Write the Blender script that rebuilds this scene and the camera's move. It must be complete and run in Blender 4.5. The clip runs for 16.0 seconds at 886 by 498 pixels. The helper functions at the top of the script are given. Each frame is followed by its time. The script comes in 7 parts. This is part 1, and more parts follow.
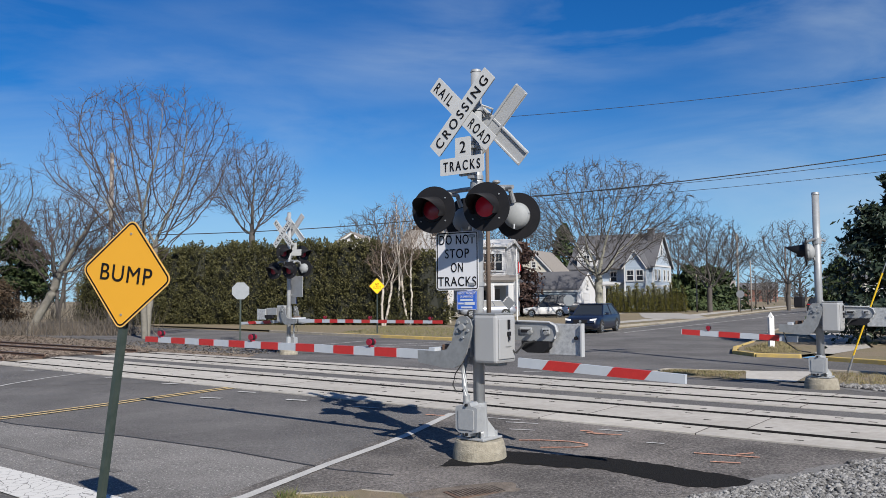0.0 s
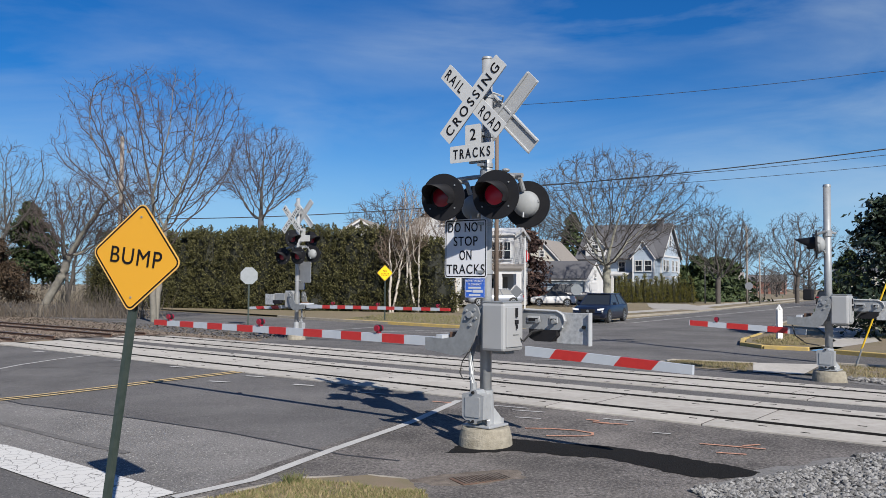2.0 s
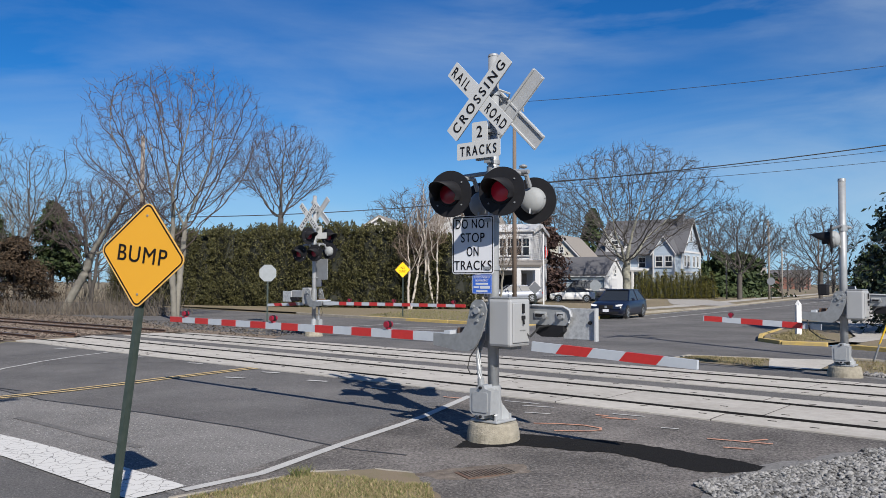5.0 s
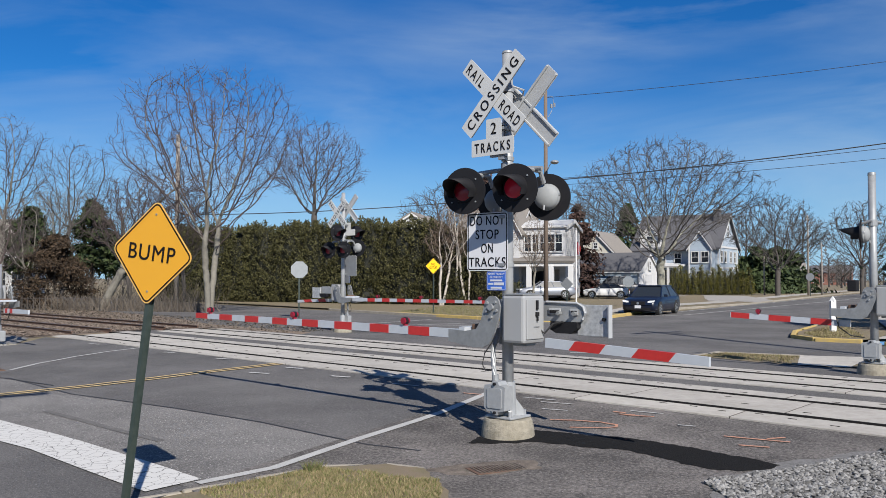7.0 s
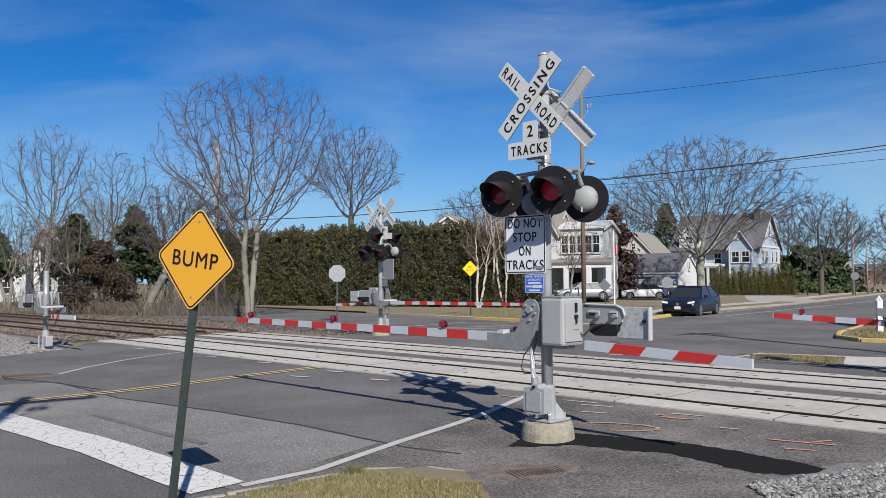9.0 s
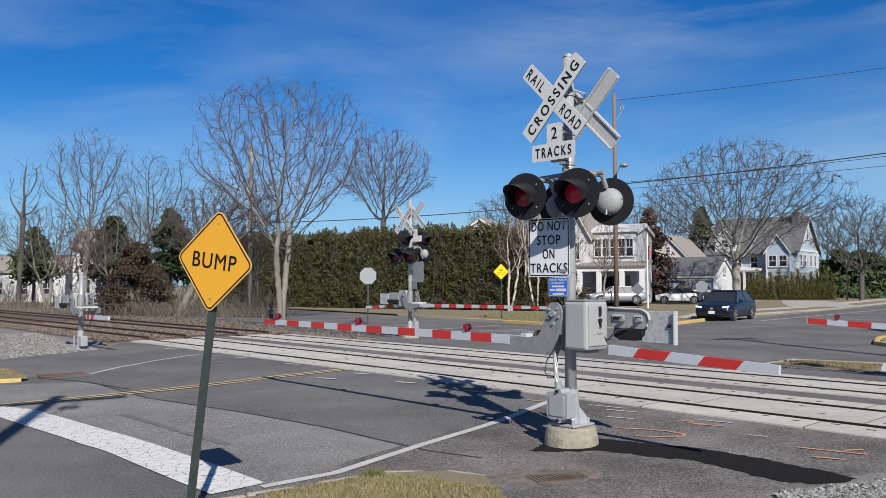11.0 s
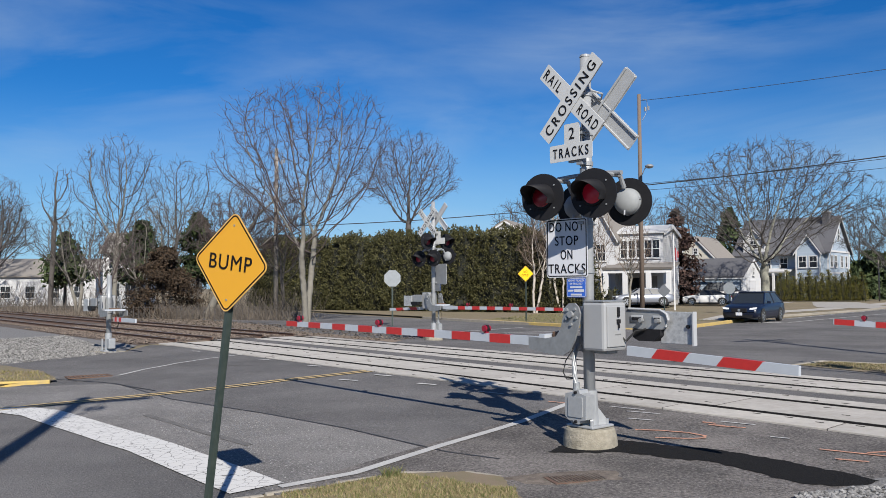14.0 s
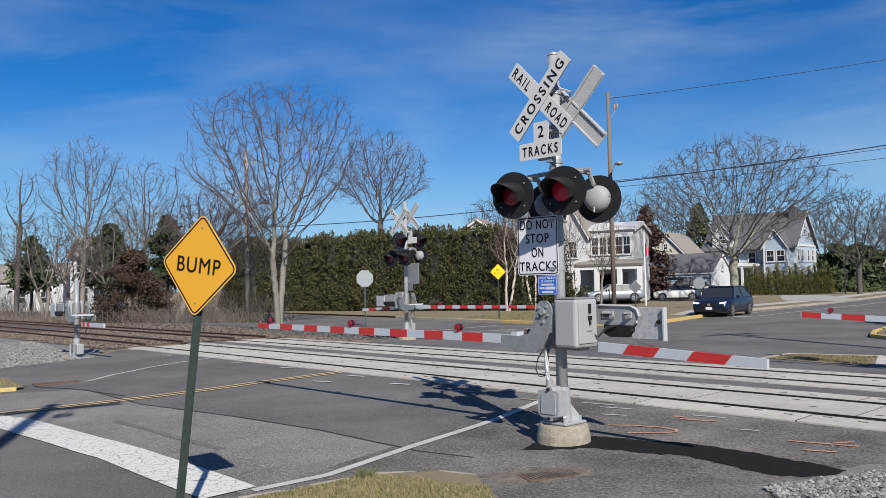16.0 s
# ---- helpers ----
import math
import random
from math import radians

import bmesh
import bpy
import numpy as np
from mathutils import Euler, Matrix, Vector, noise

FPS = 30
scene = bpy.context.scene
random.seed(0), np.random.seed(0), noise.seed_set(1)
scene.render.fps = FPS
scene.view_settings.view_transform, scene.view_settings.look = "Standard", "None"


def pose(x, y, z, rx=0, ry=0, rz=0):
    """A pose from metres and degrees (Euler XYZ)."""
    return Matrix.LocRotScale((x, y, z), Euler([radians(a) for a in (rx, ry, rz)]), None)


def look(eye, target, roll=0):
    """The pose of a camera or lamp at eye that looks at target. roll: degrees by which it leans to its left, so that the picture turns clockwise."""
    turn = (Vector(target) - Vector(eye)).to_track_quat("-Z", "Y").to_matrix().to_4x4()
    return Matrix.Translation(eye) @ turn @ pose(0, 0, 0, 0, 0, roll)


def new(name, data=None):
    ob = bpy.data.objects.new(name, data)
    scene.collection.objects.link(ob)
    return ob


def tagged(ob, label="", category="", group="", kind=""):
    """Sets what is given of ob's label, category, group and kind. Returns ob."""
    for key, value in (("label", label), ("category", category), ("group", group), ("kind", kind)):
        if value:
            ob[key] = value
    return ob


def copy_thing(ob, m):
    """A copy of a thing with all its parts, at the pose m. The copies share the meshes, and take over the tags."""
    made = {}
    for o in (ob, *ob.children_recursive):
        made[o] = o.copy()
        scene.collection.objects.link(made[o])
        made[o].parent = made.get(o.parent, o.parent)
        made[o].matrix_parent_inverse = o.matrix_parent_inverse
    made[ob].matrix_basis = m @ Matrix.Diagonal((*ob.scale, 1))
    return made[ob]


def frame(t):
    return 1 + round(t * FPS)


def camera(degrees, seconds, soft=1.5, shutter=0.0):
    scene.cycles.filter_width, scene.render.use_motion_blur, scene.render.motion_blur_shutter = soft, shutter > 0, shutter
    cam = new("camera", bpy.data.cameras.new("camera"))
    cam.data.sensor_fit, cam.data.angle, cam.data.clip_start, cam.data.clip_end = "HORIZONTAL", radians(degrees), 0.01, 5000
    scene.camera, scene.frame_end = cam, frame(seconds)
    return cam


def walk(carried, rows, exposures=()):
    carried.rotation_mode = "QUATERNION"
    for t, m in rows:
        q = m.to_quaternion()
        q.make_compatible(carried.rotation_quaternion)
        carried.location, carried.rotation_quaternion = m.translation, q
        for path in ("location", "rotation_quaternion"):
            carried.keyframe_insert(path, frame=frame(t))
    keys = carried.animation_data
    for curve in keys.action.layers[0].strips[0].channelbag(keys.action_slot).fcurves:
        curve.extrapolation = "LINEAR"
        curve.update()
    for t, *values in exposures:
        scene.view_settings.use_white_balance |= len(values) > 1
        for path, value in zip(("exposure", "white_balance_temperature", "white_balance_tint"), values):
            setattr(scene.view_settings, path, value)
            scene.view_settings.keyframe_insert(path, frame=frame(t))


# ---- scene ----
cam = camera(56.8, 16.0, soft=0.7)
PATH = [
    (0, (0.072, -0.864, 1.917), (0.059, 1.133, 2.038), -0.4),
    (0.5, (0.069, -0.862, 1.913), (0.053, 1.135, 2.026), -0.3),
    (1, (0.067, -0.863, 1.913), (0.047, 1.135, 2.018), 0.0),
    (1.5, (0.065, -0.864, 1.907), (0.038, 1.133, 2.005), 0.2),
    (2, (0.066, -0.862, 1.913), (0.033, 1.135, 2.004), 0.4),
    (2.5, (0.072, -0.859, 1.917), (0.037, 1.138, 2.007), 0.4),
    (3, (0.09, -0.864, 1.914), (0.056, 1.134, 1.998), 0.3),
    (3.5, (0.124, -0.865, 1.913), (0.086, 1.133, 1.998), 0.3),
    (4, (0.158, -0.884, 1.902), (0.108, 1.114, 1.989), 0.2),
    (6.5, (0.405, -0.981, 1.921), (0.26, 1.012, 1.994), 0.2),
    (7, (0.487, -0.968, 1.916), (0.318, 1.024, 1.989), 0.1),
    (7.5, (0.529, -0.97, 1.914), (0.328, 1.018, 1.989), 0.1),
    (8, (0.518, -0.985, 1.918), (0.28, 0.999, 1.994), 0.0),
    (8.5, (0.481, -0.984, 1.927), (0.231, 0.998, 2.003), -0.2),
    (9, (0.472, -0.993, 1.927), (0.215, 0.989, 2.006), -0.4),
    (9.5, (0.539, -0.993, 1.926), (0.272, 0.987, 2.009), -0.4),
    (12, (0.624, -0.904, 1.925), (0.256, 1.06, 2.015), 0.1),
    (12.5, (0.663, -0.907, 1.911), (0.295, 1.057, 2.005), 0.3),
    (13, (0.674, -0.929, 1.916), (0.293, 1.032, 2.008), 0.4),
    (13.5, (0.69, -0.916, 1.907), (0.297, 1.043, 2.0), 0.1),
    (14, (0.696, -0.934, 1.908), (0.296, 1.024, 2.001), -0.3),
    (14.5, (0.692, -0.928, 1.911), (0.29, 1.029, 2.006), -0.7),
    (15, (0.696, -0.923, 1.917), (0.3, 1.035, 2.011), -1.1),
    (15.5, (0.71, -0.917, 1.911), (0.361, 1.051, 2.004), -1.2),
    (16, (0.709, -0.92, 1.91), (0.375, 1.05, 2.0), -1.2),
]
walk(cam, [(t, look(eye, target, roll)) for t, eye, target, roll in PATH])

# ---- light ----
SUN_EL, SUN_AZ = 36.0, 155.5   # azimuth clockwise from +y
sun_dir = Vector((math.sin(radians(SUN_AZ)) * math.cos(radians(SUN_EL)), math.cos(radians(SUN_AZ)) * math.cos(radians(SUN_EL)), math.sin(radians(SUN_EL))))
sun_data = bpy.data.lights.new("sun", "SUN")
sun_data.energy, sun_data.angle, sun_data.color = 5.0, radians(0.53), (1.0, 0.95, 0.87)
sun = new("sun", sun_data)
sun.matrix_world = look(sun_dir * 60, (0, 0, 0))

world = bpy.data.worlds.new("sky")
scene.world = world
world.use_nodes = True
wn, wl = world.node_tree.nodes, world.node_tree.links
wn.clear()
w_out, w_bg, w_sky = wn.new("ShaderNodeOutputWorld"), wn.new("ShaderNodeBackground"), wn.new("ShaderNodeTexSky")
w_sky.sky_type, w_sky.sun_disc, w_sky.sun_elevation, w_sky.sun_rotation = "NISHITA", False, radians(SUN_EL), radians(SUN_AZ)
w_sky.air_density, w_sky.dust_density, w_sky.ozone_density = 1.0, 0.0, 5.0
w_co, w_map, w_n1, w_n2 = wn.new("ShaderNodeTexCoord"), wn.new("ShaderNodeMapping"), wn.new("ShaderNodeTexNoise"), wn.new("ShaderNodeTexNoise")
w_map.inputs["Rotation"].default_value = (0.15, -0.35, 0.3)
w_map.inputs["Scale"].default_value = (1.6, 2.6, 6.5)
wl.new(w_co.outputs["Generated"], w_map.inputs["Vector"])
w_n1.inputs["Scale"].default_value, w_n1.inputs["Detail"].default_value, w_n1.inputs["Roughness"].default_value, w_n1.inputs["Distortion"].default_value = 1.3, 9, 0.55, 0.5
w_n2.inputs["Scale"].default_value, w_n2.inputs["Detail"].default_value = 0.8, 3
for n in (w_n1, w_n2):
    wl.new(w_map.outputs["Vector"], n.inputs["Vector"])
w_r = wn.new("ShaderNodeMapRange")
w_r.inputs["From Min"].default_value, w_r.inputs["From Max"].default_value, w_r.inputs["To Max"].default_value = 0.40, 0.80, 0.68
w_mul = wn.new("ShaderNodeMath"); w_mul.operation = "MULTIPLY"
w_r2 = wn.new("ShaderNodeMapRange")
w_r2.inputs["From Min"].default_value, w_r2.inputs["From Max"].default_value = 0.38, 0.62
wl.new(w_n1.outputs["Fac"], w_r.inputs["Value"])
wl.new(w_n2.outputs["Fac"], w_r2.inputs["Value"])
wl.new(w_r.outputs["Result"], w_mul.inputs[0])
wl.new(w_r2.outputs["Result"], w_mul.inputs[1])
w_hue = wn.new("ShaderNodeHueSaturation")
w_hue.inputs["Saturation"].default_value, w_hue.inputs["Value"].default_value = 1.25, 1.06
w_tint = wn.new("ShaderNodeMix"); w_tint.data_type, w_tint.blend_type = "RGBA", "MULTIPLY"
w_tint.inputs[0].default_value, w_tint.inputs[7].default_value = 1.0, (0.37, 0.86, 1.2, 1)
wl.new(w_sky.outputs["Color"], w_hue.inputs["Color"])
w_mix = wn.new("ShaderNodeMix"); w_mix.data_type = "RGBA"
w_mix.inputs[7].default_value = (7.5, 9.0, 10.2, 1)
wl.new(w_mul.outputs[0], w_mix.inputs[0])
wl.new(w_hue.outputs["Color"], w_tint.inputs[6])
wl.new(w_tint.outputs[2], w_mix.inputs[6])
w_sep, w_hz, w_mix2 = wn.new("ShaderNodeSeparateXYZ"), wn.new("ShaderNodeMapRange"), wn.new("ShaderNodeMix")
w_hz.interpolation_type = "SMOOTHSTEP"
w_hz.inputs["From Min"].default_value, w_hz.inputs["From Max"].default_value, w_hz.inputs["To Min"].default_value, w_hz.inputs["To Max"].default_value = -0.05, 0.24, 0.85, 0.0
w_mix2.data_type = "RGBA"; w_mix2.inputs[7].default_value = (5.4, 8.2, 11.5, 1)
wl.new(w_co.outputs["Generated"], w_sep.inputs[0]); wl.new(w_sep.outputs["Z"], w_hz.inputs["Value"])
wl.new(w_hz.outputs["Result"], w_mix2.inputs[0]); wl.new(w_mix.outputs[2], w_mix2.inputs[6])
wl.new(w_mix2.outputs[2], w_bg.inputs["Color"])
w_bg.inputs["Strength"].default_value = 0.05
scene.view_settings.exposure = 0.54
wl.new(w_bg.outputs[0], w_out.inputs["Surface"])

# ---- materials ----
def mat(name, color, rough=0.8, metal=0.0, speck=0.0, var=0.0, scale=5.0, var2=0.0, scale2=0.6, color2=None, bump=0.0, bscale=40.0, spec=0.5, objvar=0.0, coat=0.0, emit=0.0):
    """Principled material: two scales of mottling towards color2, fine bump, optional variation per object."""
    m = bpy.data.materials.new(name)
    m.use_nodes = True
    nt = m.node_tree; nd, lk = nt.nodes, nt.links
    b = nd["Principled BSDF"]
    b.inputs["Roughness"].default_value, b.inputs["Metallic"].default_value, b.inputs["Specular IOR Level"].default_value = rough, metal, spec
    b.inputs["Coat Weight"].default_value = coat
    c2 = color2 or tuple(c * 0.55 for c in color)
    b.inputs["Base Color"].default_value = (*color, 1)
    co = nd.new("ShaderNodeTexCoord")
    last = None
    if var or var2:
        fac = None
        for amount, sc, det in ((var, scale, 8), (var2, scale2, 4)):
            if not amount:
                continue
            nz = nd.new("ShaderNodeTexNoise"); nz.inputs["Scale"].default_value, nz.inputs["Detail"].default_value, nz.inputs["Roughness"].default_value = sc, det, 0.62
            lk.new(co.outputs["Object"], nz.inputs["Vector"])
            r = nd.new("ShaderNodeMapRange"); r.inputs["From Min"].default_value, r.inputs["From Max"].default_value, r.inputs["To Max"].default_value = 0.33, 0.68, amount
            lk.new(nz.outputs["Fac"], r.inputs["Value"])
            if fac is None:
                fac = r.outputs["Result"]
            else:
                a = nd.new("ShaderNodeMath"); a.operation = "ADD"; a.use_clamp = True
                lk.new(fac, a.inputs[0]); lk.new(r.outputs["Result"], a.inputs[1]); fac = a.outputs[0]
        mx = nd.new("ShaderNodeMix"); mx.data_type = "RGBA"
        mx.inputs[6].default_value, mx.inputs[7].default_value = (*color, 1), (*c2, 1)
        lk.new(fac, mx.inputs[0]); last = mx.outputs[2]
    if speck:
        # single pale stones showing in the surface
        nz = nd.new("ShaderNodeTexNoise"); nz.inputs["Scale"].default_value, nz.inputs["Detail"].default_value = 44, 2
        lk.new(co.outputs["Object"], nz.inputs["Vector"])
        r = nd.new("ShaderNodeMapRange"); r.inputs["From Min"].default_value, r.inputs["From Max"].default_value, r.inputs["To Max"].default_value = 0.635, 0.70, speck
        lk.new(nz.outputs["Fac"], r.inputs["Value"])
        mx = nd.new("ShaderNodeMix"); mx.data_type = "RGBA"
        mx.inputs[6].default_value, mx.inputs[7].default_value = (*color, 1), (0.55, 0.53, 0.50, 1)
        if last: lk.new(last, mx.inputs[6])
        lk.new(r.outputs["Result"], mx.inputs[0]); last = mx.outputs[2]
    if objvar:
        oi = nd.new("ShaderNodeObjectInfo"); hs = nd.new("ShaderNodeHueSaturation")
        r = nd.new("ShaderNodeMapRange"); r.inputs["To Min"].default_value, r.inputs["To Max"].default_value = 1 - objvar, 1 + objvar
        lk.new(oi.outputs["Random"], r.inputs["Value"]); lk.new(r.outputs["Result"], hs.inputs["Value"])
        if last: lk.new(last, hs.inputs["Color"])
        else: hs.inputs["Color"].default_value = (*color, 1)
        last = hs.outputs["Color"]
    if last: lk.new(last, b.inputs["Base Color"])
    if bump:
        nz = nd.new("ShaderNodeTexNoise"); nz.inputs["Scale"].default_value, nz.inputs["Detail"].default_value = bscale, 6
        lk.new(co.outputs["Object"], nz.inputs["Vector"])
        bp = nd.new("ShaderNodeBump"); bp.inputs["Strength"].default_value, bp.inputs["Distance"].default_value = bump, 0.02
        lk.new(nz.outputs["Fac"], bp.inputs["Height"]); lk.new(bp.outputs["Normal"], b.inputs["Normal"])
    if emit:
        b.inputs["Emission Color"].default_value, b.inputs["Emission Strength"].default_value = (*color, 1), emit
    return m

def mat_island(name, c_a, c_b, rough=0.7, trans=0.0, spec=0.3):
    """Foliage or pebbles: colour runs from c_a to c_b by island."""
    m = bpy.data.materials.new(name); m.use_nodes = True
    nd, lk = m.node_tree.nodes, m.node_tree.links
    b = nd["Principled BSDF"]; b.inputs["Roughness"].default_value, b.inputs["Specular IOR Level"].default_value = rough, spec
    g = nd.new("ShaderNodeNewGeometry"); mx = nd.new("ShaderNodeMix"); mx.data_type = "RGBA"
    mx.inputs[6].default_value, mx.inputs[7].default_value = (*c_a, 1), (*c_b, 1)
    lk.new(g.outputs["Random Per Island"], mx.inputs[0]); lk.new(mx.outputs[2], b.inputs["Base Color"])
    return m

M = {}
def defmat(key, *a, **k):
    M[key] = mat(key, *a, **k)

defmat("asphalt", (0.19, 0.182, 0.178), 0.95, speck=0.25, var=0.75, scale=34, var2=0.55, scale2=0.35, color2=(0.078, 0.075, 0.075), bump=1.0, bscale=55, spec=0.2)
defmat("asphalt_worn", (0.25, 0.228, 0.214), 0.95, speck=0.3, var=0.85, scale=30, var2=0.55, scale2=0.7, color2=(0.066, 0.061, 0.058), bump=1.0, bscale=50, spec=0.2)
defmat("asphalt_speckled", (0.285, 0.273, 0.262), 0.95, speck=0.75, var=0.9, scale=42, var2=0.45, scale2=0.5, color2=(0.112, 0.107, 0.104), bump=1.0, bscale=55, spec=0.2)
defmat("wood_pale", (0.27, 0.24, 0.21), 0.9, var=0.6, scale=9, color2=(0.17, 0.15, 0.13), bump=0.5, bscale=30)
defmat("asphalt_new", (0.012, 0.012, 0.013), 0.95, var=0.7, scale=45, color2=(0.026, 0.025, 0.024), bump=1.0, bscale=60, spec=0.05)
# darker asphalt colour for the painted shadow streak on the lane
defmat("asphalt_shadow", (0.115, 0.11, 0.107), 0.95, speck=0.2, var=0.8, scale=6, color2=(0.17, 0.163, 0.158), bump=1.0, bscale=55, spec=0.2)
defmat("asphalt_silt", (0.21, 0.178, 0.15), 0.95, speck=0.2, var=0.8, scale=9, var2=0.5, scale2=2, color2=(0.10, 0.082, 0.068), bump=1.0, bscale=40, spec=0.2)
defmat("tar", (0.03, 0.03, 0.032), 0.7, var=0.4, scale=10)
defmat("concrete", (0.45, 0.425, 0.39), 0.92, var=0.6, scale=9, var2=0.5, scale2=0.9, color2=(0.32, 0.30, 0.27), bump=0.35, bscale=90, objvar=0.07, spec=0.25)
defmat("concrete_base", (0.34, 0.31, 0.25), 0.92, var=0.7, scale=12, var2=0.5, scale2=2.5, color2=(0.19, 0.17, 0.13), bump=0.6, bscale=60)
# rubber, taken near black to hold the shade of the flangeway gaps
defmat("rubber", (0.012, 0.011, 0.010), 1.0, var=0.4, scale=20, spec=0.05)
defmat("bed_brown", (0.15, 0.115, 0.092), 0.95, speck=0.25, var=0.9, scale=18, var2=0.5, scale2=1.2, color2=(0.05, 0.038, 0.031), bump=1.0, bscale=30)
defmat("rail_rust", (0.115, 0.066, 0.045), 0.8, 0.1, var=0.6, scale=14, color2=(0.06, 0.037, 0.028), bump=0.3)
defmat("rail_top", (0.34, 0.31, 0.28), 0.35, 0.8, var=0.4, scale=10)
defmat("sleeper", (0.13, 0.10, 0.08), 0.9, var=0.6, scale=12, bump=0.5, objvar=0.2)
defmat("paint_white", (0.50, 0.49, 0.47), 0.8, var=0.6, scale=55, var2=0.3, scale2=2.0, color2=(0.25, 0.245, 0.24))
defmat("paint_yellow", (0.60, 0.43, 0.19), 0.75, var=0.55, scale=50, var2=0.2, color2=(0.33, 0.25, 0.14))
defmat("paint_orange", (0.62, 0.29, 0.18), 0.85, var=0.9, scale=22, color2=(0.16, 0.12, 0.10))
defmat("paint_blue", (0.12, 0.30, 0.52), 0.8, var=0.5, scale=20)
defmat("kerb", (0.31, 0.28, 0.235), 0.92, var=0.7, scale=8, color2=(0.18, 0.16, 0.125), bump=0.5, objvar=0.08)
defmat("kerb_yellow", (0.50, 0.345, 0.09), 0.85, var=0.7, scale=6, color2=(0.28, 0.23, 0.14), bump=0.3)
defmat("grass_ground", (0.145, 0.13, 0.062), 0.95, var=0.8, scale=4.0, var2=0.7, scale2=0.25, color2=(0.19, 0.148, 0.098), bump=0.9, bscale=60)
defmat("dirt", (0.23, 0.18, 0.13), 0.95, var=0.7, scale=4, var2=0.5, scale2=0.4, color2=(0.15, 0.11, 0.08), bump=0.8, bscale=40)
defmat("ballast", (0.20, 0.195, 0.19), 0.9, var=0.8, scale=25, color2=(0.08, 0.076, 0.072), bump=1.0, bscale=40)
defmat("galv", (0.30, 0.31, 0.32), 0.48, 0.3, var=0.5, scale=12, var2=0.3, scale2=1.5, color2=(0.22, 0.23, 0.24))
defmat("galv_dull", (0.28, 0.29, 0.295), 0.5, 0.4, var=0.6, scale=10, color2=(0.16, 0.16, 0.16), bump=0.1)
defmat("plate_scuffed", (0.26, 0.27, 0.275), 0.5, 0.3, var=0.9, scale=16, var2=0.5, scale2=4, color2=(0.46, 0.47, 0.48), bump=0.1)
defmat("silver_paint", (0.33, 0.34, 0.35), 0.42, 0.2, var=0.5, scale=14, color2=(0.23, 0.24, 0.25))
defmat("housing_grey", (0.255, 0.265, 0.27), 0.65, var=0.5, scale=14, color2=(0.20, 0.21, 0.215), spec=0.3)
defmat("box_grey", (0.31, 0.315, 0.32), 0.45, 0.1, var=0.35, scale=4, color2=(0.28, 0.28, 0.285))
defmat("black_metal", (0.010, 0.010, 0.012), 0.6, var=0.4, scale=9, color2=(0.018, 0.018, 0.020), spec=0.2)
defmat("red_lens", (0.22, 0.006, 0.022), 0.3, coat=0.2)
defmat("red_lens_lit", (0.30, 0.008, 0.028), 0.3, emit=0.06)
defmat("red_tape", (0.42, 0.025, 0.022), 0.45, var=0.3, scale=20)
defmat("white_tape", (0.40, 0.425, 0.46), 0.5, var=0.4, scale=9, color2=(0.31, 0.34, 0.38))
defmat("sign_white", (0.54, 0.55, 0.58), 0.4, var=0.15, scale=4, color2=(0.48, 0.49, 0.52), spec=0.3)
defmat("sign_grey", (0.52, 0.525, 0.52), 0.5, var=0.35, scale=5, color2=(0.42, 0.42, 0.41))
defmat("sign_black", (0.008, 0.008, 0.010), 0.7, spec=0.1)
defmat("board_back", (0.37, 0.38, 0.39), 0.55, var=0.5, scale=7, color2=(0.30, 0.31, 0.32))
defmat("sign_dull", (0.24, 0.26, 0.275), 0.55, 0.1, var=0.35, scale=6)
defmat("sign_yellow", (0.55, 0.275, 0.018), 0.5, var=0.15, scale=3, color2=(0.49, 0.24, 0.016))
defmat("sign_yellow_bright", (0.95, 0.55, 0.01), 0.42)
defmat("sign_edge", (0.56, 0.36, 0.12), 0.5)
defmat("sign_blue", (0.03, 0.12, 0.52), 0.45)
defmat("sign_back", (0.20, 0.21, 0.225), 0.5, 0.3, var=0.35, scale=6)
defmat("post_green", (0.028, 0.042, 0.037), 0.5, 0.2, var=0.5, scale=15, color2=(0.06, 0.075, 0.068))
defmat("cable", (0.02, 0.02, 0.02), 0.6)
defmat("wood_pole", (0.15, 0.115, 0.092), 0.9, var=0.6, scale=9, color2=(0.11, 0.08, 0.06), bump=0.5, bscale=30)
defmat("guard_yellow", (0.75, 0.47, 0.02), 0.5)
defmat("white_post", (0.62, 0.62, 0.61), 0.5, var=0.15, scale=6)
defmat("rust", (0.13, 0.075, 0.05), 0.85, var=0.6, scale=20, color2=(0.07, 0.045, 0.033))

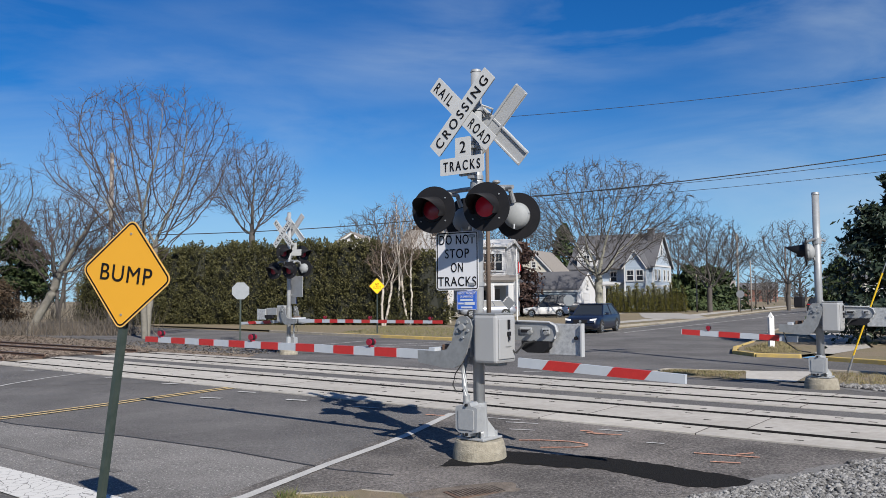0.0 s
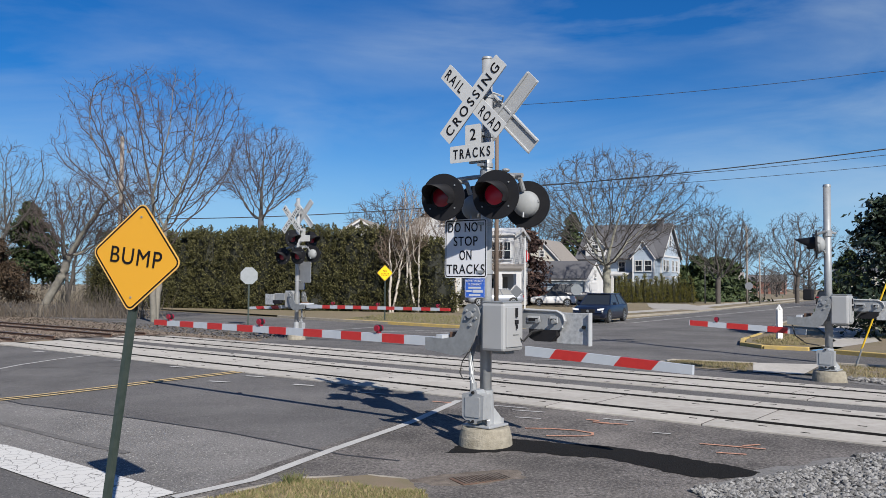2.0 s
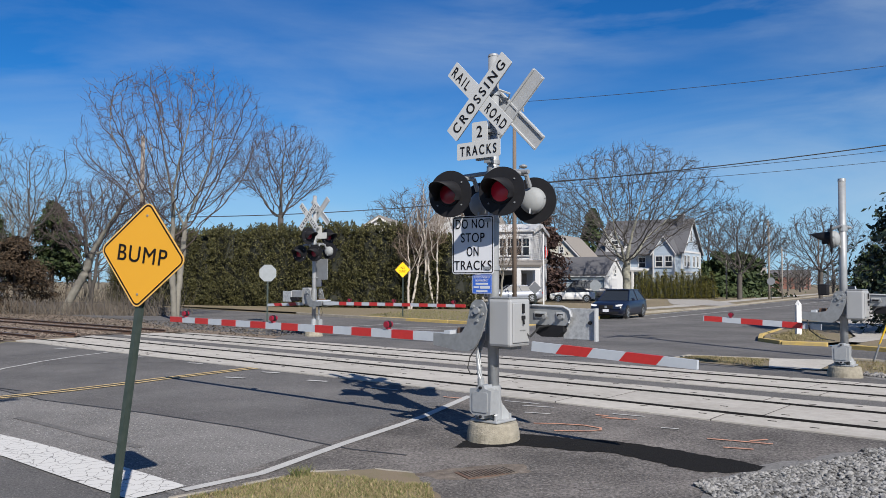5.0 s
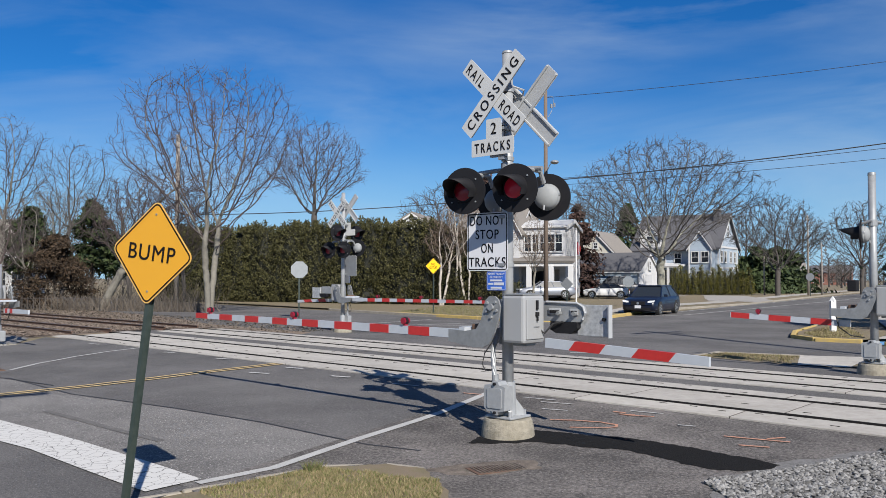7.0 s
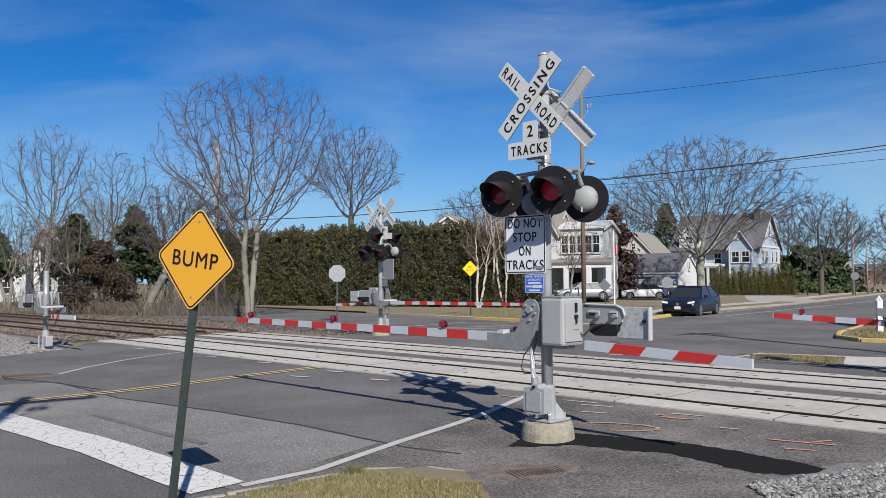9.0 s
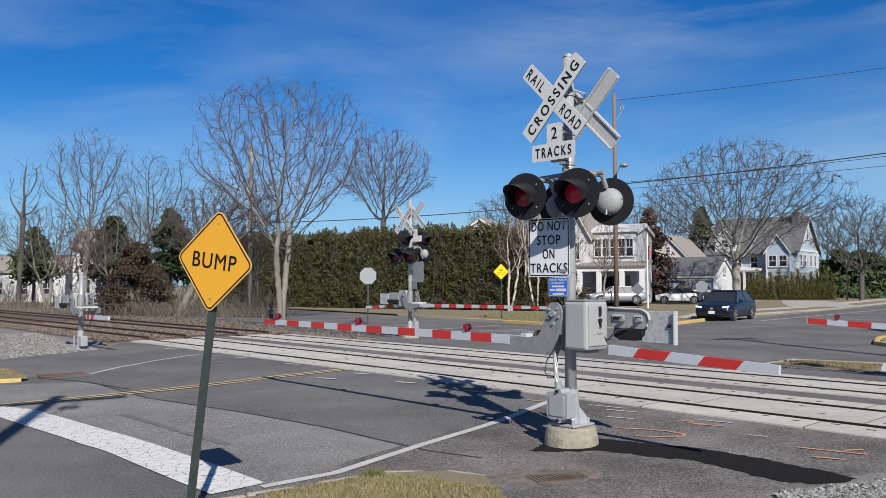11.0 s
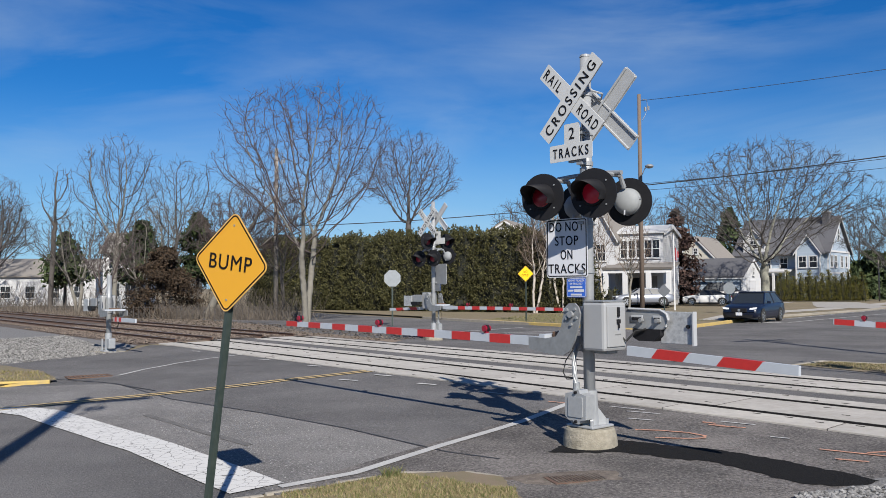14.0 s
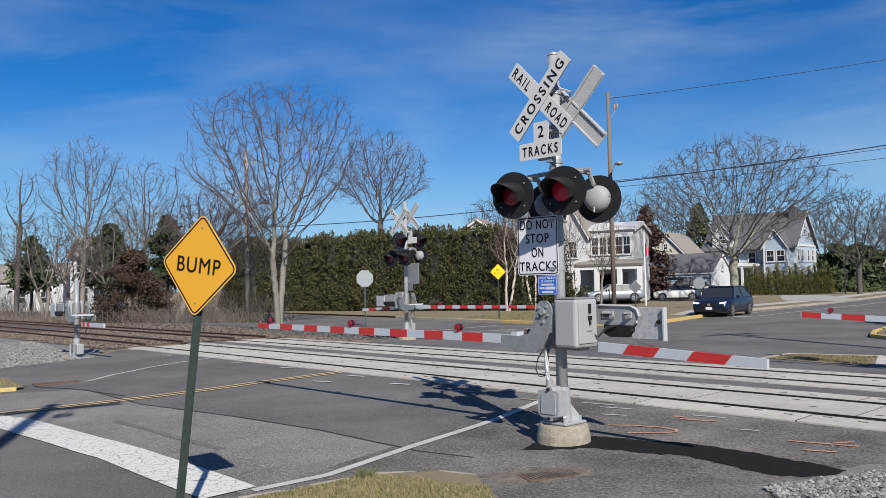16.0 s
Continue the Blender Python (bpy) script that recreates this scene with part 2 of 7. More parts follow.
def cracked_paint():
    """White paint broken by a net of dark cracks."""
    m = mat("cracked_paint", (0.50, 0.49, 0.47), 0.8)
    nd, lk = m.node_tree.nodes, m.node_tree.links
    co, vo, nz, mp, r, mx = [nd.new("ShaderNode" + k) for k in ("TexCoord", "TexVoronoi", "TexNoise", "VectorMath", "MapRange", "Mix")]
    vo.feature, vo.inputs["Scale"].default_value = "DISTANCE_TO_EDGE", 6.5
    nz.inputs["Scale"].default_value, nz.inputs["Detail"].default_value = 2.5, 6
    mp.operation = "MULTIPLY_ADD"; mp.inputs[1].default_value = (0.35, 0.35, 0)
    lk.new(co.outputs["Object"], nz.inputs["Vector"]); lk.new(nz.outputs["Color"], mp.inputs[0]); lk.new(co.outputs["Object"], mp.inputs[2])
    lk.new(mp.outputs[0], vo.inputs["Vector"]); lk.new(vo.outputs["Distance"], r.inputs["Value"])
    r.inputs["From Min"].default_value, r.inputs["From Max"].default_value = 0.007, 0.034
    mx.data_type = "RGBA"; mx.inputs[6].default_value, mx.inputs[7].default_value = (0.13, 0.125, 0.12, 1), (0.52, 0.51, 0.49, 1)
    lk.new(r.outputs["Result"], mx.inputs[0]); lk.new(mx.outputs[2], nd["Principled BSDF"].inputs["Base Color"])
    return m
M["cracked_paint"] = cracked_paint()

# ---- helpers for building ----
TDEG = -38.1
T = Vector((math.cos(radians(TDEG)), math.sin(radians(TDEG)), 0))   # along the tracks
N = Vector((-T.y, T.x, 0))                                          # across them, away
HN = ((-900, -0.1), (3, -0.1), (7.4, 0.0), (10.2, 0.11), (12.5, 0.14), (15, 0.12), (18, 0.05), (24, 0.0), (3000, 0.0))

def gh(x, y):
    n = N.x * x + N.y * y
    return float(np.interp(n, [a for a, b in HN], [b for a, b in HN]))

def tn(s, n, z=0.0):
    p = T * s + N * n
    return Vector((p.x, p.y, z))

def part(name, bm, material, parent=None, label=""):
    me = bpy.data.meshes.new(name)
    bmesh.ops.recalc_face_normals(bm, faces=bm.faces)
    bm.to_mesh(me); bm.free()
    me.materials.append(M[material] if isinstance(material, str) else material)
    ob = new(name, me)
    if parent is not None:
        ob.parent = parent
    if label:
        ob["label"] = label
    return ob

def each(name, bm, material, parent, label=""):
    """Like part(), but every loose piece becomes an object of its own."""
    left, made = set(bm.verts), []
    while left:
        todo, isl = [left.pop()], set()
        while todo:
            v = todo.pop(); isl.add(v)
            for e in v.link_edges:
                w = e.other_vert(v)
                if w in left: left.discard(w); todo.append(w)
        idx = {v: i for i, v in enumerate(isl)}
        fs = {f for v in isl for f in v.link_faces}
        me = bpy.data.meshes.new(name); me.from_pydata([tuple(v.co) for v in idx], [], [[idx[v] for v in f.verts] for f in fs])
        b2 = bmesh.new(); b2.from_mesh(me); bpy.data.meshes.remove(me)
        made.append(part(name, b2, material, parent, label))
    bm.free()
    return made

def thing(name, m, label, category, group="", kind=""):
    ob = new(name)
    ob.matrix_world = m
    ob.empty_display_size = 0.1
    return tagged(ob, label, category, group, kind)

def smooth(ob):
    for p in ob.data.polygons:
        p.use_smooth = True
    return ob

def box(bm, c, s, m=None, bevel=0.0):
    r = bmesh.ops.create_cube(bm, size=1.0, matrix=(m or Matrix()) @ Matrix.Translation(c) @ Matrix.Diagonal((*s, 1)))
    if bevel:
        es = list({e for v in r["verts"] for e in v.link_edges})
        bmesh.ops.bevel(bm, geom=es, offset=bevel, segments=2, profile=0.5, affect="EDGES")
    return bm

def cyl(bm, a, b, r0, r1=None, seg=16, caps=True):
    a, b = Vector(a), Vector(b)
    r1 = r0 if r1 is None else r1
    d = b - a
    m = Matrix.Translation((a + b) / 2) @ d.to_track_quat("Z", "Y").to_matrix().to_4x4()
    bmesh.ops.create_cone(bm, cap_ends=caps, segments=seg, radius1=r0, radius2=r1, depth=d.length, matrix=m)
    return bm

def ball(bm, c, r, seg=16, scale=(1, 1, 1)):
    bmesh.ops.create_uvsphere(bm, u_segments=seg, v_segments=max(6, seg // 2), radius=r, matrix=Matrix.Translation(c) @ Matrix.Diagonal((*scale, 1)))
    return bm

def prism(bm, pts, axis, a, b, m=None):
    """Extrude a closed outline in the plane across axis ('x','y','z') from a to b."""
    def put(p, d):
        q = {"x": (d, p[0], p[1]), "y": (p[0], d, p[1]), "z": (p[0], p[1], d)}[axis]
        return (m @ Vector(q)) if m else Vector(q)
    va = [bm.verts.new(put(p, a)) for p in pts]
    vb = [bm.verts.new(put(p, b)) for p in pts]
    bm.faces.new(va); bm.faces.new(vb[::-1])
    for i in range(len(pts)):
        j = (i + 1) % len(pts)
        bm.faces.new((va[i], vb[i], vb[j], va[j]))
    return bm

def tube(bm, pts, r, seg=8):
    """A round tube through points; r is one radius or one a point."""
    pts = [Vector(p) for p in pts]
    rr = r if isinstance(r, (list, tuple)) else [r] * len(pts)
    rings, prev = [], None
    for i, p in enumerate(pts):
        d = (pts[min(i + 1, len(pts) - 1)] - pts[max(i - 1, 0)]).normalized()
        side = d.cross(Vector((0, 0, 1)) if abs(d.z) < 0.95 else Vector((1, 0, 0))).normalized()
        up = side.cross(d)
        rings.append([bm.verts.new(p + (side * math.cos(2 * math.pi * k / seg) + up * math.sin(2 * math.pi * k / seg)) * rr[i]) for k in range(seg)])
    for a, b in zip(rings, rings[1:]):
        for k in range(seg):
            bm.faces.new((a[k], a[(k + 1) % seg], b[(k + 1) % seg], b[k]))
    bm.faces.new(rings[0]); bm.faces.new(rings[-1][::-1])
    return bm

def lettering(text, width, height, parent, m, material="sign_black", depth=0.002, bold=0.0, name="lettering", label="", gap=1.12):
    """Words in the built-in font as a mesh, fitted to width and height, centred, lying in the local xz plane facing -y."""
    cu = bpy.data.curves.new("words", "FONT")
    cu.body, cu.align_x, cu.align_y, cu.extrude, cu.offset = text, "CENTER", "CENTER", depth, bold
    cu.space_character = gap
    tmp = new("words", cu)
    bpy.context.view_layer.update()
    me = bpy.data.meshes.new_from_object(tmp.evaluated_get(bpy.context.evaluated_depsgraph_get()))
    bpy.data.objects.remove(tmp)
    xs, ys = [v.co.x for v in me.vertices], [v.co.y for v in me.vertices]
    sx, sy = width / (max(xs) - min(xs)), height / (max(ys) - min(ys))
    cx, cy = (max(xs) + min(xs)) / 2, (max(ys) + min(ys)) / 2
    for v in me.vertices:
        v.co = m @ Vector(((v.co.x - cx) * sx, -v.co.z, (v.co.y - cy) * sy))
    me.materials.clear(); me.materials.append(M[material])
    ob = new(name, me)
    ob.parent = parent
    if label:
        ob["label"] = label
    return ob

def ragged(poly, step=0.1, amount=0.035, seed=1):
    """An outline broken up into short uneven steps."""
    out = []
    for a, b in zip(poly, poly[1:] + poly[:1]):
        a, b = Vector((a[0], a[1], 0)), Vector((b[0], b[1], 0))
        k = max(1, int((b - a).length / step)); d = (b - a).normalized(); q = Vector((-d.y, d.x, 0))
        for i in range(k):
            p = a.lerp(b, i / k)
            p += q * amount * (noise.noise(p * 2.1 + Vector((seed, 0, 0))) + 0.9 * noise.noise(p * 9 + Vector((0, seed, 0))))
            out.append((p.x, p.y))
    return out

def sheet(name, poly, off, material, label="", category="", kind="structure", parent=None, sub=0):
    """A flat patch of ground that follows the rise over the tracks, off metres above it."""
    bm = bmesh.new()
    bm.faces.new([bm.verts.new((p[0], p[1], 0)) for p in poly])
    for n, _ in HN[1:-1]:
        bmesh.ops.bisect_plane(bm, geom=bm.verts[:] + bm.edges[:] + bm.faces[:], plane_co=N * n, plane_no=N)
    bmesh.ops.triangulate(bm, faces=bm.faces)
    for v in bm.verts:
        v.co.z = gh(v.co.x, v.co.y) + off
    for f in bm.faces:
        if f.normal.z < 0: f.normal_flip()
    me = bpy.data.meshes.new(name); bm.to_mesh(me); bm.free()
    me.materials.append(M[material])
    ob = new(name, me)
    if parent is not None: ob.parent = parent
    return tagged(ob, label, category, "", kind) if parent is None else ob

def stripe(name, pts, width, off, material, label, category="road marking"):
    """A painted line of one width along points."""
    bm = bmesh.new()
    P = []
    for a, b in zip(pts, pts[1:]):
        a, b = Vector((*a, 0)), Vector((*b, 0))
        k = max(1, int((b - a).length / 0.6))
        P += [a.lerp(b, i / k) for i in range(k)]
    P.append(Vector((*pts[-1], 0)))
    rows = []
    for i, p in enumerate(P):
        d = (P[min(i + 1, len(P) - 1)] - P[max(i - 1, 0)]).normalized()
        q = Vector((-d.y, d.x, 0)) * width / 2 * (1 + 0.06 * noise.noise(p * 2.3))
        rows.append([bm.verts.new((x.x, x.y, gh(x.x, x.y) + off)) for x in (p + q, p - q)])
    for a, b in zip(rows, rows[1:]):
        bm.faces.new((a[0], a[1], b[1], b[0]))
    ob = part(name, bm, material)
    return tagged(ob, label, category, "", "structure")

def kerb(name, pts, w, h, material, label, depth=0.05, category="kerb"):
    """A kerb of square stones along points, a little above the road."""
    root = thing(name, Matrix(), label, category, kind="structure")
    for a, b in zip(pts, pts[1:]):
        a, b = Vector((*a, 0)), Vector((*b, 0))
        k = max(1, round((b - a).length / 2.4))
        for i in range(k):
            p, q = a.lerp(b, i / k), a.lerp(b, (i + 1) / k)
            d = (q - p); L = d.length - 0.012
            zz = (gh(p.x, p.y) + gh(q.x, q.y)) / 2
            bm = box(bmesh.new(), (0, 0, (h - depth) / 2), (L, w, h + depth), bevel=0.02)
            ob = part("kerb_stone", bm, material, root)
            c = (p + q) / 2
            ob.matrix_local = Matrix.Translation((c.x, c.y, zz)) @ Matrix.Rotation(math.atan2(d.y, d.x), 4, "Z")
    return root

# ---- ground, roads ----
U = Vector((0.49, 0.872, 0)); W = Vector((0.872, -0.49, 0))   # along and across the street
def uw(u, w):
    p = U * u + W * w
    return (p.x, p.y)
BIG = 2500
sheet("ground", [(-BIG, -BIG), (BIG, -BIG), (BIG, BIG), (-BIG, BIG)], 0.0, "grass_ground", "dry winter grass and bare earth to the horizon", "ground")
sheet("side_road", [tuple(tn(-90, 17.5)[:2]), tuple(tn(-14, 17.2)[:2]), tuple(tn(-8, 19)[:2]), tuple(tn(2.0, 19.6)[:2]), tuple(tn(60, 20.6)[:2]), tuple(tn(60, 25.2)[:2]), tuple(tn(-8, 27.2)[:2]), (-2.66, 39.5), (-6.7, 43.4), (-10.4, 47.4), (-23, 59.9), (-80, 112)], 0.006, "asphalt", "grey asphalt side street running beside the tracks", "road")
sheet("road", [uw(-30, -16.2), uw(-30, -5.2), uw(5.2, -5.5), uw(9.5, -5.1), uw(12, 2), uw(20.5, 2.5), uw(28, -1.2), uw(30, -5.1), uw(600, -5.1), uw(600, -15), uw(37, -15), uw(31, -19), uw(15, -21), uw(9, -18), uw(6, -16.2)], 0.011, "asphalt", "grey worn asphalt street with patches and cracks", "road")
sheet("apron", [(-10.6, 14.3), (-12.3, 16.1), (-14.85, 17.6), (-13.75, 20.25), (-13.4, 21.0), tuple(tn(-25.2, 9.7)[:2]), tuple(tn(-24.0, 9.92)[:2]), tuple(tn(-15.5, 9.9)[:2]), (-9.6, 17.4), (-9.8, 15.2)], 0.0145, "asphalt", "grey asphalt shoulder before the tracks", "pavement")
sheet("pavement_patch", [(-9.3, 14.3), (-6.9, 12.3), (-4.6, 11.0), (-2.9, 9.9), (-1.9, 9.1), (-1.45, 8.75), (-1.95, 7.42), (-2.6, 6.7), (-2.85, 6.85), (-4.95, 8.5), (-8.3, 10.8), (-9.9, 11.3), (-11.5, 13.5)], 0.0135, "asphalt_speckled", "paler speckled old asphalt before the tracks", "pavement")
sheet("apron", [(-2.6, 6.7), (-0.05, 3.0), (2.1, 3.0), (2.36, 7.05), (3.25, 7.68), (4.92, 8.4), tuple(tn(3.2, 9.9)[:2]), tuple(tn(-7.6, 9.9)[:2])], 0.016, "asphalt_worn", "dark worn asphalt apron round the crossing mast", "pavement")
sheet("pavement_patch", ragged([(-0.05, 8.62), (0.75, 8.72), (1.3, 8.5), (1.72, 8.34), (2.1, 7.9), (2.38, 7.55), (2.7, 7.42), (2.95, 7.48), (3.2, 7.65), (2.58, 8.32), (2.1, 8.75), (1.45, 9.05), (0.8, 9.4), (0.2, 9.3)], 0.07, 0.07), 0.021, "asphalt_new", "fresh black asphalt patch beside the mast base", "pavement")
stripe("tar_seam", [(-9.3, 14.3), (-6.9, 12.3), (-4.6, 11.0), (-2.9, 9.9), (-1.9, 9.1), (-1.2, 8.55), (-0.55, 8.25)], 0.036, 0.02, "tar", "black tar filled crack across the asphalt", "crack")
stripe("tar_seam", [(-11.5, 15.0), (-9.6, 14.4), (-7.8, 13.3)], 0.04, 0.02, "tar", "thin dark crack across the asphalt", "crack")
rc = random.Random(8)
def crack(x, y, ang, length, w):
    pts = [(x, y)]
    for _ in range(int(length / 0.25)):
        ang += rc.gauss(0, 0.28)
        pts.append((pts[-1][0] + 0.25 * math.cos(ang), pts[-1][1] + 0.25 * math.sin(ang)))
    stripe("crack", pts, w, 0.0205, "tar", "thin dark crack in the worn asphalt", "crack")
for x, y, a, L, w in ((-7.4, 12.1, 2.4, 2.2, 0.014), (-12, 19, 0.9, 3, 0.02), (2.0, 22, 0.5, 4, 0.03), (6, 25, 2.2, 4, 0.03)):
    crack(x, y, a, L, w)
# markings
def line(pts, w, m="paint_white", label="worn white painted edge line on the asphalt"):
    return stripe("lane_line", pts, w, 0.025, m, label)
line([(0.12, 12.2), (-0.5, 10.6), (-1.35, 8.86), (-1.98, 7.42), (-2.55, 6.8)], 0.13)
line([(-8.95, 19.95), (-9.6, 18.9), (-9.95, 17.9), (-10.1, 16.7), (-10.02, 15.5)], 0.10)
for dx in (-0.15, 0.15):
    line([(-4.35 + dx, 16.15), (-5.87 + dx, 14.72), (-7.1 + dx, 13.2), (-8.85 + dx, 11.5), (-9.9 + dx, 10.2)], 0.085, "paint_yellow", "faded yellow double centre line on the asphalt")
stripe("stop_line", [(-9.3, 11.1), (-8.3, 10.75), (-4.95, 8.45), (-2.75, 6.72)], 0.60, 0.024, "cracked_paint", "cracked white stop bar painted across the lane")
for a, b in (((-8.05, 18.55), (-7.7, 18.4)), ((-6.2, 17.15), (-5.8, 16.95)), ((-4.1, 15.45), (-3.7, 15.25)), ((-11.2, 20.9), (-10.8, 20.7)), ((-4.65, 14.8), (-4.2, 14.6)), ((-2.9, 14.2), (-2.5, 14.0))):
    line([a, b], 0.09, label="short white dash painted before the tracks")
line([(-5.95, 30.5), (-1.3, 34.3), (1.5, 36.0)], 0.13)
line([(-5.9, 32.7), (-3.3, 37.2)], 0.13)
line([(-3.6, 31.5), (0.8, 33.2)], 0.13)
line([uw(42.2, -13.2), uw(41.0, -14.6)], 0.4, label="white stop line across the far lane")
line([uw(42.5, -13.0), uw(75, -11.4), uw(130, -10.2)], 0.14, label="white painted centre line of the far street")
line([uw(46, -14.6), uw(130, -14.3)], 0.12)
line([(1.9, 19.5), (3.9, 20.2)], 0.12)
def survey(pts, m, w=0.045):
    stripe("survey_mark", pts, w, 0.026, m, ("orange" if m == "paint_orange" else "white") + " spray painted survey mark on asphalt", "survey mark")
survey([(0.98, 9.98), (1.3, 9.93), (1.62, 9.8), (1.8, 9.62), (1.78, 9.5), (1.62, 9.45), (1.2, 9.5)], "paint_orange")
survey([(1.86, 10.5), (2.02, 10.4)], "paint_orange", 0.05); survey([(1.92, 10.32), (2.12, 10.25)], "paint_orange", 0.05)
survey([(2.0, 10.25), (2.35, 10.12)], "paint_orange"); survey([(2.95, 8.95), (3.6, 8.62)], "paint_orange"); survey([(3.4, 8.8), (3.62, 8.85)], "paint_orange")
survey([(3.0, 8.5), (3.3, 8.38)], "paint_orange"); survey([(-0.3, 12.15), (0.0, 11.98)], "paint_orange")
for pts in ([(0.65, 11.7), (1.15, 11.4)], [(0.9, 11.3), (1.35, 11.08)], [(2.1, 10.55), (2.5, 10.32)], [(0.9, 10.75), (1.25, 10.6)], [(-1.6, 13.2), (-1.1, 12.9)], [(2.55, 9.6), (2.75, 9.5)]):
    survey(pts, "paint_white", 0.04)

# soft shadow from something overhead, painted on the lane as a darker strip
stripe("tyre_smear", [(-6.4, 10.7), (-5.6, 10.1), (-4.7, 9.4), (-3.75, 8.7)], 0.11, 0.0195, "asphalt_shadow", "faint dark shadow streak painted across the lane", "stain")

sheet("pavement_patch", [tuple(tn(a, b)[:2]) for a, b in ((-25.3, 12.0), (-14, 12.0), (-14, 13.4), (-25.3, 13.4))], 0.018, "asphalt", "grey asphalt strip between the two tracks", "pavement")
# concrete crossing panels: five strips between rubber flangeways
PANELS = ((9.92, 10.46), (10.60, 11.72), (11.86, 12.36), (13.12, 13.62), (13.76, 14.86), (15.0, 15.62))
S0, S1, PL = -25.2, 9.6, 2.4
crossing = thing("crossing_panels", Matrix(), "pale concrete crossing panels with black rubber flangeways", "level crossing", kind="structure")
pm = {}
for k, (a, b) in enumerate(PANELS):
    for i in range(int((S1 - S0) / PL)):
        s = S0 + i * PL + 0.45 * (k % 2)
        if k not in pm:
            bm = box(bmesh.new(), (0, 0, 0), (PL - 0.016, b - a - 0.02, 0.16), bevel=0.006)
            pm[k] = part("panel", bm, "concrete", crossing)
            ob = pm[k]
        else:
            ob = new("panel", pm[k].data); ob.parent = crossing
        c = tn(s + PL / 2, (a + b) / 2)
        sl = math.atan2(gh(*tn(0, b)[:2]) - gh(*tn(0, a)[:2]), b - a)
        ob.matrix_local = Matrix.Translation((c.x, c.y, gh(c.x, c.y) - 0.048 + 0.003 * random.uniform(-1, 1))) @ Matrix.Rotation(radians(TDEG), 4, "Z") @ Matrix.Rotation(sl, 4, "X")
        seal = part("joint_seal", box(bmesh.new(), (0, 0, 0), (0.014, b - a - 0.02, 0.158)), "asphalt_worn", ob)
        seal.matrix_local = Matrix.Translation((PL / 2, 0, 0.0018))
        # lifting slots in the panel
        for q in (-0.98, -0.52, 0.04, 0.5, 0.95):
            if random.random() < 0.25: continue
            bm = box(bmesh.new(), (0, 0, 0), (0.11, 0.022, 0.01))
            sl_ob = part("lifting_slot", bm, "rubber", ob)
            sl_ob.matrix_local = Matrix.Translation((q, random.choice((-0.3, -0.12, 0.14, 0.3)) * (b - a), 0.079))
# flush rubber strips whose black colour also paints in the gaps' depth shade
for a, b in ((10.45, 10.61), (11.71, 11.87), (13.61, 13.77), (14.85, 15.01)):
    bm = bmesh.new()
    n = (a + b) / 2; h = gh(*tn(0, n)[:2])
    prism(bm, [(a, h - 0.1), (b, h - 0.1), (b, h + 0.037), (a, h + 0.037)], "x", S0, S1 + 0.6, Matrix.Rotation(radians(TDEG), 4, "Z"))
    part("flangeway", bm, "rubber", crossing, "flush rubber flangeway strip, blackened for the shade of its gap")

# running rails
def rail(n, s0, s1, z):
    root = thing("rail", Matrix.Rotation(radians(TDEG), 4, "Z"), "rusty brown steel running rail", "rail", "rails", "structure")
    bm = bmesh.new()
    prism(bm, [(n - 0.065, z - 0.15), (n + 0.065, z - 0.15), (n + 0.065, z - 0.135), (n + 0.012, z - 0.11), (n + 0.012, z - 0.04), (n + 0.036, z - 0.025), (n + 0.036, z - 0.004), (n - 0.036, z - 0.004), (n - 0.036, z - 0.025), (n - 0.012, z - 0.04), (n - 0.012, z - 0.11), (n - 0.065, z - 0.135)], "x", s0, s1)
    part("rail_web", bm, "rail_rust", root)
    bm = prism(bmesh.new(), [(n - 0.03, z - 0.004), (n + 0.03, z - 0.004), (n + 0.03, z), (n - 0.03, z)], "x", s0, s1)
    part("rail_head", bm, "rail_top", root)
RAILS = (10.53, 11.79, 13.69, 14.93)
for n in RAILS:
    h = gh(*tn(0, n)[:2])
    rail(n, -170, S0 - 0.02, h + 0.14)
    rail(n, S1 + 0.55, 60, h + 0.08)
# ballast bed and sleepers beyond the crossing
def bed(name, s0, s1, n0, n1, off):
    bm = bmesh.new()
    rows = []
    ns = [n0 - 0.9, n0, (n0 + n1) / 2, n1, n1 + 0.7]
    for i in range(61):
        s = s0 + (s1 - s0) * i / 60
        rows.append([bm.verts.new((*tn(s, n)[:2], gh(*tn(s, n)[:2]) + (off if 0 < j < 4 else -0.02) + 0.02 * noise.noise(Vector((s, n, 0))))) for j, n in enumerate(ns)])
    for a, b in zip(rows, rows[1:]):
        for j in range(4):
            bm.faces.new((a[j], a[j + 1], b[j + 1], b[j]))
    return tagged(part(name, bm, "bed_brown"), "grey and brown crushed stone track bed", "ballast", "", "stuff")
bed("ballast", -170, S0 - 0.3, 9.6, 15.9, 0.02)
bed("ballast", S1 + 0.4, 60, 9.7, 15.9, 0.02)
sl_bm = box(bmesh.new(), (0, 0, 0), (0.22, 2.3, 0.16), bevel=0.01)
sleeper = None
for c_n in (11.16, 14.31):
    for i in range(110):
        s = S0 - 0.4 - i * 0.55
        p = tn(s, c_n)
        if sleeper is None:
            sleeper = tagged(part("sleeper", sl_bm, "sleeper"), "weathered dark timber sleeper under the rails", "sleeper", "sleepers", "structure")
            ob = sleeper
        else:
            ob = copy_thing(sleeper, Matrix())
        ob.matrix_world = Matrix.Translation((p.x, p.y, gh(p.x, p.y) - 0.06)) @ Matrix.Rotation(radians(TDEG + random.uniform(-1, 1)), 4, "Z")

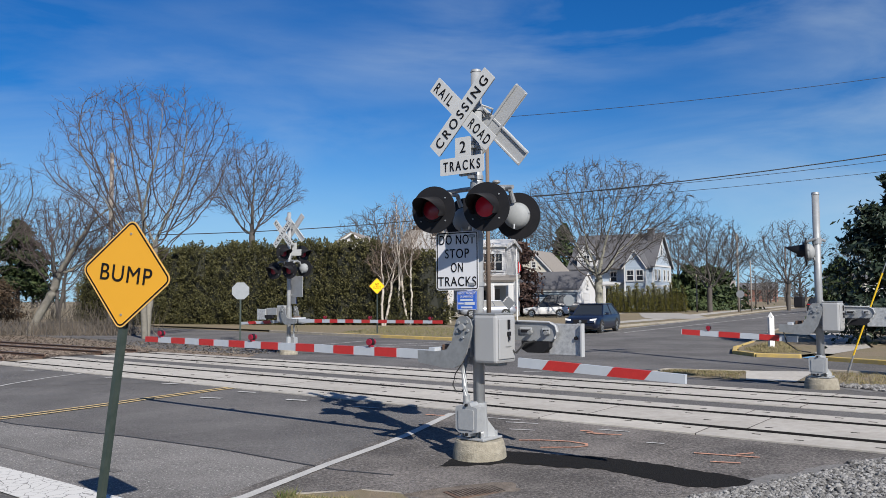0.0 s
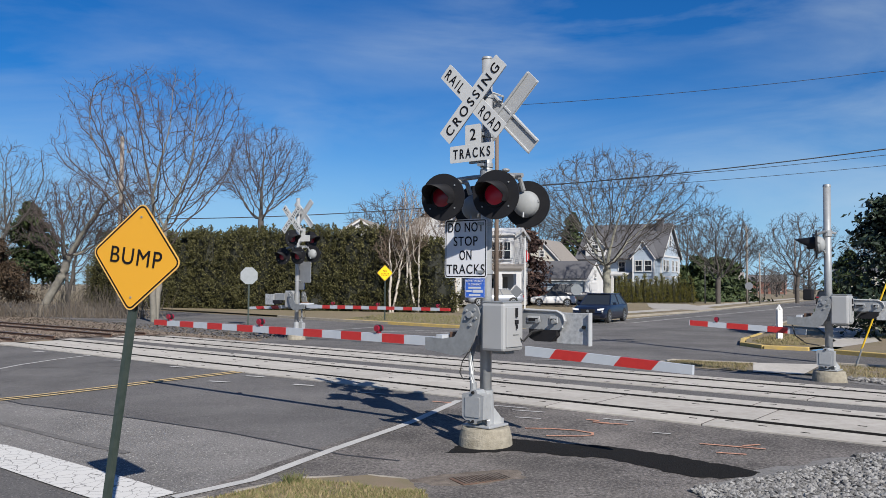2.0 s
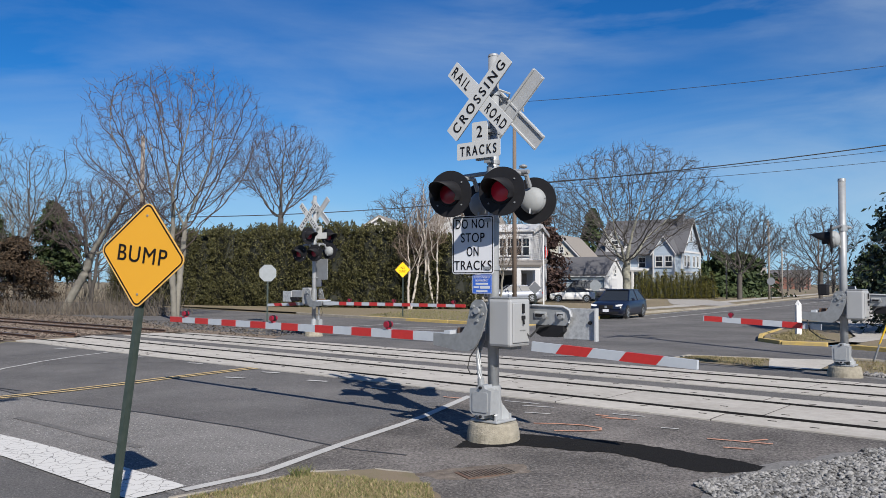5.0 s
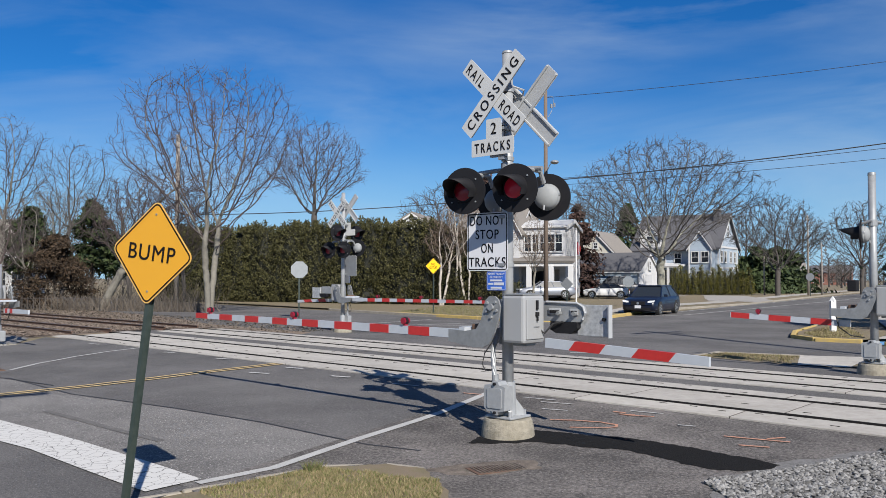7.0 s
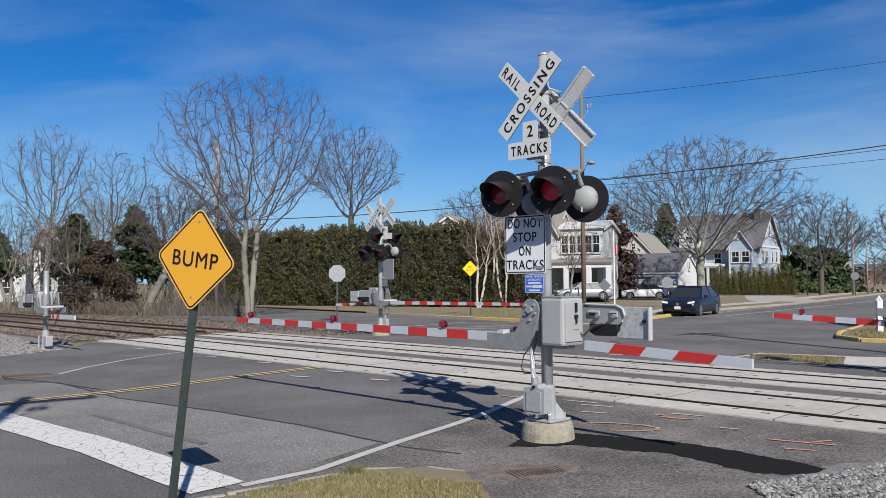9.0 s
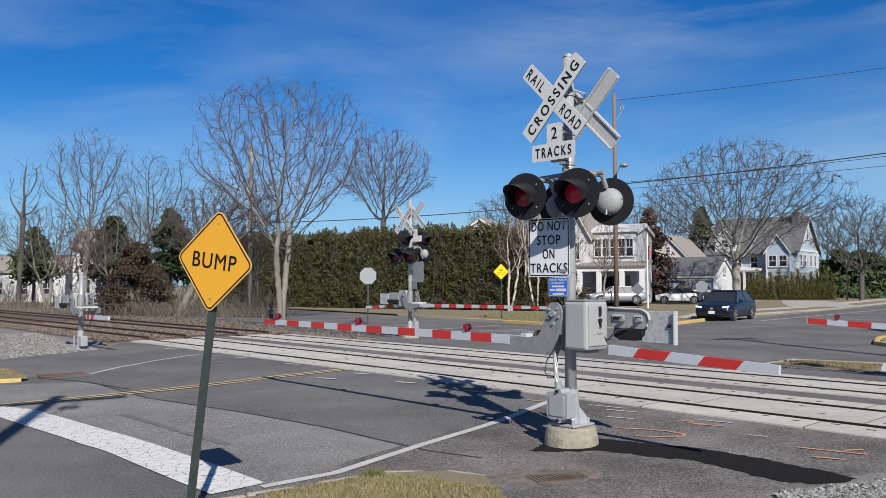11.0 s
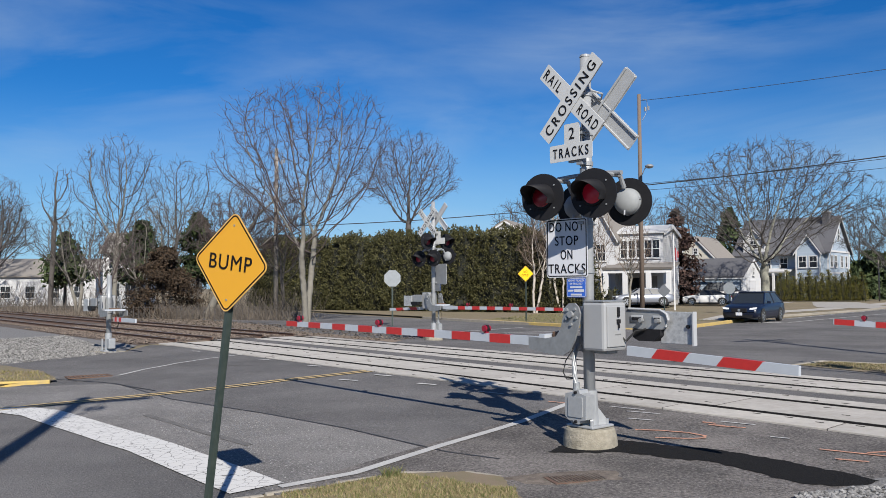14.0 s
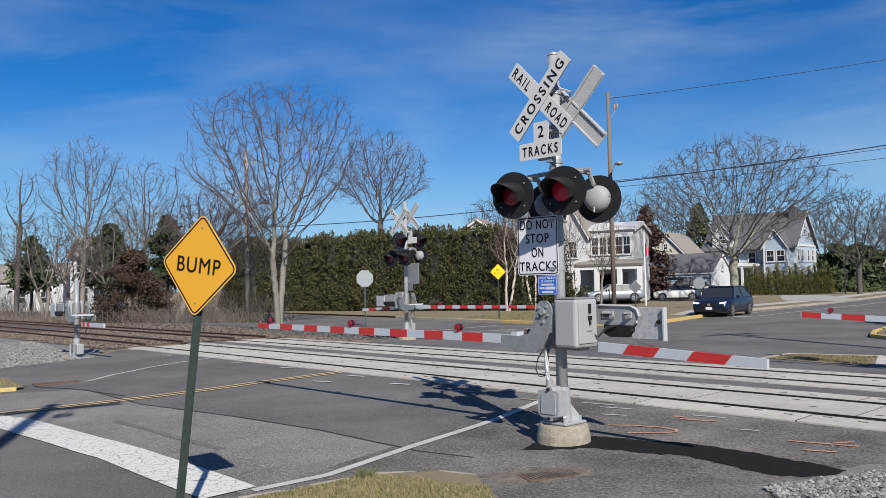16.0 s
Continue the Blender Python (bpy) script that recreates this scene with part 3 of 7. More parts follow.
# dirt strip between tracks and side street, on the left
sheet("verge", [tuple(tn(-170, 16.2)[:2]), tuple(tn(-20.6, 16.0)[:2]), tuple(tn(-21.4, 17.0)[:2]), (-8.6, 28.6), (-11.6, 31.2), (-16, 37.5), (-26, 47), (-90, 104)], 0.012, "dirt", "bare brown earth strip with fallen leaves", "verge")

# verges with kerbs
def pebbles(name, poly_fn, count, r, c_a, c_b, label, seed, base=0.0):
    """Many small angular stones lying on the ground."""
    rnd = random.Random(seed)
    vs, fs = [], []
    ico = [(0, 0, 1), (1, 0, 0.1), (0.2, 0.95, 0), (-0.9, 0.4, -0.1), (-0.6, -0.8, 0.1), (0.5, -0.85, -0.1), (0, 0, -0.8)]
    tri = [(0, 1, 2), (0, 2, 3), (0, 3, 4), (0, 4, 5), (0, 5, 1), (6, 2, 1), (6, 3, 2), (6, 4, 3), (6, 5, 4), (6, 1, 5)]
    for _ in range(count):
        x, y = poly_fn(rnd)
        rr = r * rnd.uniform(0.5, 1.3); a = rnd.uniform(0, 6.28); b = rnd.uniform(-0.6, 0.6)
        m = Matrix.Translation((x, y, gh(x, y) + base + rr * rnd.uniform(0.2, 0.7))) @ Matrix.Rotation(a, 4, "Z") @ Matrix.Rotation(b, 4, "X") @ Matrix.Diagonal((rr * rnd.uniform(0.8, 1.4), rr, rr * rnd.uniform(0.5, 0.9), 1))
        k = len(vs)
        vs += [tuple(m @ Vector(p)) for p in ico]
        fs += [tuple(k + i for i in t) for t in tri]
    me = bpy.data.meshes.new(name); me.from_pydata(vs, [], fs); me.materials.append(mat_island(name + "_stone", c_a, c_b, 0.85))
    return tagged(new(name, me), label, "gravel", "", "stuff")

def in_quad(a, b, c, d):
    a, b, c, d = [Vector((*p, 0)) for p in (a, b, c, d)]
    def f(rnd):
        u, v = rnd.random(), rnd.random()
        p = a.lerp(b, u).lerp(d.lerp(c, u), v)
        p += Vector((noise.noise(p * 3), noise.noise(p * 3 + Vector((9, 0, 0))), 0)) * 0.12
        return p.x, p.y
    return f
sheet("gravel_bed", ragged([(2.3, 7.05), (3.25, 7.74), (4.94, 8.5), (8.0, 6.5), (9, 3.5), (2.1, 4.5)], 0.1, 0.08), 0.02, "ballast", "grey crushed stone beside the apron", "gravel")
pebbles("gravel", in_quad((2.28, 7.02), (4.95, 8.4), (8.0, 6.0), (2.6, 4.9)), 14000, 0.025, (0.27, 0.265, 0.26), (0.07, 0.068, 0.066), "loose grey crushed stone beside the asphalt", 3, 0.02)
sheet("gravel_bed", [(-13.4, 20.9), (-13.75, 20.2), (-14.9, 17.5), (-34, 27), (-38, 34), tuple(tn(-60, 9.3)[:2]), tuple(tn(-25.4, 9.3)[:2])], 0.013, "ballast", "grey crushed stone beside the tracks", "gravel")
pebbles("gravel", in_quad((-13.5, 20.9), (-14.9, 17.6), (-27, 23.5), tuple(tn(-33, 9.3)[:2])), 16000, 0.03, (0.27, 0.262, 0.25), (0.09, 0.087, 0.082), "loose grey crushed stone beside the tracks", 4, 0.01)
sheet("gravel_bed", [(7.6, 16.6), (7.9, 14.9), (9.5, 13.6), (13, 11), (16, 13), (10.5, 18)], 0.016, "ballast", "grey crushed stone beside the far mast", "gravel")
pebbles("gravel", in_quad((7.9, 16.3), (8.2, 15.0), (12, 12), (12, 14.5)), 2500, 0.045, (0.27, 0.262, 0.255), (0.08, 0.077, 0.075), "loose grey crushed stone by the far mast", 5, 0.015)

pebbles("ballast_stones", in_quad(tuple(tn(-25.7, 9.4)[:2]), tuple(tn(-25.7, 15.9)[:2]), tuple(tn(-40, 15.9)[:2]), tuple(tn(-40, 9.4)[:2])), 14000, 0.035, (0.20, 0.16, 0.13), (0.06, 0.045, 0.037), "rust stained crushed stone between the rails", 14, 0.02)

def blades(name, fn, count, h, c_a, c_b, label, seed, base):
    rnd = random.Random(seed)
    vs, fs = [], []
    for _ in range(count):
        x, y = fn(rnd); z = gh(x, y) + base
        a = rnd.uniform(0, 6.28); w = rnd.uniform(0.003, 0.006) * (1 + h * 6); hh = h * rnd.uniform(0.4, 1.3)
        dx, dy = math.cos(a) * w, math.sin(a) * w
        lx, ly = rnd.gauss(0, 0.5) * hh, rnd.gauss(0, 0.5) * hh
        k = len(vs)
        vs += [(x - dx, y - dy, z), (x + dx, y + dy, z), (x + lx, y + ly, z + hh)]
        fs.append((k, k + 1, k + 2))
    me = bpy.data.meshes.new(name); me.from_pydata(vs, [], fs); me.materials.append(mat_island(name + "_blade", c_a, c_b, 0.8))
    return tagged(new(name, me), label, "grass", "", "stuff")

near_lawn = [(-2.5, 6.42), (-1.98, 6.93), (-1.52, 7.44), (-0.85, 7.58), (-0.42, 7.38), (-0.1, 6.6), (-0.08, 3.0), (-4.2, 3.0)]
sheet("verge", ragged(near_lawn, 0.08, 0.05), 0.03, "grass_ground", "patchy winter grass verge by the kerb", "verge")
blades("grass", in_quad((-2.45, 6.4), (-1.5, 7.4), (-0.15, 6.9), (-0.1, 5.6)), 16000, 0.032, (0.095, 0.115, 0.032), (0.29, 0.22, 0.13), "short yellow green winter grass", 6, 0.03)
blades("grass", in_quad((-1.62, 7.28), (-1.5, 7.34), (-1.42, 7.24), (-1.55, 7.18)), 160, 0.10, (0.07, 0.1, 0.03), (0.2, 0.16, 0.08), "tuft of weeds by the kerb", 7, 0.03)
kerb("kerb", [(-4.4, 5.0), (-2.6, 6.55), (-2.05, 7.02), (-1.55, 7.52), (-0.85, 7.66), (-0.4, 7.48)], 0.08, 0.018, "kerb", "worn low concrete kerb edge")
left_lawn = [(-10.75, 14.45), (-12.3, 16.0), (-14.6, 17.3), (-30, 24), (-40, 20), (-20, 5)]
sheet("verge", ragged(left_lawn, 0.15, 0.08), 0.06, "grass_ground", "patchy winter grass verge behind a yellow kerb", "verge")
blades("grass", in_quad((-10.9, 14.5), (-12.3, 15.9), (-18, 16), (-16, 10)), 5000, 0.06, (0.13, 0.13, 0.04), (0.27, 0.21, 0.12), "short dry winter grass", 8, 0.06)
kerb("kerb", [(-22, 4), (-13.5, 12.6), (-10.8, 14.3)], 0.15, 0.1, "kerb_yellow", "yellow painted concrete kerb")
# drain grate
grate = thing("drain_grate", Matrix.Translation((-10.6, 15.3, gh(-10.6, 15.3) + 0.015)) @ Matrix.Rotation(radians(45), 4, "Z"), "rusty iron drain grate set in the asphalt", "drain")
bm = bmesh.new()
for sx, sy, w, h in ((0, 0.24, 0.9, 0.05), (0, -0.24, 0.9, 0.05), (0.43, 0, 0.05, 0.5), (-0.43, 0, 0.05, 0.5)):
    box(bm, (sx, sy, 0.012), (w, h, 0.02))
part("frame", bm, "rust", grate)
for i in range(9):
    part("bar", box(bmesh.new(), (-0.36 + 0.09 * i, 0, 0.01), (0.03, 0.44, 0.02)), "rust", grate)
pit = thing("drain_cover", Matrix.Translation((0.25, 7.42, gh(0.25, 7.42) + 0.018)) @ Matrix.Rotation(radians(28), 4, "Z"), "sunken rusty drain cover with broken asphalt round it", "drain")
sheet("broken_asphalt", ragged([(-0.42, 7.42), (-0.1, 7.2), (0.35, 7.22), (0.78, 7.5), (0.72, 7.82), (0.3, 7.78), (-0.1, 7.62)], 0.05, 0.06, 5), 0.0175, "asphalt_silt", "crumbled brown asphalt and silt round the drain", "pavement")
part("plate", box(bmesh.new(), (0.1, 0, 0), (0.60, 0.30, 0.008)), "rust", pit, "sunken rusty frame")
for i in range(13):
    part("bar", box(bmesh.new(), (-0.15 + 0.042 * i, 0.0, 0.009), (0.016, 0.27, 0.010)), "asphalt_silt", pit)

# far right corner: grass island, walk, kerbs
sheet("verge", [(4.9, 19.4), (5.85, 20.5), (7.5, 19.75), (6.6, 17.4), (5.9, 17.9)], 0.022, "grass_ground", "small patch of winter grass by the walk", "verge")
blades("grass", in_quad((5.0, 19.4), (5.8, 20.3), (7.4, 19.6), (6.5, 17.6)), 3000, 0.05, (0.10, 0.105, 0.035), (0.24, 0.18, 0.11), "dry winter grass", 9, 0.02)
kerb("kerb", [(4.75, 19.3), (5.75, 20.65), (7.6, 19.85)], 0.12, 0.035, "kerb", "pale concrete kerb")
sheet("sidewalk", [(6.6, 17.35), (7.5, 19.85), (9.1, 19.6), (8.15, 18.0), (7.5, 16.9)], 0.03, "concrete", "pale concrete sidewalk slab", "sidewalk")
sheet("verge", [(7.55, 16.95), (8.2, 18.0), (9.2, 19.55), (22, 8), (16, 8), (9.5, 14.2)], 0.04, "grass_ground", "winter grass strip by the tracks", "verge")
blades("grass", in_quad((7.7, 17.0), (9.2, 19.4), (13, 15.5), (11, 14.5)), 3000, 0.09, (0.12, 0.12, 0.04), (0.26, 0.2, 0.12), "dry winter grass", 10, 0.03)
kerb("kerb", [(9.3, 19.75), (14, 15.8), (22, 9)], 0.12, 0.08, "kerb", "pale concrete kerb")
isl = [(10.4, 28.6), (9.7, 26.6), (9.9, 25.4), (10.9, 24.7), (11.6, 25.3), (13.2, 28), (18.2, 41.5), (60, 118), (58, 119.5), (17.2, 42.5), (12.2, 32)]
sheet("verge", isl, 0.1, "grass_ground", "grass verge island between kerb and sidewalk", "verge")
blades("grass", in_quad((10.2, 27.5), (10.1, 25.6), (11.4, 25.6), (14, 34)), 4000, 0.09, (0.12, 0.12, 0.04), (0.26, 0.2, 0.12), "dry winter grass", 11, 0.1)
kerb("kerb", [(12.3, 32.4), (10.35, 28.8), (9.6, 26.7), (9.8, 25.3), (10.9, 24.55)], 0.15, 0.13, "kerb_yellow", "faded yellow concrete kerb round the island")
kerb("kerb", [(58, 119.6), (30, 67), (17.1, 42.6), (12.3, 32.4)], 0.15, 0.13, "kerb", "pale concrete street kerb")
sheet("tactile_pad", [(10.95, 24.6), (11.55, 25.25), (12.0, 25.0), (11.2, 23.7)], 0.03, "paint_blue", "blue tactile paving pad at the kerb ramp", "paving")
sheet("sidewalk", [(11.6, 25.3), (12.1, 25.0), (14.8, 28), (20.5, 41.2), (62, 117), (60, 118), (18.3, 41.5), (13.3, 28)], 0.11, "concrete", "pale concrete sidewalk along the street", "sidewalk")
kerb("kerb", [(11.15, 23.6), (12.3, 21.6), (14.5, 18.8), (20, 13)], 0.16, 0.14, "kerb_yellow", "yellow painted concrete kerb")
sheet("verge", [(11.3, 23.7), (12.2, 25.0), (14.9, 28), (20.6, 41.2), (62, 116), (120, 116), (60, 20), (20.2, 13.2), (14.7, 19), (12.5, 21.8)], 0.12, "grass_ground", "winter lawn by the side street", "verge")

# ---- crossing signals ----
ROT = Matrix.Rotation(radians(TDEG), 4, "Z")

def local(x, y, z, rx=0, ry=0, rz=0):
    return pose(x, y, z, rx, ry, rz)

def hood(bm, r, length, drop):
    """A peaked visor: the upper part of a tube, longer at its top, thin-walled."""
    k = 18
    ins, outs = [], []
    for i in range(k + 1):
        a = radians(-28 + 236 * i / k)
        c, s = math.cos(a), math.sin(a)
        L = length * (0.42 + 0.58 * max(0, s) ** 0.8)
        row = []
        for rr in (r, r - 0.008):
            row.append([bm.verts.new((c * rr, 0, s * rr)), bm.verts.new((c * rr * 0.97, -L, s * rr * 0.97 - drop * L))])
        ins.append(row)
    for a, b in zip(ins, ins[1:]):
        bm.faces.new((a[0][0], b[0][0], b[0][1], a[0][1]))
        bm.faces.new((a[1][0], a[1][1], b[1][1], b[1][0]))
        bm.faces.new((a[0][1], b[0][1], b[1][1], a[1][1]))
    return bm

def flasher(parent, m, lit=False):
    """One flashing light: black background disc with visor, lens and silver housing behind."""
    bm = bmesh.new()
    cyl(bm, (0, 0.012, 0), (0, -0.012, 0), 0.288, seg=40)
    disc = part("signal_light", bm, "black_metal", parent, "red flashing light on a round black background")
    disc.matrix_local = m
    bm = hood(bmesh.new(), 0.165, 0.40, 0.12)
    smooth(part("hood", bm, "black_metal", disc))
    bm = bmesh.new(); ball(bm, (0, -0.02, 0), 0.135, 24, (1, 0.28, 1))
    smooth(part("lens", bm, "red_lens_lit" if lit else "red_lens", disc))
    bm = bmesh.new(); cyl(bm, (0, -0.012, 0), (0, -0.035, 0), 0.152, 0.145, seg=28)
    part("lens_ring", bm, "black_metal", disc)
    bm = bmesh.new()
    cyl(bm, (0, 0.012, 0), (0, 0.06, 0), 0.165, 0.16, seg=28)
    ball(bm, (0, 0.06, 0), 0.16, 24, (1, 0.62, 1))
    smooth(part("housing", bm, "housing_grey", disc, "silver painted rounded housing"))
    bm = bmesh.new()
    for x, z in ((0, -0.15), (0.15, 0.03), (-0.15, 0.03)):
        box(bm, (x, 0.05, z), (0.035, 0.05, 0.04), bevel=0.008)
    cyl(bm, (0, 0.14, -0.11), (0, 0.15, -0.17), 0.012, seg=8)
    each("latch", bm, "galv", disc)
    bm = bmesh.new()
    for a in (40, 140, 220, 320):
        cyl(bm, (0.215 * math.cos(radians(a)), -0.012, 0.215 * math.sin(radians(a))), (0.215 * math.cos(radians(a)), -0.022, 0.215 * math.sin(radians(a))), 0.01, seg=6)
    each("bolt", bm, "galv", disc)
    return disc

def plate(w, h, t, r):
    """An upright board in the xz plane with rounded corners."""
    pts = []
    for cx, cz, a0 in ((w / 2 - r, h / 2 - r, 0), (-w / 2 + r, h / 2 - r, 90), (-w / 2 + r, -h / 2 + r, 180), (w / 2 - r, -h / 2 + r, 270)):
        for i in range(5):
            a = radians(a0 + 90 * i / 4)
            pts.append((cx + r * math.cos(a), cz + r * math.sin(a)))
    return prism(bmesh.new(), pts, "y", -t / 2, t / 2)

def ring(w, h, r, line_w, y):
    """A thin border line just proud of a board."""
    bm = bmesh.new()
    rows = []
    for inset in (0, line_w):
        row = []
        ww, hh, rr = w - 2 * inset, h - 2 * inset, max(0.004, r - inset)
        for cx, cz, a0 in ((ww / 2 - rr, hh / 2 - rr, 0), (-ww / 2 + rr, hh / 2 - rr, 90), (-ww / 2 + rr, -hh / 2 + rr, 180), (ww / 2 - rr, -hh / 2 + rr, 270)):
            for i in range(5):
                a = radians(a0 + 90 * i / 4)
                row.append(bm.verts.new((cx + rr * math.cos(a), y, cz + rr * math.sin(a))))
        rows.append(row)
    k = len(rows[0])
    for i in range(k):
        bm.faces.new((rows[0][i], rows[0][(i + 1) % k], rows[1][(i + 1) % k], rows[1][i]))
    return bm

def crossbuck(parent, m):
    """Two crossed boards with ribbed backs, lettered in front."""
    for a, words, off in ((45, ("RAIL", "ROAD"), 0.0), (-45, ("CROSSING",), -0.012)):
        bm = plate(1.21, 0.215, 0.006, 0.012)
        # stiffening ribs pressed along the back edges
        rb = bmesh.new()
        for z in (-0.088, 0.088):
            box(rb, (0, 0.016, z), (1.19, 0.022, 0.03), bevel=0.006)
        b = part("crossbuck_board", bm, "sign_grey", parent, "weathered white crossbuck board")
        b.matrix_local = m @ Matrix.Translation((0, off, 0)) @ Matrix.Rotation(radians(a), 4, "Y")
        bk = part("back_face", plate(1.205, 0.21, 0.003, 0.012), "board_back", b); bk.matrix_local = local(0, 0.0055, 0)
        each("rib", rb, "board_back", b)
        if len(words) == 2:
            lettering("RAIL", 0.34, 0.125, b, Matrix.Translation((-0.39, -0.006, 0)), bold=0.006, gap=1.42)
            lettering("ROAD", 0.38, 0.125, b, Matrix.Translation((0.37, -0.006, 0)), bold=0.006, gap=1.42)
        else:
            lettering("CROSSING", 1.06, 0.125, b, Matrix.Translation((0.0, -0.006, 0)), bold=0.006, gap=1.42)

def gate_arm(parent, m, length, t0, t1, marks, lamps, name="gate_arm"):
    """A tapering striped arm along local +x; marks are (from, to) of red bands."""
    def half(x):
        return (t0 + (t1 - t0) * x / length) / 2
    bm = prism(bmesh.new(), [(0, -t0 / 2), (length, -t1 / 2), (length, t1 / 2), (0, t0 / 2)], "y", -0.025, 0.025)
    arm = part(name, bm, "white_tape", parent, "crossing gate arm with red and white bands")
    arm.matrix_local = m
    for a, b in marks:
        sk = 0.04 if name == "sidewalk_arm" else 0.0
        bm = prism(bmesh.new(), [(a - sk, -half(a) - 0.001), (b - sk, -half(b) - 0.001), (b + sk, half(b) + 0.001), (a + sk, half(a) + 0.001)], "y", -0.0275, 0.0275)
        part("red_band", bm, "red_tape", arm)
    for x in lamps:
        bm = bmesh.new()
        cyl(bm, (x, -0.05, half(x) + 0.065), (x, 0.05, half(x) + 0.065), 0.043, seg=14)
        box(bm, (x, 0, half(x) + 0.015), (0.05, 0.05, 0.05))
        lamp = part("arm_lamp", bm, "red_lens", arm, "round red lamp on the gate arm")
        part("lamp_cap", cyl(bmesh.new(), (x, -0.02, half(x) + 0.065), (x, 0.02, half(x) + 0.065), 0.05, seg=14), "black_metal", lamp)
    return arm

def mechanism(root, mirror=False):
    """Gate machine with bracket plates and counterweights, gate lowered."""
    bm = box(bmesh.new(), (0, 0, 0), (0.33, 0.42, 0.57), bevel=0.035)
    body = part("gate_machine", bm, "box_grey", root, "light grey cast metal gate machine box")
    body.matrix_local = local(0.25, -0.02, 1.43)
    bm = box(bmesh.new(), (0.172, 0, 0.0), (0.02, 0.33, 0.47), bevel=0.008)
    part("cover", bm, "box_grey", body)
    bm = bmesh.new(); box(bm, (0.195, 0.02, 0.17), (0.02, 0.035, 0.11), bevel=0.004); box(bm, (0.195, 0.02, 0.06), (0.03, 0.05, 0.05), bevel=0.006); cyl(bm, (0.20, 0.02, 0.03), (0.20, 0.02, -0.02), 0.012, seg=8)
    each("latch", bm, "black_metal", body)
    part("maker_plate", box(bmesh.new(), (0.185, 0.02, -0.09), (0.004, 0.11, 0.012)), "galv_dull", body)
    bm = bmesh.new(); box(bm, (0, 0, 0.292), (0.3, 0.4, 0.02), bevel=0.006); box(bm, (0.0, 0.02, -0.30), (0.2, 0.2, 0.04), bevel=0.01)
    each("rim_plate", bm, "galv_dull", body)
    # collar round the mast
    bm = bmesh.new(); cyl(bm, (0, 0, 1.2), (0, 0, 1.66), 0.1, seg=20); box(bm, (0.05, 0, 1.42), (0.2, 0.2, 0.4), bevel=0.02)
    part("collar", bm, "galv_dull", root)
    # curved bracket on both faces of the machine, towards the arm
    prof = [(0.10, 1.66), (0.13, 1.58), (0.11, 1.46), (0.04, 1.26), (-0.04, 1.13), (-0.14, 1.08), (-0.30, 1.08), (-0.70, 1.13), (-0.70, 1.28), (-0.42, 1.27), (-0.25, 1.30), (-0.17, 1.40), (-0.13, 1.56), (-0.10, 1.65), (-0.04, 1.70), (0.05, 1.70)]
    for y in (-0.30, 0.27):
        b = part("arm_bracket", prism(bmesh.new(), prof, "y", y - 0.012, y + 0.012), "galv_dull", root, "curved galvanised arm bracket plate")
        bm = bmesh.new()
        for x, z in ((-0.06, 1.62), (0.06, 1.63), (0.08, 1.53), (-0.07, 1.52), (0.0, 1.45)):
            cyl(bm, (x, y - 0.035, z), (x, y + 0.03, z), 0.018, seg=6)
        cyl(bm, (0, y - 0.05, 1.57), (0, y + 0.05, 1.57), 0.04, seg=14)
        each("bolt", bm, "galv", b)
    part("cross_bar", box(bmesh.new(), (-0.48, -0.01, 1.29), (0.09, 0.6, 0.05)), "white_tape", root)
    part("shear_block", box(bmesh.new(), (-0.36, -0.05, 1.30), (0.1, 0.3, 0.1), bevel=0.01), "rust", root)
    # counterweight side
    prof = [(0.30, 1.40), (0.86, 1.40), (0.92, 1.44), (0.95, 1.51), (0.93, 1.58), (0.87, 1.62), (0.30, 1.64)]
    b = part("counterweight_bracket", prism(bmesh.new(), prof, "y", 0.26, 0.29), "galv", root, "galvanised counterweight bracket with rolled edge")
    bm = bmesh.new(); tube(bm, [(0.40, 0.25, 1.632), (0.84, 0.25, 1.622), (0.92, 0.25, 1.58), (0.945, 0.25, 1.51), (0.915, 0.25, 1.435)], 0.014, 8)
    part("rolled_edge", bm, "board_back", b)
    for x, w_ in ((0.52, 0.17), (0.80, 0.11)):
        sl = part("slot", box(bmesh.new(), (x, 0.246, 1.52), (w_, 0.01, 0.075), bevel=0.003), "board_back", b, "bright worn slot plate")
        part("slot_hole", box(bmesh.new(), (x, 0.238, 1.515), (w_ - 0.035, 0.008, 0.038)), "black_metal", sl)
    bm = bmesh.new()
    for x in (0.60, 0.82):
        cyl(bm, (x, 0.24, 1.5), (x, 0.19, 1.5), 0.026, seg=10)
    each("bolt", bm, "galv_dull", b)
    bm = box(bmesh.new(), (1.02, 0.34, 1.42), (0.46, 0.035, 0.37), bevel=0.01)
    w = part("counterweight", bm, "plate_scuffed", root, "flat scuffed galvanised counterweight plate")
    part("edge", box(bmesh.new(), (1.245, 0.31, 1.42), (0.018, 0.07, 0.38)), "board_back", w)
    each("bolt", cyl(bmesh.new(), (1.16, 0.30, 1.44), (1.16, 0.34, 1.44), 0.022, seg=8), "black_metal", w)
    bm = prism(bmesh.new(), [(0.46, 1.40), (0.46, 1.30), (0.54, 1.26), (0.76, 1.26), (0.84, 1.33), (0.84, 1.40)], "y", 0.24, 0.36)
    part("iron_weight", bm, "black_metal", w)
    bm = bmesh.new(); tube(bm, [(0.42, 0.1, 1.3), (0.46, 0.12, 1.26), (0.54, 0.18, 1.37), (0.66, 0.22, 1.40)], 0.014, 6)
    part("hose", bm, "cable", root)

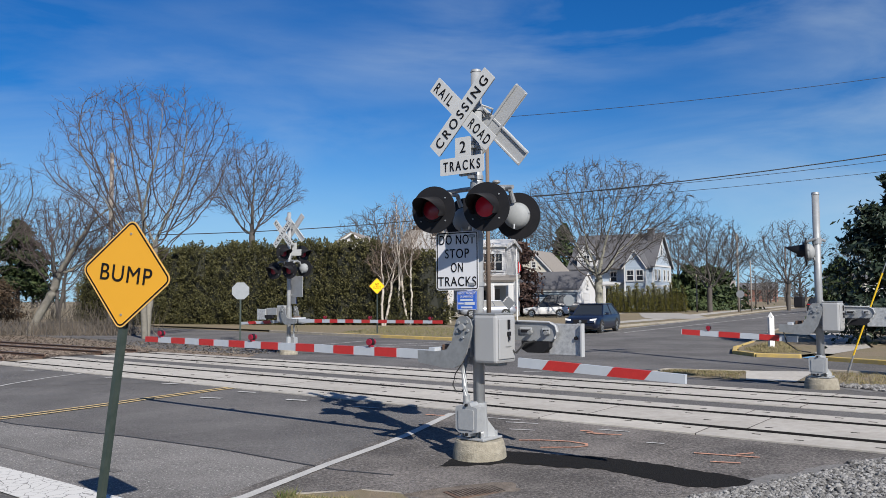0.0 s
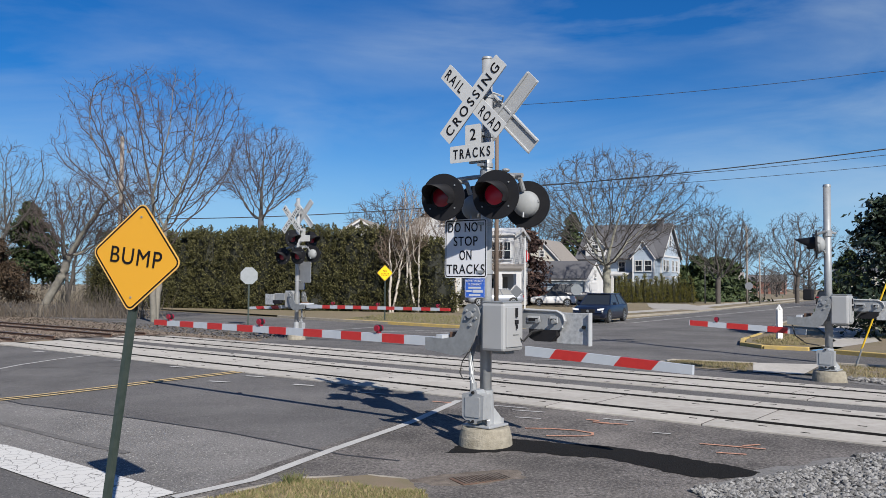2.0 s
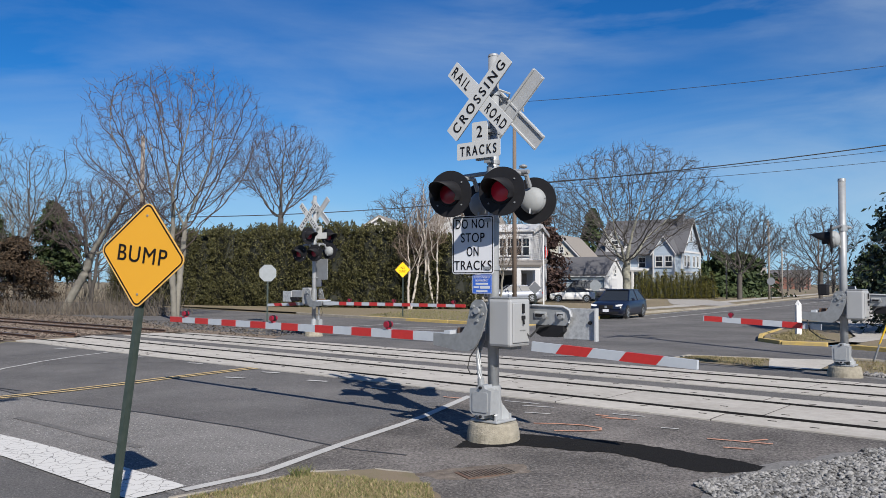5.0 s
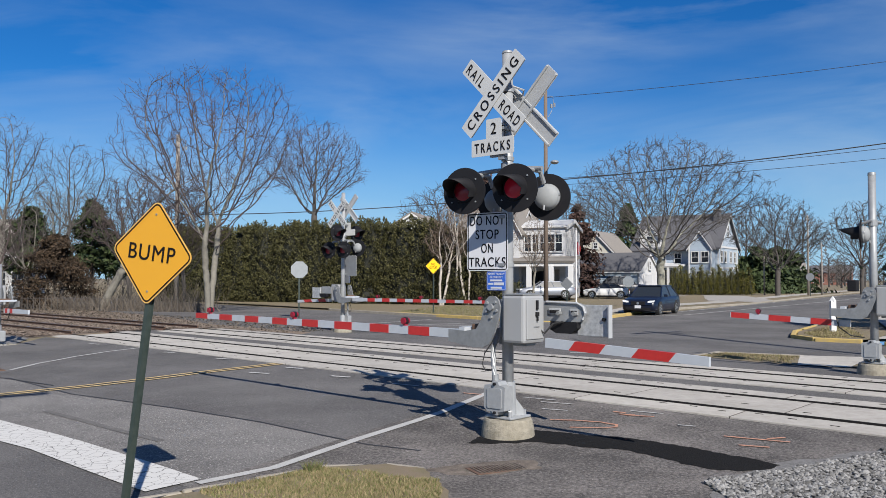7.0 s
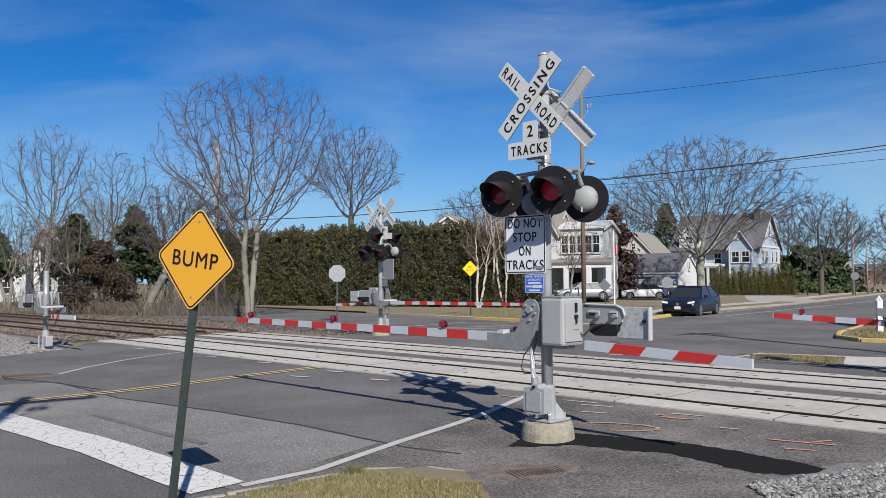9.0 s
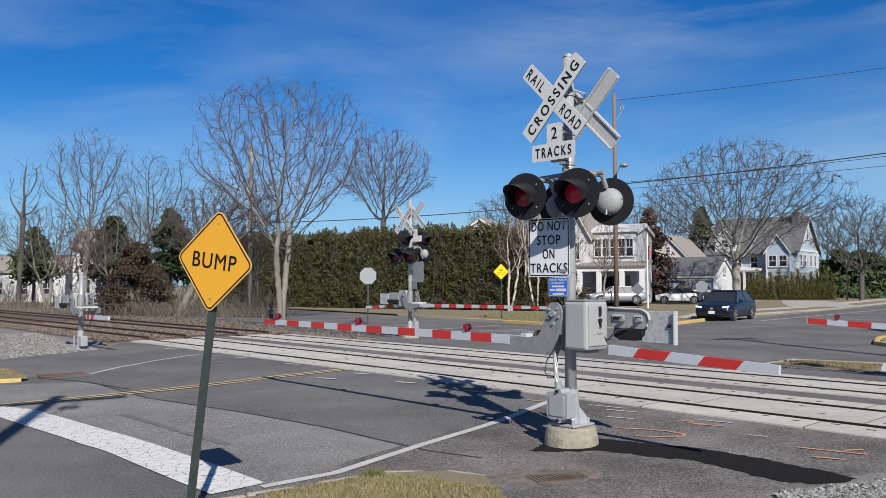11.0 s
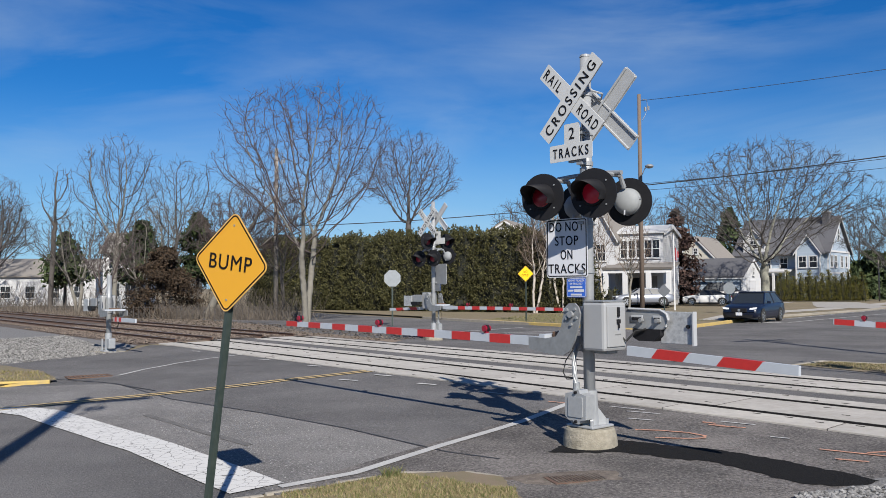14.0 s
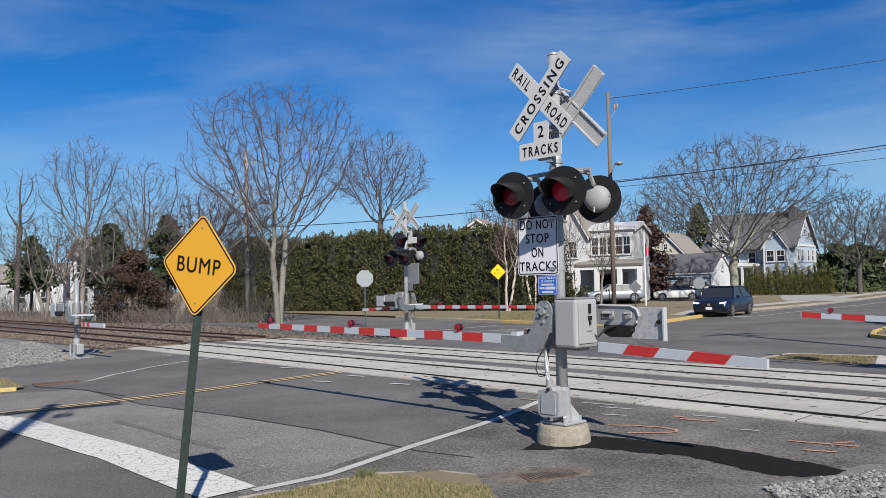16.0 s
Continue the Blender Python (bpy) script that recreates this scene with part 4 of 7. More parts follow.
def foundation(root, h0=0.0):
    bm = bmesh.new()
    prof = [(0.325, -0.25), (0.325, 0.0), (0.318, 0.1), (0.295, 0.2), (0.28, 0.225)]
    k = 36
    rows = [[bm.verts.new((r * math.cos(2 * math.pi * i / k) * (1 + 0.012 * noise.noise(Vector((i * 0.7, z * 5, 1)))), r * math.sin(2 * math.pi * i / k), z + 0.006 * noise.noise(Vector((i * 0.5, r, 3))))) for i in range(k)] for r, z in prof]
    for a, b in zip(rows, rows[1:]):
        for i in range(k):
            bm.faces.new((a[i], a[(i + 1) % k], b[(i + 1) % k], b[i]))
    bm.faces.new(rows[-1])
    part("foundation", bm, "concrete_base", root, "round tan concrete foundation")
    bm = bmesh.new()
    box(bm, (0, 0, 0.245), (0.40, 0.40, 0.03), bevel=0.01)
    for a in (45, 135, 225, 315):
        c, s = math.cos(radians(a)), math.sin(radians(a))
        prism(bm, [(0.06, 0.26), (0.21, 0.26), (0.19, 0.33), (0.10, 0.45), (0.07, 0.62), (0.06, 0.62)], "y", -0.018, 0.018, Matrix.Rotation(radians(a), 4, "Z"))
        cyl(bm, (0.2 * c, 0.2 * s, 0.24), (0.2 * c, 0.2 * s, 0.32), 0.022, seg=8)
    cyl(bm, (0, 0, 0.25), (0, 0, 0.66), 0.105, 0.09, seg=20)
    part("pole_foot", bm, "silver_paint", root, "silver painted cast pole foot with bolts")
    # junction box
    sh = [(-0.17, 0.36), (-0.12, 0.32), (-0.05, 0.32), (-0.03, 0.28), (0.03, 0.28), (0.05, 0.32), (0.14, 0.34), (0.15, 0.62), (0.06, 0.64), (0.04, 0.68), (-0.04, 0.68), (-0.06, 0.64), (-0.16, 0.63), (-0.17, 0.6)]
    bm = prism(bmesh.new(), sh, "y", -0.25, -0.09)
    bmesh.ops.recalc_face_normals(bm, faces=bm.faces)
    jb = part("junction_box", bm, "silver_paint", root, "silver painted junction box on the pole foot")
    bm = plate(0.22, 0.24, 0.012, 0.02)
    lid = part("lid", bm, "silver_paint", jb); lid.matrix_local = local(-0.01, -0.255, 0.48)
    bm = bmesh.new()
    for z in (0.31, 0.65):
        cyl(bm, (0, -0.25, z), (0, -0.275, z), 0.018, seg=8)
    each("bolt", bm, "black_metal", jb)

def crossing_mast(m, height, arm, side_lights=False, label="", lit=1):
    root = thing("crossing_signal", m, label, "crossing signal", "crossing signals")
    foundation(root)
    bm = bmesh.new(); cyl(bm, (0, 0, 0.25), (0, 0, height), 0.07, 0.066, seg=24)
    smooth(part("pole", bm, "silver_paint", root, "silver painted round steel pole"))
    bm = bmesh.new(); cyl(bm, (0, 0, height - 0.01), (0, 0, height + 0.02), 0.072, 0.06, seg=24)
    part("pole_cap", bm, "galv", root)
    bm = bmesh.new()
    for z in (height - 0.47, height - 0.95, 3.38, 2.66, 2.08):
        cyl(bm, (0, 0, z - 0.025), (0, 0, z + 0.025), 0.079, seg=20); box(bm, (0, -0.1, z), (0.09, 0.07, 0.035))
    each("clamp", bm, "galv", root)
    # boards
    crossbuck(root, local(-0.1, -0.16, height - 0.53))
    crossbuck(root, local(0.14, 0.16, height - 0.70, 0, 0, 180))
    bm = bmesh.new(); box(bm, (-0.03, 0, height - 0.52), (0.05, 0.32, 0.04)); tube(bm, [(0.05, 0.05, height - 0.42), (0.16, 0.12, height - 0.47), (0.1, 0.16, height - 0.55)], 0.015, 6)
    each("bracket", bm, "galv", root)
    t1 = plate(0.67, 0.21, 0.006, 0.02)
    b = part("track_sign", t1, "sign_grey", root, "white sign reading 2 TRACKS"); b.matrix_local = local(-0.12, -0.15, 3.53, 0, 0, 0)
    up = plate(0.24, 0.26, 0.006, 0.02); u = part("upper_plate", up, "sign_grey", b); u.matrix_local = local(0.02, 0.002, 0.215)
    lettering("2", 0.085, 0.14, u, Matrix.Translation((0, -0.006, 0.01)), bold=0.004)
    lettering("TRACKS", 0.56, 0.12, b, Matrix.Translation((0, -0.006, 0)), bold=0.006, gap=1.42)
    bm = bmesh.new(); box(bm, (-0.06, -0.1, 3.42), (0.24, 0.05, 0.03)); box(bm, (-0.05, -0.1, 3.8), (0.12, 0.1, 0.03))
    each("bracket", bm, "galv", root)
    # lights on a cross arm
    z = 2.97
    bm = bmesh.new()
    tube(bm, [(-0.46, 0.0, z + 0.27), (-0.2, 0, z + 0.28), (0.2, 0, z + 0.28), (0.52, 0.0, z + 0.25)], 0.028, 10)
    for x in (-0.40, 0.40):
        tube(bm, [(x, -0.2, z + 0.1), (x, -0.12, z + 0.24), (x, 0.12, z + 0.24), (x, 0.2, z + 0.1)], 0.03, 8)
    cyl(bm, (0, 0, z + 0.2), (0, 0, z + 0.36), 0.085, seg=18)
    part("cross_arm", bm, "galv", root, "galvanised pipe cross arm")
    for x, k in ((-0.42, 0), (0.37, 1)):
        flasher(root, local(x, -0.33, z + (0.02 if x < 0 else 0), 0, 0, 13), lit == k)
        flasher(root, local(x, 0.33, z - 0.06, 0, 0, 195), False)
    if side_lights:
        for y in (-0.45, 0.42):
            flasher(root, local(-0.18, y, 3.5, 0, 0, -90), False)
        part("cross_arm", tube(bmesh.new(), [(0, -0.5, 3.62), (0, 0.5, 3.62)], 0.028, 8), "galv", root)
    # regulatory sign
    b = part("stop_sign_board", plate(0.60, 0.715, 0.006, 0.035), "sign_white", root, "white sign reading DO NOT STOP ON TRACKS"); b.matrix_local = local(-0.21, -0.14, 2.365, 0, 0, 6)
    part("border", ring(0.58, 0.695, 0.03, 0.013, -0.0045), "sign_black", b)
    bk = part("back_face", plate(0.595, 0.71, 0.003, 0.035), "sign_back", b); bk.matrix_local = local(0, 0.006, 0)
    for words, w, dz in (("DO NOT", 0.50, 0.26), ("STOP", 0.34, 0.09), ("ON", 0.17, -0.08), ("TRACKS", 0.54, -0.25)):
        lettering(words, w, 0.115, b, Matrix.Translation((0, -0.006, dz)), bold=0.004)
    b = part("emergency_sign", plate(0.30, 0.235, 0.004, 0.02), "sign_blue", root, "small blue emergency notice sign"); b.matrix_local = local(-0.08, -0.125, 1.885)
    part("border", ring(0.29, 0.225, 0.016, 0.006, -0.004), "sign_white", b)
    bk = part("back_face", plate(0.298, 0.233, 0.003, 0.02), "sign_back", b); bk.matrix_local = local(0, 0.005, 0)
    lettering("REPORT PROBLEM", 0.25, 0.026, b, Matrix.Translation((0, -0.004, 0.083)), "sign_white", 0.001)
    lettering("OR EMERGENCY", 0.20, 0.026, b, Matrix.Translation((0, -0.004, 0.044)), "sign_white", 0.001)
    bm = bmesh.new(); box(bm, (0, -0.004, 0.004), (0.19, 0.002, 0.022)); box(bm, (0.045, -0.004, -0.038), (0.15, 0.002, 0.034)); box(bm, (-0.085, -0.004, -0.038), (0.08, 0.002, 0.022)); box(bm, (0, -0.004, -0.085), (0.17, 0.002, 0.022))
    each("text_bar", bm, "sign_white", b)
    mechanism(root)
    # conduit and loop of cable
    bm = bmesh.new(); tube(bm, [(-0.08, -0.14, 0.66), (-0.08, -0.15, 0.72), (-0.11, -0.14, 0.85), (-0.17, -0.08, 1.05), (-0.16, 0, 1.2)], 0.03, 10); cyl(bm, (-0.08, -0.14, 0.64), (-0.08, -0.145, 0.75), 0.042, seg=12)
    part("conduit", bm, "galv", root, "bent grey cable conduit")
    bm = bmesh.new(); tube(bm, [(-0.15, -0.1, 1.15), (-0.25, -0.14, 1.0), (-0.29, -0.14, 0.86), (-0.24, -0.14, 0.78), (-0.16, -0.13, 0.79), (-0.10, -0.1, 0.9)], 0.008, 6)
    part("cable_loop", bm, "cable", root)
    seg = (arm - 1.29) / 15
    gate_arm(root, local(-0.5, -0.02, 1.205, 0, -0.3, 180), arm - 0.5, 0.118, 0.088, [(1.29 - 0.5 + 2 * i * seg, 1.29 - 0.5 + (2 * i + 1) * seg) for i in range(8)], [arm - 0.95, arm - 3.4, 1.27])
    gate_arm(root, local(0.61, -0.05, 1.165, 0, 2.4, 0), 2.0, 0.108, 0.094, [(0.37, 0.77), (1.17, 1.60)], [], "sidewalk_arm")
    return root

sig = crossing_mast(Matrix.Translation((0.43, 9.1, 0.01)) @ ROT, 4.70, 7.16, label="tall railroad crossing signal with lowered gate by the apron")
fx, fy = -5.4, 27.2
sig = crossing_mast(Matrix.Translation((fx, fy, gh(fx, fy) - 0.05)) @ ROT @ Matrix.Rotation(math.pi, 4, "Z"), 4.9, 6.7, True, "far railroad crossing signal with side lights and lowered gate", lit=2)

def sidewalk_signal(m, height, arm_len, arm_z, arm_tilt, label, light=True):
    """A lower mast with a short gate across the walk."""
    root = thing("sidewalk_signal", m, label, "crossing signal", "sidewalk signals")
    if light:
        foundation(root)
    else:
        part("pad", box(bmesh.new(), (0.05, 0, 0.0), (1.0, 0.75, 0.12), bevel=0.03), "concrete_base", root, "flat worn concrete pad")
        bm = bmesh.new(); box(bm, (0, 0, 0.075), (0.36, 0.36, 0.03), bevel=0.008); cyl(bm, (0, 0, 0.08), (0, 0, 0.6), 0.105, 0.095, seg=20)
        part("pole_foot", bm, "silver_paint", root, "silver painted pole foot")
        part("junction_box", box(bmesh.new(), (-0.22, 0, 0.30), (0.22, 0.2, 0.30), bevel=0.02), "silver_paint", root, "grey junction box on the pole foot")
        part("stake", cyl(bmesh.new(), (0.24, 0.1, 0.05), (0.24, 0.1, 0.42), 0.03, seg=8), "galv", root)
    bm = bmesh.new(); cyl(bm, (0, 0, 0.25), (0, 0, height), 0.075, 0.07, seg=22)
    smooth(part("pole", bm, "galv", root, "bare galvanised steel pole"))
    part("pole_cap", cyl(bmesh.new(), (0, 0, height - 0.03), (0, 0, height + 0.02), 0.078, 0.07, seg=22), "galv", root)
    mechanism(root)
    gate_arm(root, local(-0.42, -0.02, arm_z, 0, arm_tilt, 180), arm_len, 0.12, 0.11, [(0.35, 0.75), (1.15, 1.6), (arm_len - 0.42, arm_len - 0.02)] if arm_len > 2 else [(0.1, 0.28), (0.45, 0.65)], [arm_len - 0.6] if arm_len > 2 else [])
    if light:
        flasher(root, local(-0.18, -0.1, 2.72, 0, 0, -78), False)
        bm = bmesh.new(); tube(bm, [(-0.25, -0.1, 2.9), (0.0, -0.1, 2.98), (0.1, 0.2, 2.95)], 0.028, 8); cyl(bm, (0, 0, 2.88), (0, 0, 3.0), 0.09, seg=16)
        part("cross_arm", bm, "galv", root)
    bm = bmesh.new(); box(bm, (-0.34, -0.1, 1.72), (0.18, 0.16, 0.22), bevel=0.02)
    part("bell", bm, "black_metal", root) if light else bm.free()
    bm = bmesh.new(); tube(bm, [(-0.7, -0.05, 1.2), (-0.62, -0.08, 0.9), (-0.4, -0.1, 0.75), (-0.15, -0.1, 0.72)], 0.012, 6)
    part("cable_loop", bm, "cable", root)
    return root

sidewalk_signal(Matrix.Translation((7.45, 15.55, gh(7.45, 15.55))) @ ROT, 3.9, 2.43, 0.97, -2.5, "galvanised sidewalk crossing signal with short lowered gate")
sidewalk_signal(Matrix.Translation((-14.0, 21.1, gh(-14, 21.1) - 0.03)) @ ROT @ Matrix.Rotation(math.pi, 4, "Z"), 2.3, 1.75, 1.02, 0, "short galvanised sidewalk gate mast beside the tracks", False)

# ---- signs ----
def u_post(bm, h0, h1):
    """A flanged channel post."""
    return prism(bm, [(-0.04, 0.012), (-0.025, 0.012), (-0.018, -0.02), (0.018, -0.02), (0.025, 0.012), (0.04, 0.012), (0.04, 0.018), (0.021, 0.018), (0.014, -0.014), (-0.014, -0.014), (-0.021, 0.018), (-0.04, 0.018)], "z", h0, h1)

def post_sign(m, shape, size, z, face, back, label, words=(), post_mat="post_green", border=True, r=0.03, name="road_sign"):
    root = thing(name, m, label, "road sign")
    part("post", u_post(bmesh.new(), -0.3, z + size * 0.3), post_mat, root)
    if shape == "diamond":
        bm = plate(size, size, 0.004, r * 2); turn = 45
    else:
        turn = 22.5
        bm = prism(bmesh.new(), [(size / 2 * math.cos(radians(45 * i)), size / 2 * math.sin(radians(45 * i))) for i in range(8)], "y", -0.002, 0.002)
    b = part("board", bm, face, root); b.matrix_local = local(0, -0.03, z, 0, turn, 0)
    if back:
        bm = plate(size * 0.995, size * 0.995, 0.002, r * 2) if shape == "diamond" else prism(bmesh.new(), [(size * 0.497 * math.cos(radians(45 * i)), size * 0.497 * math.sin(radians(45 * i))) for i in range(8)], "y", -0.001, 0.001)
        k = part("back_face", bm, back, b); k.matrix_local = local(0, 0.004, 0)
    if border and shape == "diamond":
        part("border", ring(size - 0.022, size - 0.022, r * 2 - 0.010, 0.013, -0.0035), "sign_black", b)
        part("rim", ring(size, size, r * 2, 0.007, -0.003), "sign_edge", b)
        bm = bmesh.new()
        for q in (-0.36, 0.36):
            cyl(bm, (q * size, -0.002, -q * size), (q * size, -0.008, -q * size), 0.009, seg=8)
        each("bolt", bm, "galv_dull", b)
    for txt, w, h, dz in words:
        lettering(txt, w, h, b, Matrix.Rotation(radians(-turn), 4, "Y") @ Matrix.Translation((0, -0.005, dz)))
    return root

bx, by = -2.63, 5.40
post_sign(Matrix.Translation((bx, by, gh(bx, by))) @ Matrix.Rotation(radians(TDEG + 18.5), 4, "Z") @ Matrix.Rotation(radians(7.2), 4, "Y") @ Matrix.Rotation(radians(-1), 4, "X"), "diamond", 0.605, 2.235, "sign_yellow", "sign_back", "yellow diamond BUMP warning sign on a leaning green post", (("BUMP", 0.48, 0.125, 0.0),))
post_sign(Matrix.Translation((-3.72, 42.6, 0)) @ Matrix.Rotation(radians(-8), 4, "Z"), "diamond", 0.62, 2.6, "sign_yellow_bright", "sign_back", "bright yellow diamond NO OUTLET sign by the side street", (("NO", 0.2, 0.13, 0.1), ("OUTLET", 0.42, 0.13, -0.08)), "post_green")
post_sign(Matrix.Translation((-9.75, 37.8, 0)) @ Matrix.Rotation(radians(20), 4, "Z"), "octagon", 0.86, 2.35, "sign_dull", None, "bare metal back of an octagonal stop sign", post_mat="post_green")
post_sign(Matrix.Translation((8.25, 55, 0)) @ Matrix.Rotation(radians(-20), 4, "Z"), "octagon", 0.8, 1.75, "sign_dull", None, "bare metal back of an octagonal sign on the lawn", post_mat="post_green")
post_sign(Matrix.Translation((3.95, 52, 0)) @ Matrix.Rotation(radians(-20), 4, "Z"), "diamond", 0.6, 1.6, "sign_back", None, "dull grey back of a diamond sign on the lawn", post_mat="post_green", border=False)
post_sign(Matrix.Translation((33, 92, 0)) @ Matrix.Rotation(radians(-20), 4, "Z"), "octagon", 0.9, 2.2, "sign_back", None, "bare metal back of a far octagonal sign", post_mat="post_green")

# ---- vegetation ----
defmat("bark", (0.085, 0.075, 0.068), 0.9, var=0.7, scale=6, color2=(0.042, 0.037, 0.033), bump=0.6, bscale=25)
defmat("bark_pale", (0.19, 0.178, 0.152), 0.9, var=0.7, scale=5, color2=(0.12, 0.11, 0.088), bump=0.6, bscale=25)
defmat("bark_red", (0.085, 0.064, 0.060), 0.9, var=0.6, scale=6, color2=(0.045, 0.035, 0.034))
defmat("bark_moss", (0.25, 0.245, 0.20), 0.9, var=0.8, scale=4, color2=(0.11, 0.105, 0.085), bump=0.6, bscale=25)
defmat("bark_tan", (0.17, 0.125, 0.095), 0.9, var=0.6, scale=6, color2=(0.09, 0.065, 0.05))
defmat("bark_birch", (0.44, 0.40, 0.35), 0.8, var=0.7, scale=7, color2=(0.25, 0.22, 0.19))
M["leaf_hedge"] = mat_island("leaf_hedge", (0.020, 0.022, 0.008), (0.105, 0.098, 0.036))
# near-black colour of the added shrub cores, in place of inner shade
M["shade_core"] = mat_island("shade_core", (0.006, 0.007, 0.004), (0.010, 0.011, 0.006))
M["leaf_pine"] = mat_island("leaf_pine", (0.02, 0.035, 0.013), (0.055, 0.075, 0.025))
M["leaf_cedar"] = mat_island("leaf_cedar", (0.018, 0.014, 0.009), (0.075, 0.048, 0.028))
M["leaf_spruce"] = mat_island("leaf_spruce", (0.045, 0.026, 0.022), (0.09, 0.055, 0.045))
M["leaf_arb"] = mat_island("leaf_arb", (0.045, 0.05, 0.010), (0.16, 0.14, 0.03))
M["leaf_holly"] = mat_island("leaf_holly", (0.01, 0.018, 0.012), (0.035, 0.05, 0.03), 0.4)
M["brush"] = mat_island("brush", (0.06, 0.05, 0.04), (0.15, 0.125, 0.1))

class Sticks:
    """Collects tapered tubes into one vertex and face list."""
    def __init__(self):
        self.v, self.f = [], []
    def add(self, pts, rr, seg):
        rows = []
        for i, p in enumerate(pts):
            d = (pts[min(i + 1, len(pts) - 1)] - pts[max(i - 1, 0)])
            side = d.cross(Vector((0.31, 0.17, 0.93)) if abs(d.x) + abs(d.y) > 0.2 * abs(d.z) else Vector((1, 0, 0)))
            side.normalize(); up = side.cross(d); up.normalize()
            k = len(self.v)
            for j in range(seg):
                a = 2 * math.pi * j / seg
                self.v.append(tuple(p + (side * math.cos(a) + up * math.sin(a)) * rr[i]))
            rows.append(k)
        for a, b in zip(rows, rows[1:]):
            for j in range(seg):
                self.f.append((a + j, a + (j + 1) % seg, b + (j + 1) % seg, b + j))
    def mesh(self, name, material, parent):
        me = bpy.data.meshes.new(name); me.from_pydata(self.v, [], self.f); me.materials.append(M[material])
        for p in me.polygons: p.use_smooth = True
        ob = new(name, me); ob.parent = parent
        return ob

def bare_tree(x, y, height, seed, label, bark="bark", twig="bark_red", trunk_r=0.2, fork=0.2, radius=4.0, low=0.25, wide=0.45, stems=1, lean=(0, 0), rmin=0.012, detail=1.0, twigs=1.0, z=None, name="bare_tree"):
    """A leafless tree whose limbs grow towards points scattered in the crown.
    fork: height of the clear trunk, low: underside of the crown, wide: level of its greatest width, all as shares of the height."""
    rs = np.random.RandomState(seed)
    root = thing(name, Matrix.Translation((x, y, (gh(x, y) if z is None else z))), label, "tree")
    count = int(1500 * detail)
    tt = rs.rand(count * 4); az = rs.rand(count * 4) * 2 * math.pi; q = rs.rand(count * 4) ** 0.42
    prof = np.where(tt < wide, 0.35 + 0.65 * np.sin(np.pi / 2 * tt / wide), np.sqrt(np.maximum(0, 1 - ((tt - wide) / (1 - wide)) ** 2)))
    keep = rs.rand(count * 4) < prof ** 1.6
    tt, az, q, prof = tt[keep][:count], az[keep][:count], q[keep][:count], prof[keep][:count]
    lumps = 1 + 0.16 * np.sin(az * 3 + seed) * np.sin(tt * 7 + seed) + 0.10 * np.sin(az * 7 + 2 * seed + tt * 9)
    zz = height * (low + (1 - low) * tt)
    # the underside of the crown rises outwards
    zz += height * (1 - low) * 0.30 * q ** 2 * np.clip(1 - tt / 0.5, 0, 1)
    pts = np.stack([np.cos(az) * radius * prof * q * lumps + lean[0] * zz, np.sin(az) * radius * prof * q * lumps + lean[1] * zz, zz], 1)
    step = height / 50 / detail ** 0.33
    pos, par = [], []
    for k in range(stems):
        a0 = 2 * math.pi * k / stems + seed
        off = np.array([math.cos(a0), math.sin(a0), 0.0]) * (trunk_r * 0.8 if stems > 1 else 0)
        out = off / max(trunk_r, 0.01) * (0.16 if stems > 1 else 0)
        n0 = max(2, int(height * fork / step))
        p0, last = np.array([0, 0, -0.1]) + off, -1
        for i in range(n0 + 1):
            pos.append(p0 + (np.array([lean[0], lean[1], 1.0]) + out) * step * i + np.append(rs.normal(0, 0.012, 2) * step * i * 0.5, 0)); par.append(last); last = len(pos) - 1
    P = np.array(pos)
    best = np.full(len(pts), 1e9); who = np.zeros(len(pts), int)
    def update(start):
        d = np.linalg.norm(pts[:, None, :] - P[None, start:, :], axis=2)
        j = d.argmin(1); dm = d[np.arange(len(pts)), j]
        m = dm < best
        best[m] = dm[m]; who[m] = j[m] + start
    update(0)
    alive = np.ones(len(pts), bool)
    for it in range(120):
        if not alive.any(): break
        ids = np.nonzero(alive)[0]
        dirs = (pts[ids] - P[who[ids]]) / best[ids][:, None]
        acc = {}
        for i, d in zip(who[ids], dirs):
            acc[i] = acc[i] + d if i in acc else d.copy()
        start = len(P); fresh = []
        for i, d in acc.items():
            back = P[i] - P[par[i]] if par[i] >= 0 else np.array([0, 0, step])
            d = d / (np.linalg.norm(d) + 1e-6) + back / (np.linalg.norm(back) + 1e-6) * 0.55 + np.array([0, 0, 0.10]) + rs.normal(0, 0.20, 3)
            d /= np.linalg.norm(d) + 1e-6
            fresh.append(P[i] + d * step); par.append(i)
        P = np.vstack([P, np.array(fresh)])
        update(start)
        alive &= best > step * 1.7
    n = len(P); kids = [[] for _ in range(n)]
    for i in range(n):
        if par[i] >= 0: kids[par[i]].append(i)
    tips = np.zeros(n)
    for i in range(n - 1, -1, -1):
        if not kids[i]: tips[i] = 1
        if par[i] >= 0: tips[par[i]] += tips[i]
    rad = rmin * (1 + 0.10 * np.sqrt(tips - 1)) + trunk_r * 0.78 * (tips / tips.max()) ** 0.72
    rad = np.where(tips < 2.5, rmin, rad)
    trunk, crown = Sticks(), Sticks()
    V = [Vector(p) for p in P]
    heads = [(i, None) for i in range(n) if par[i] < 0]
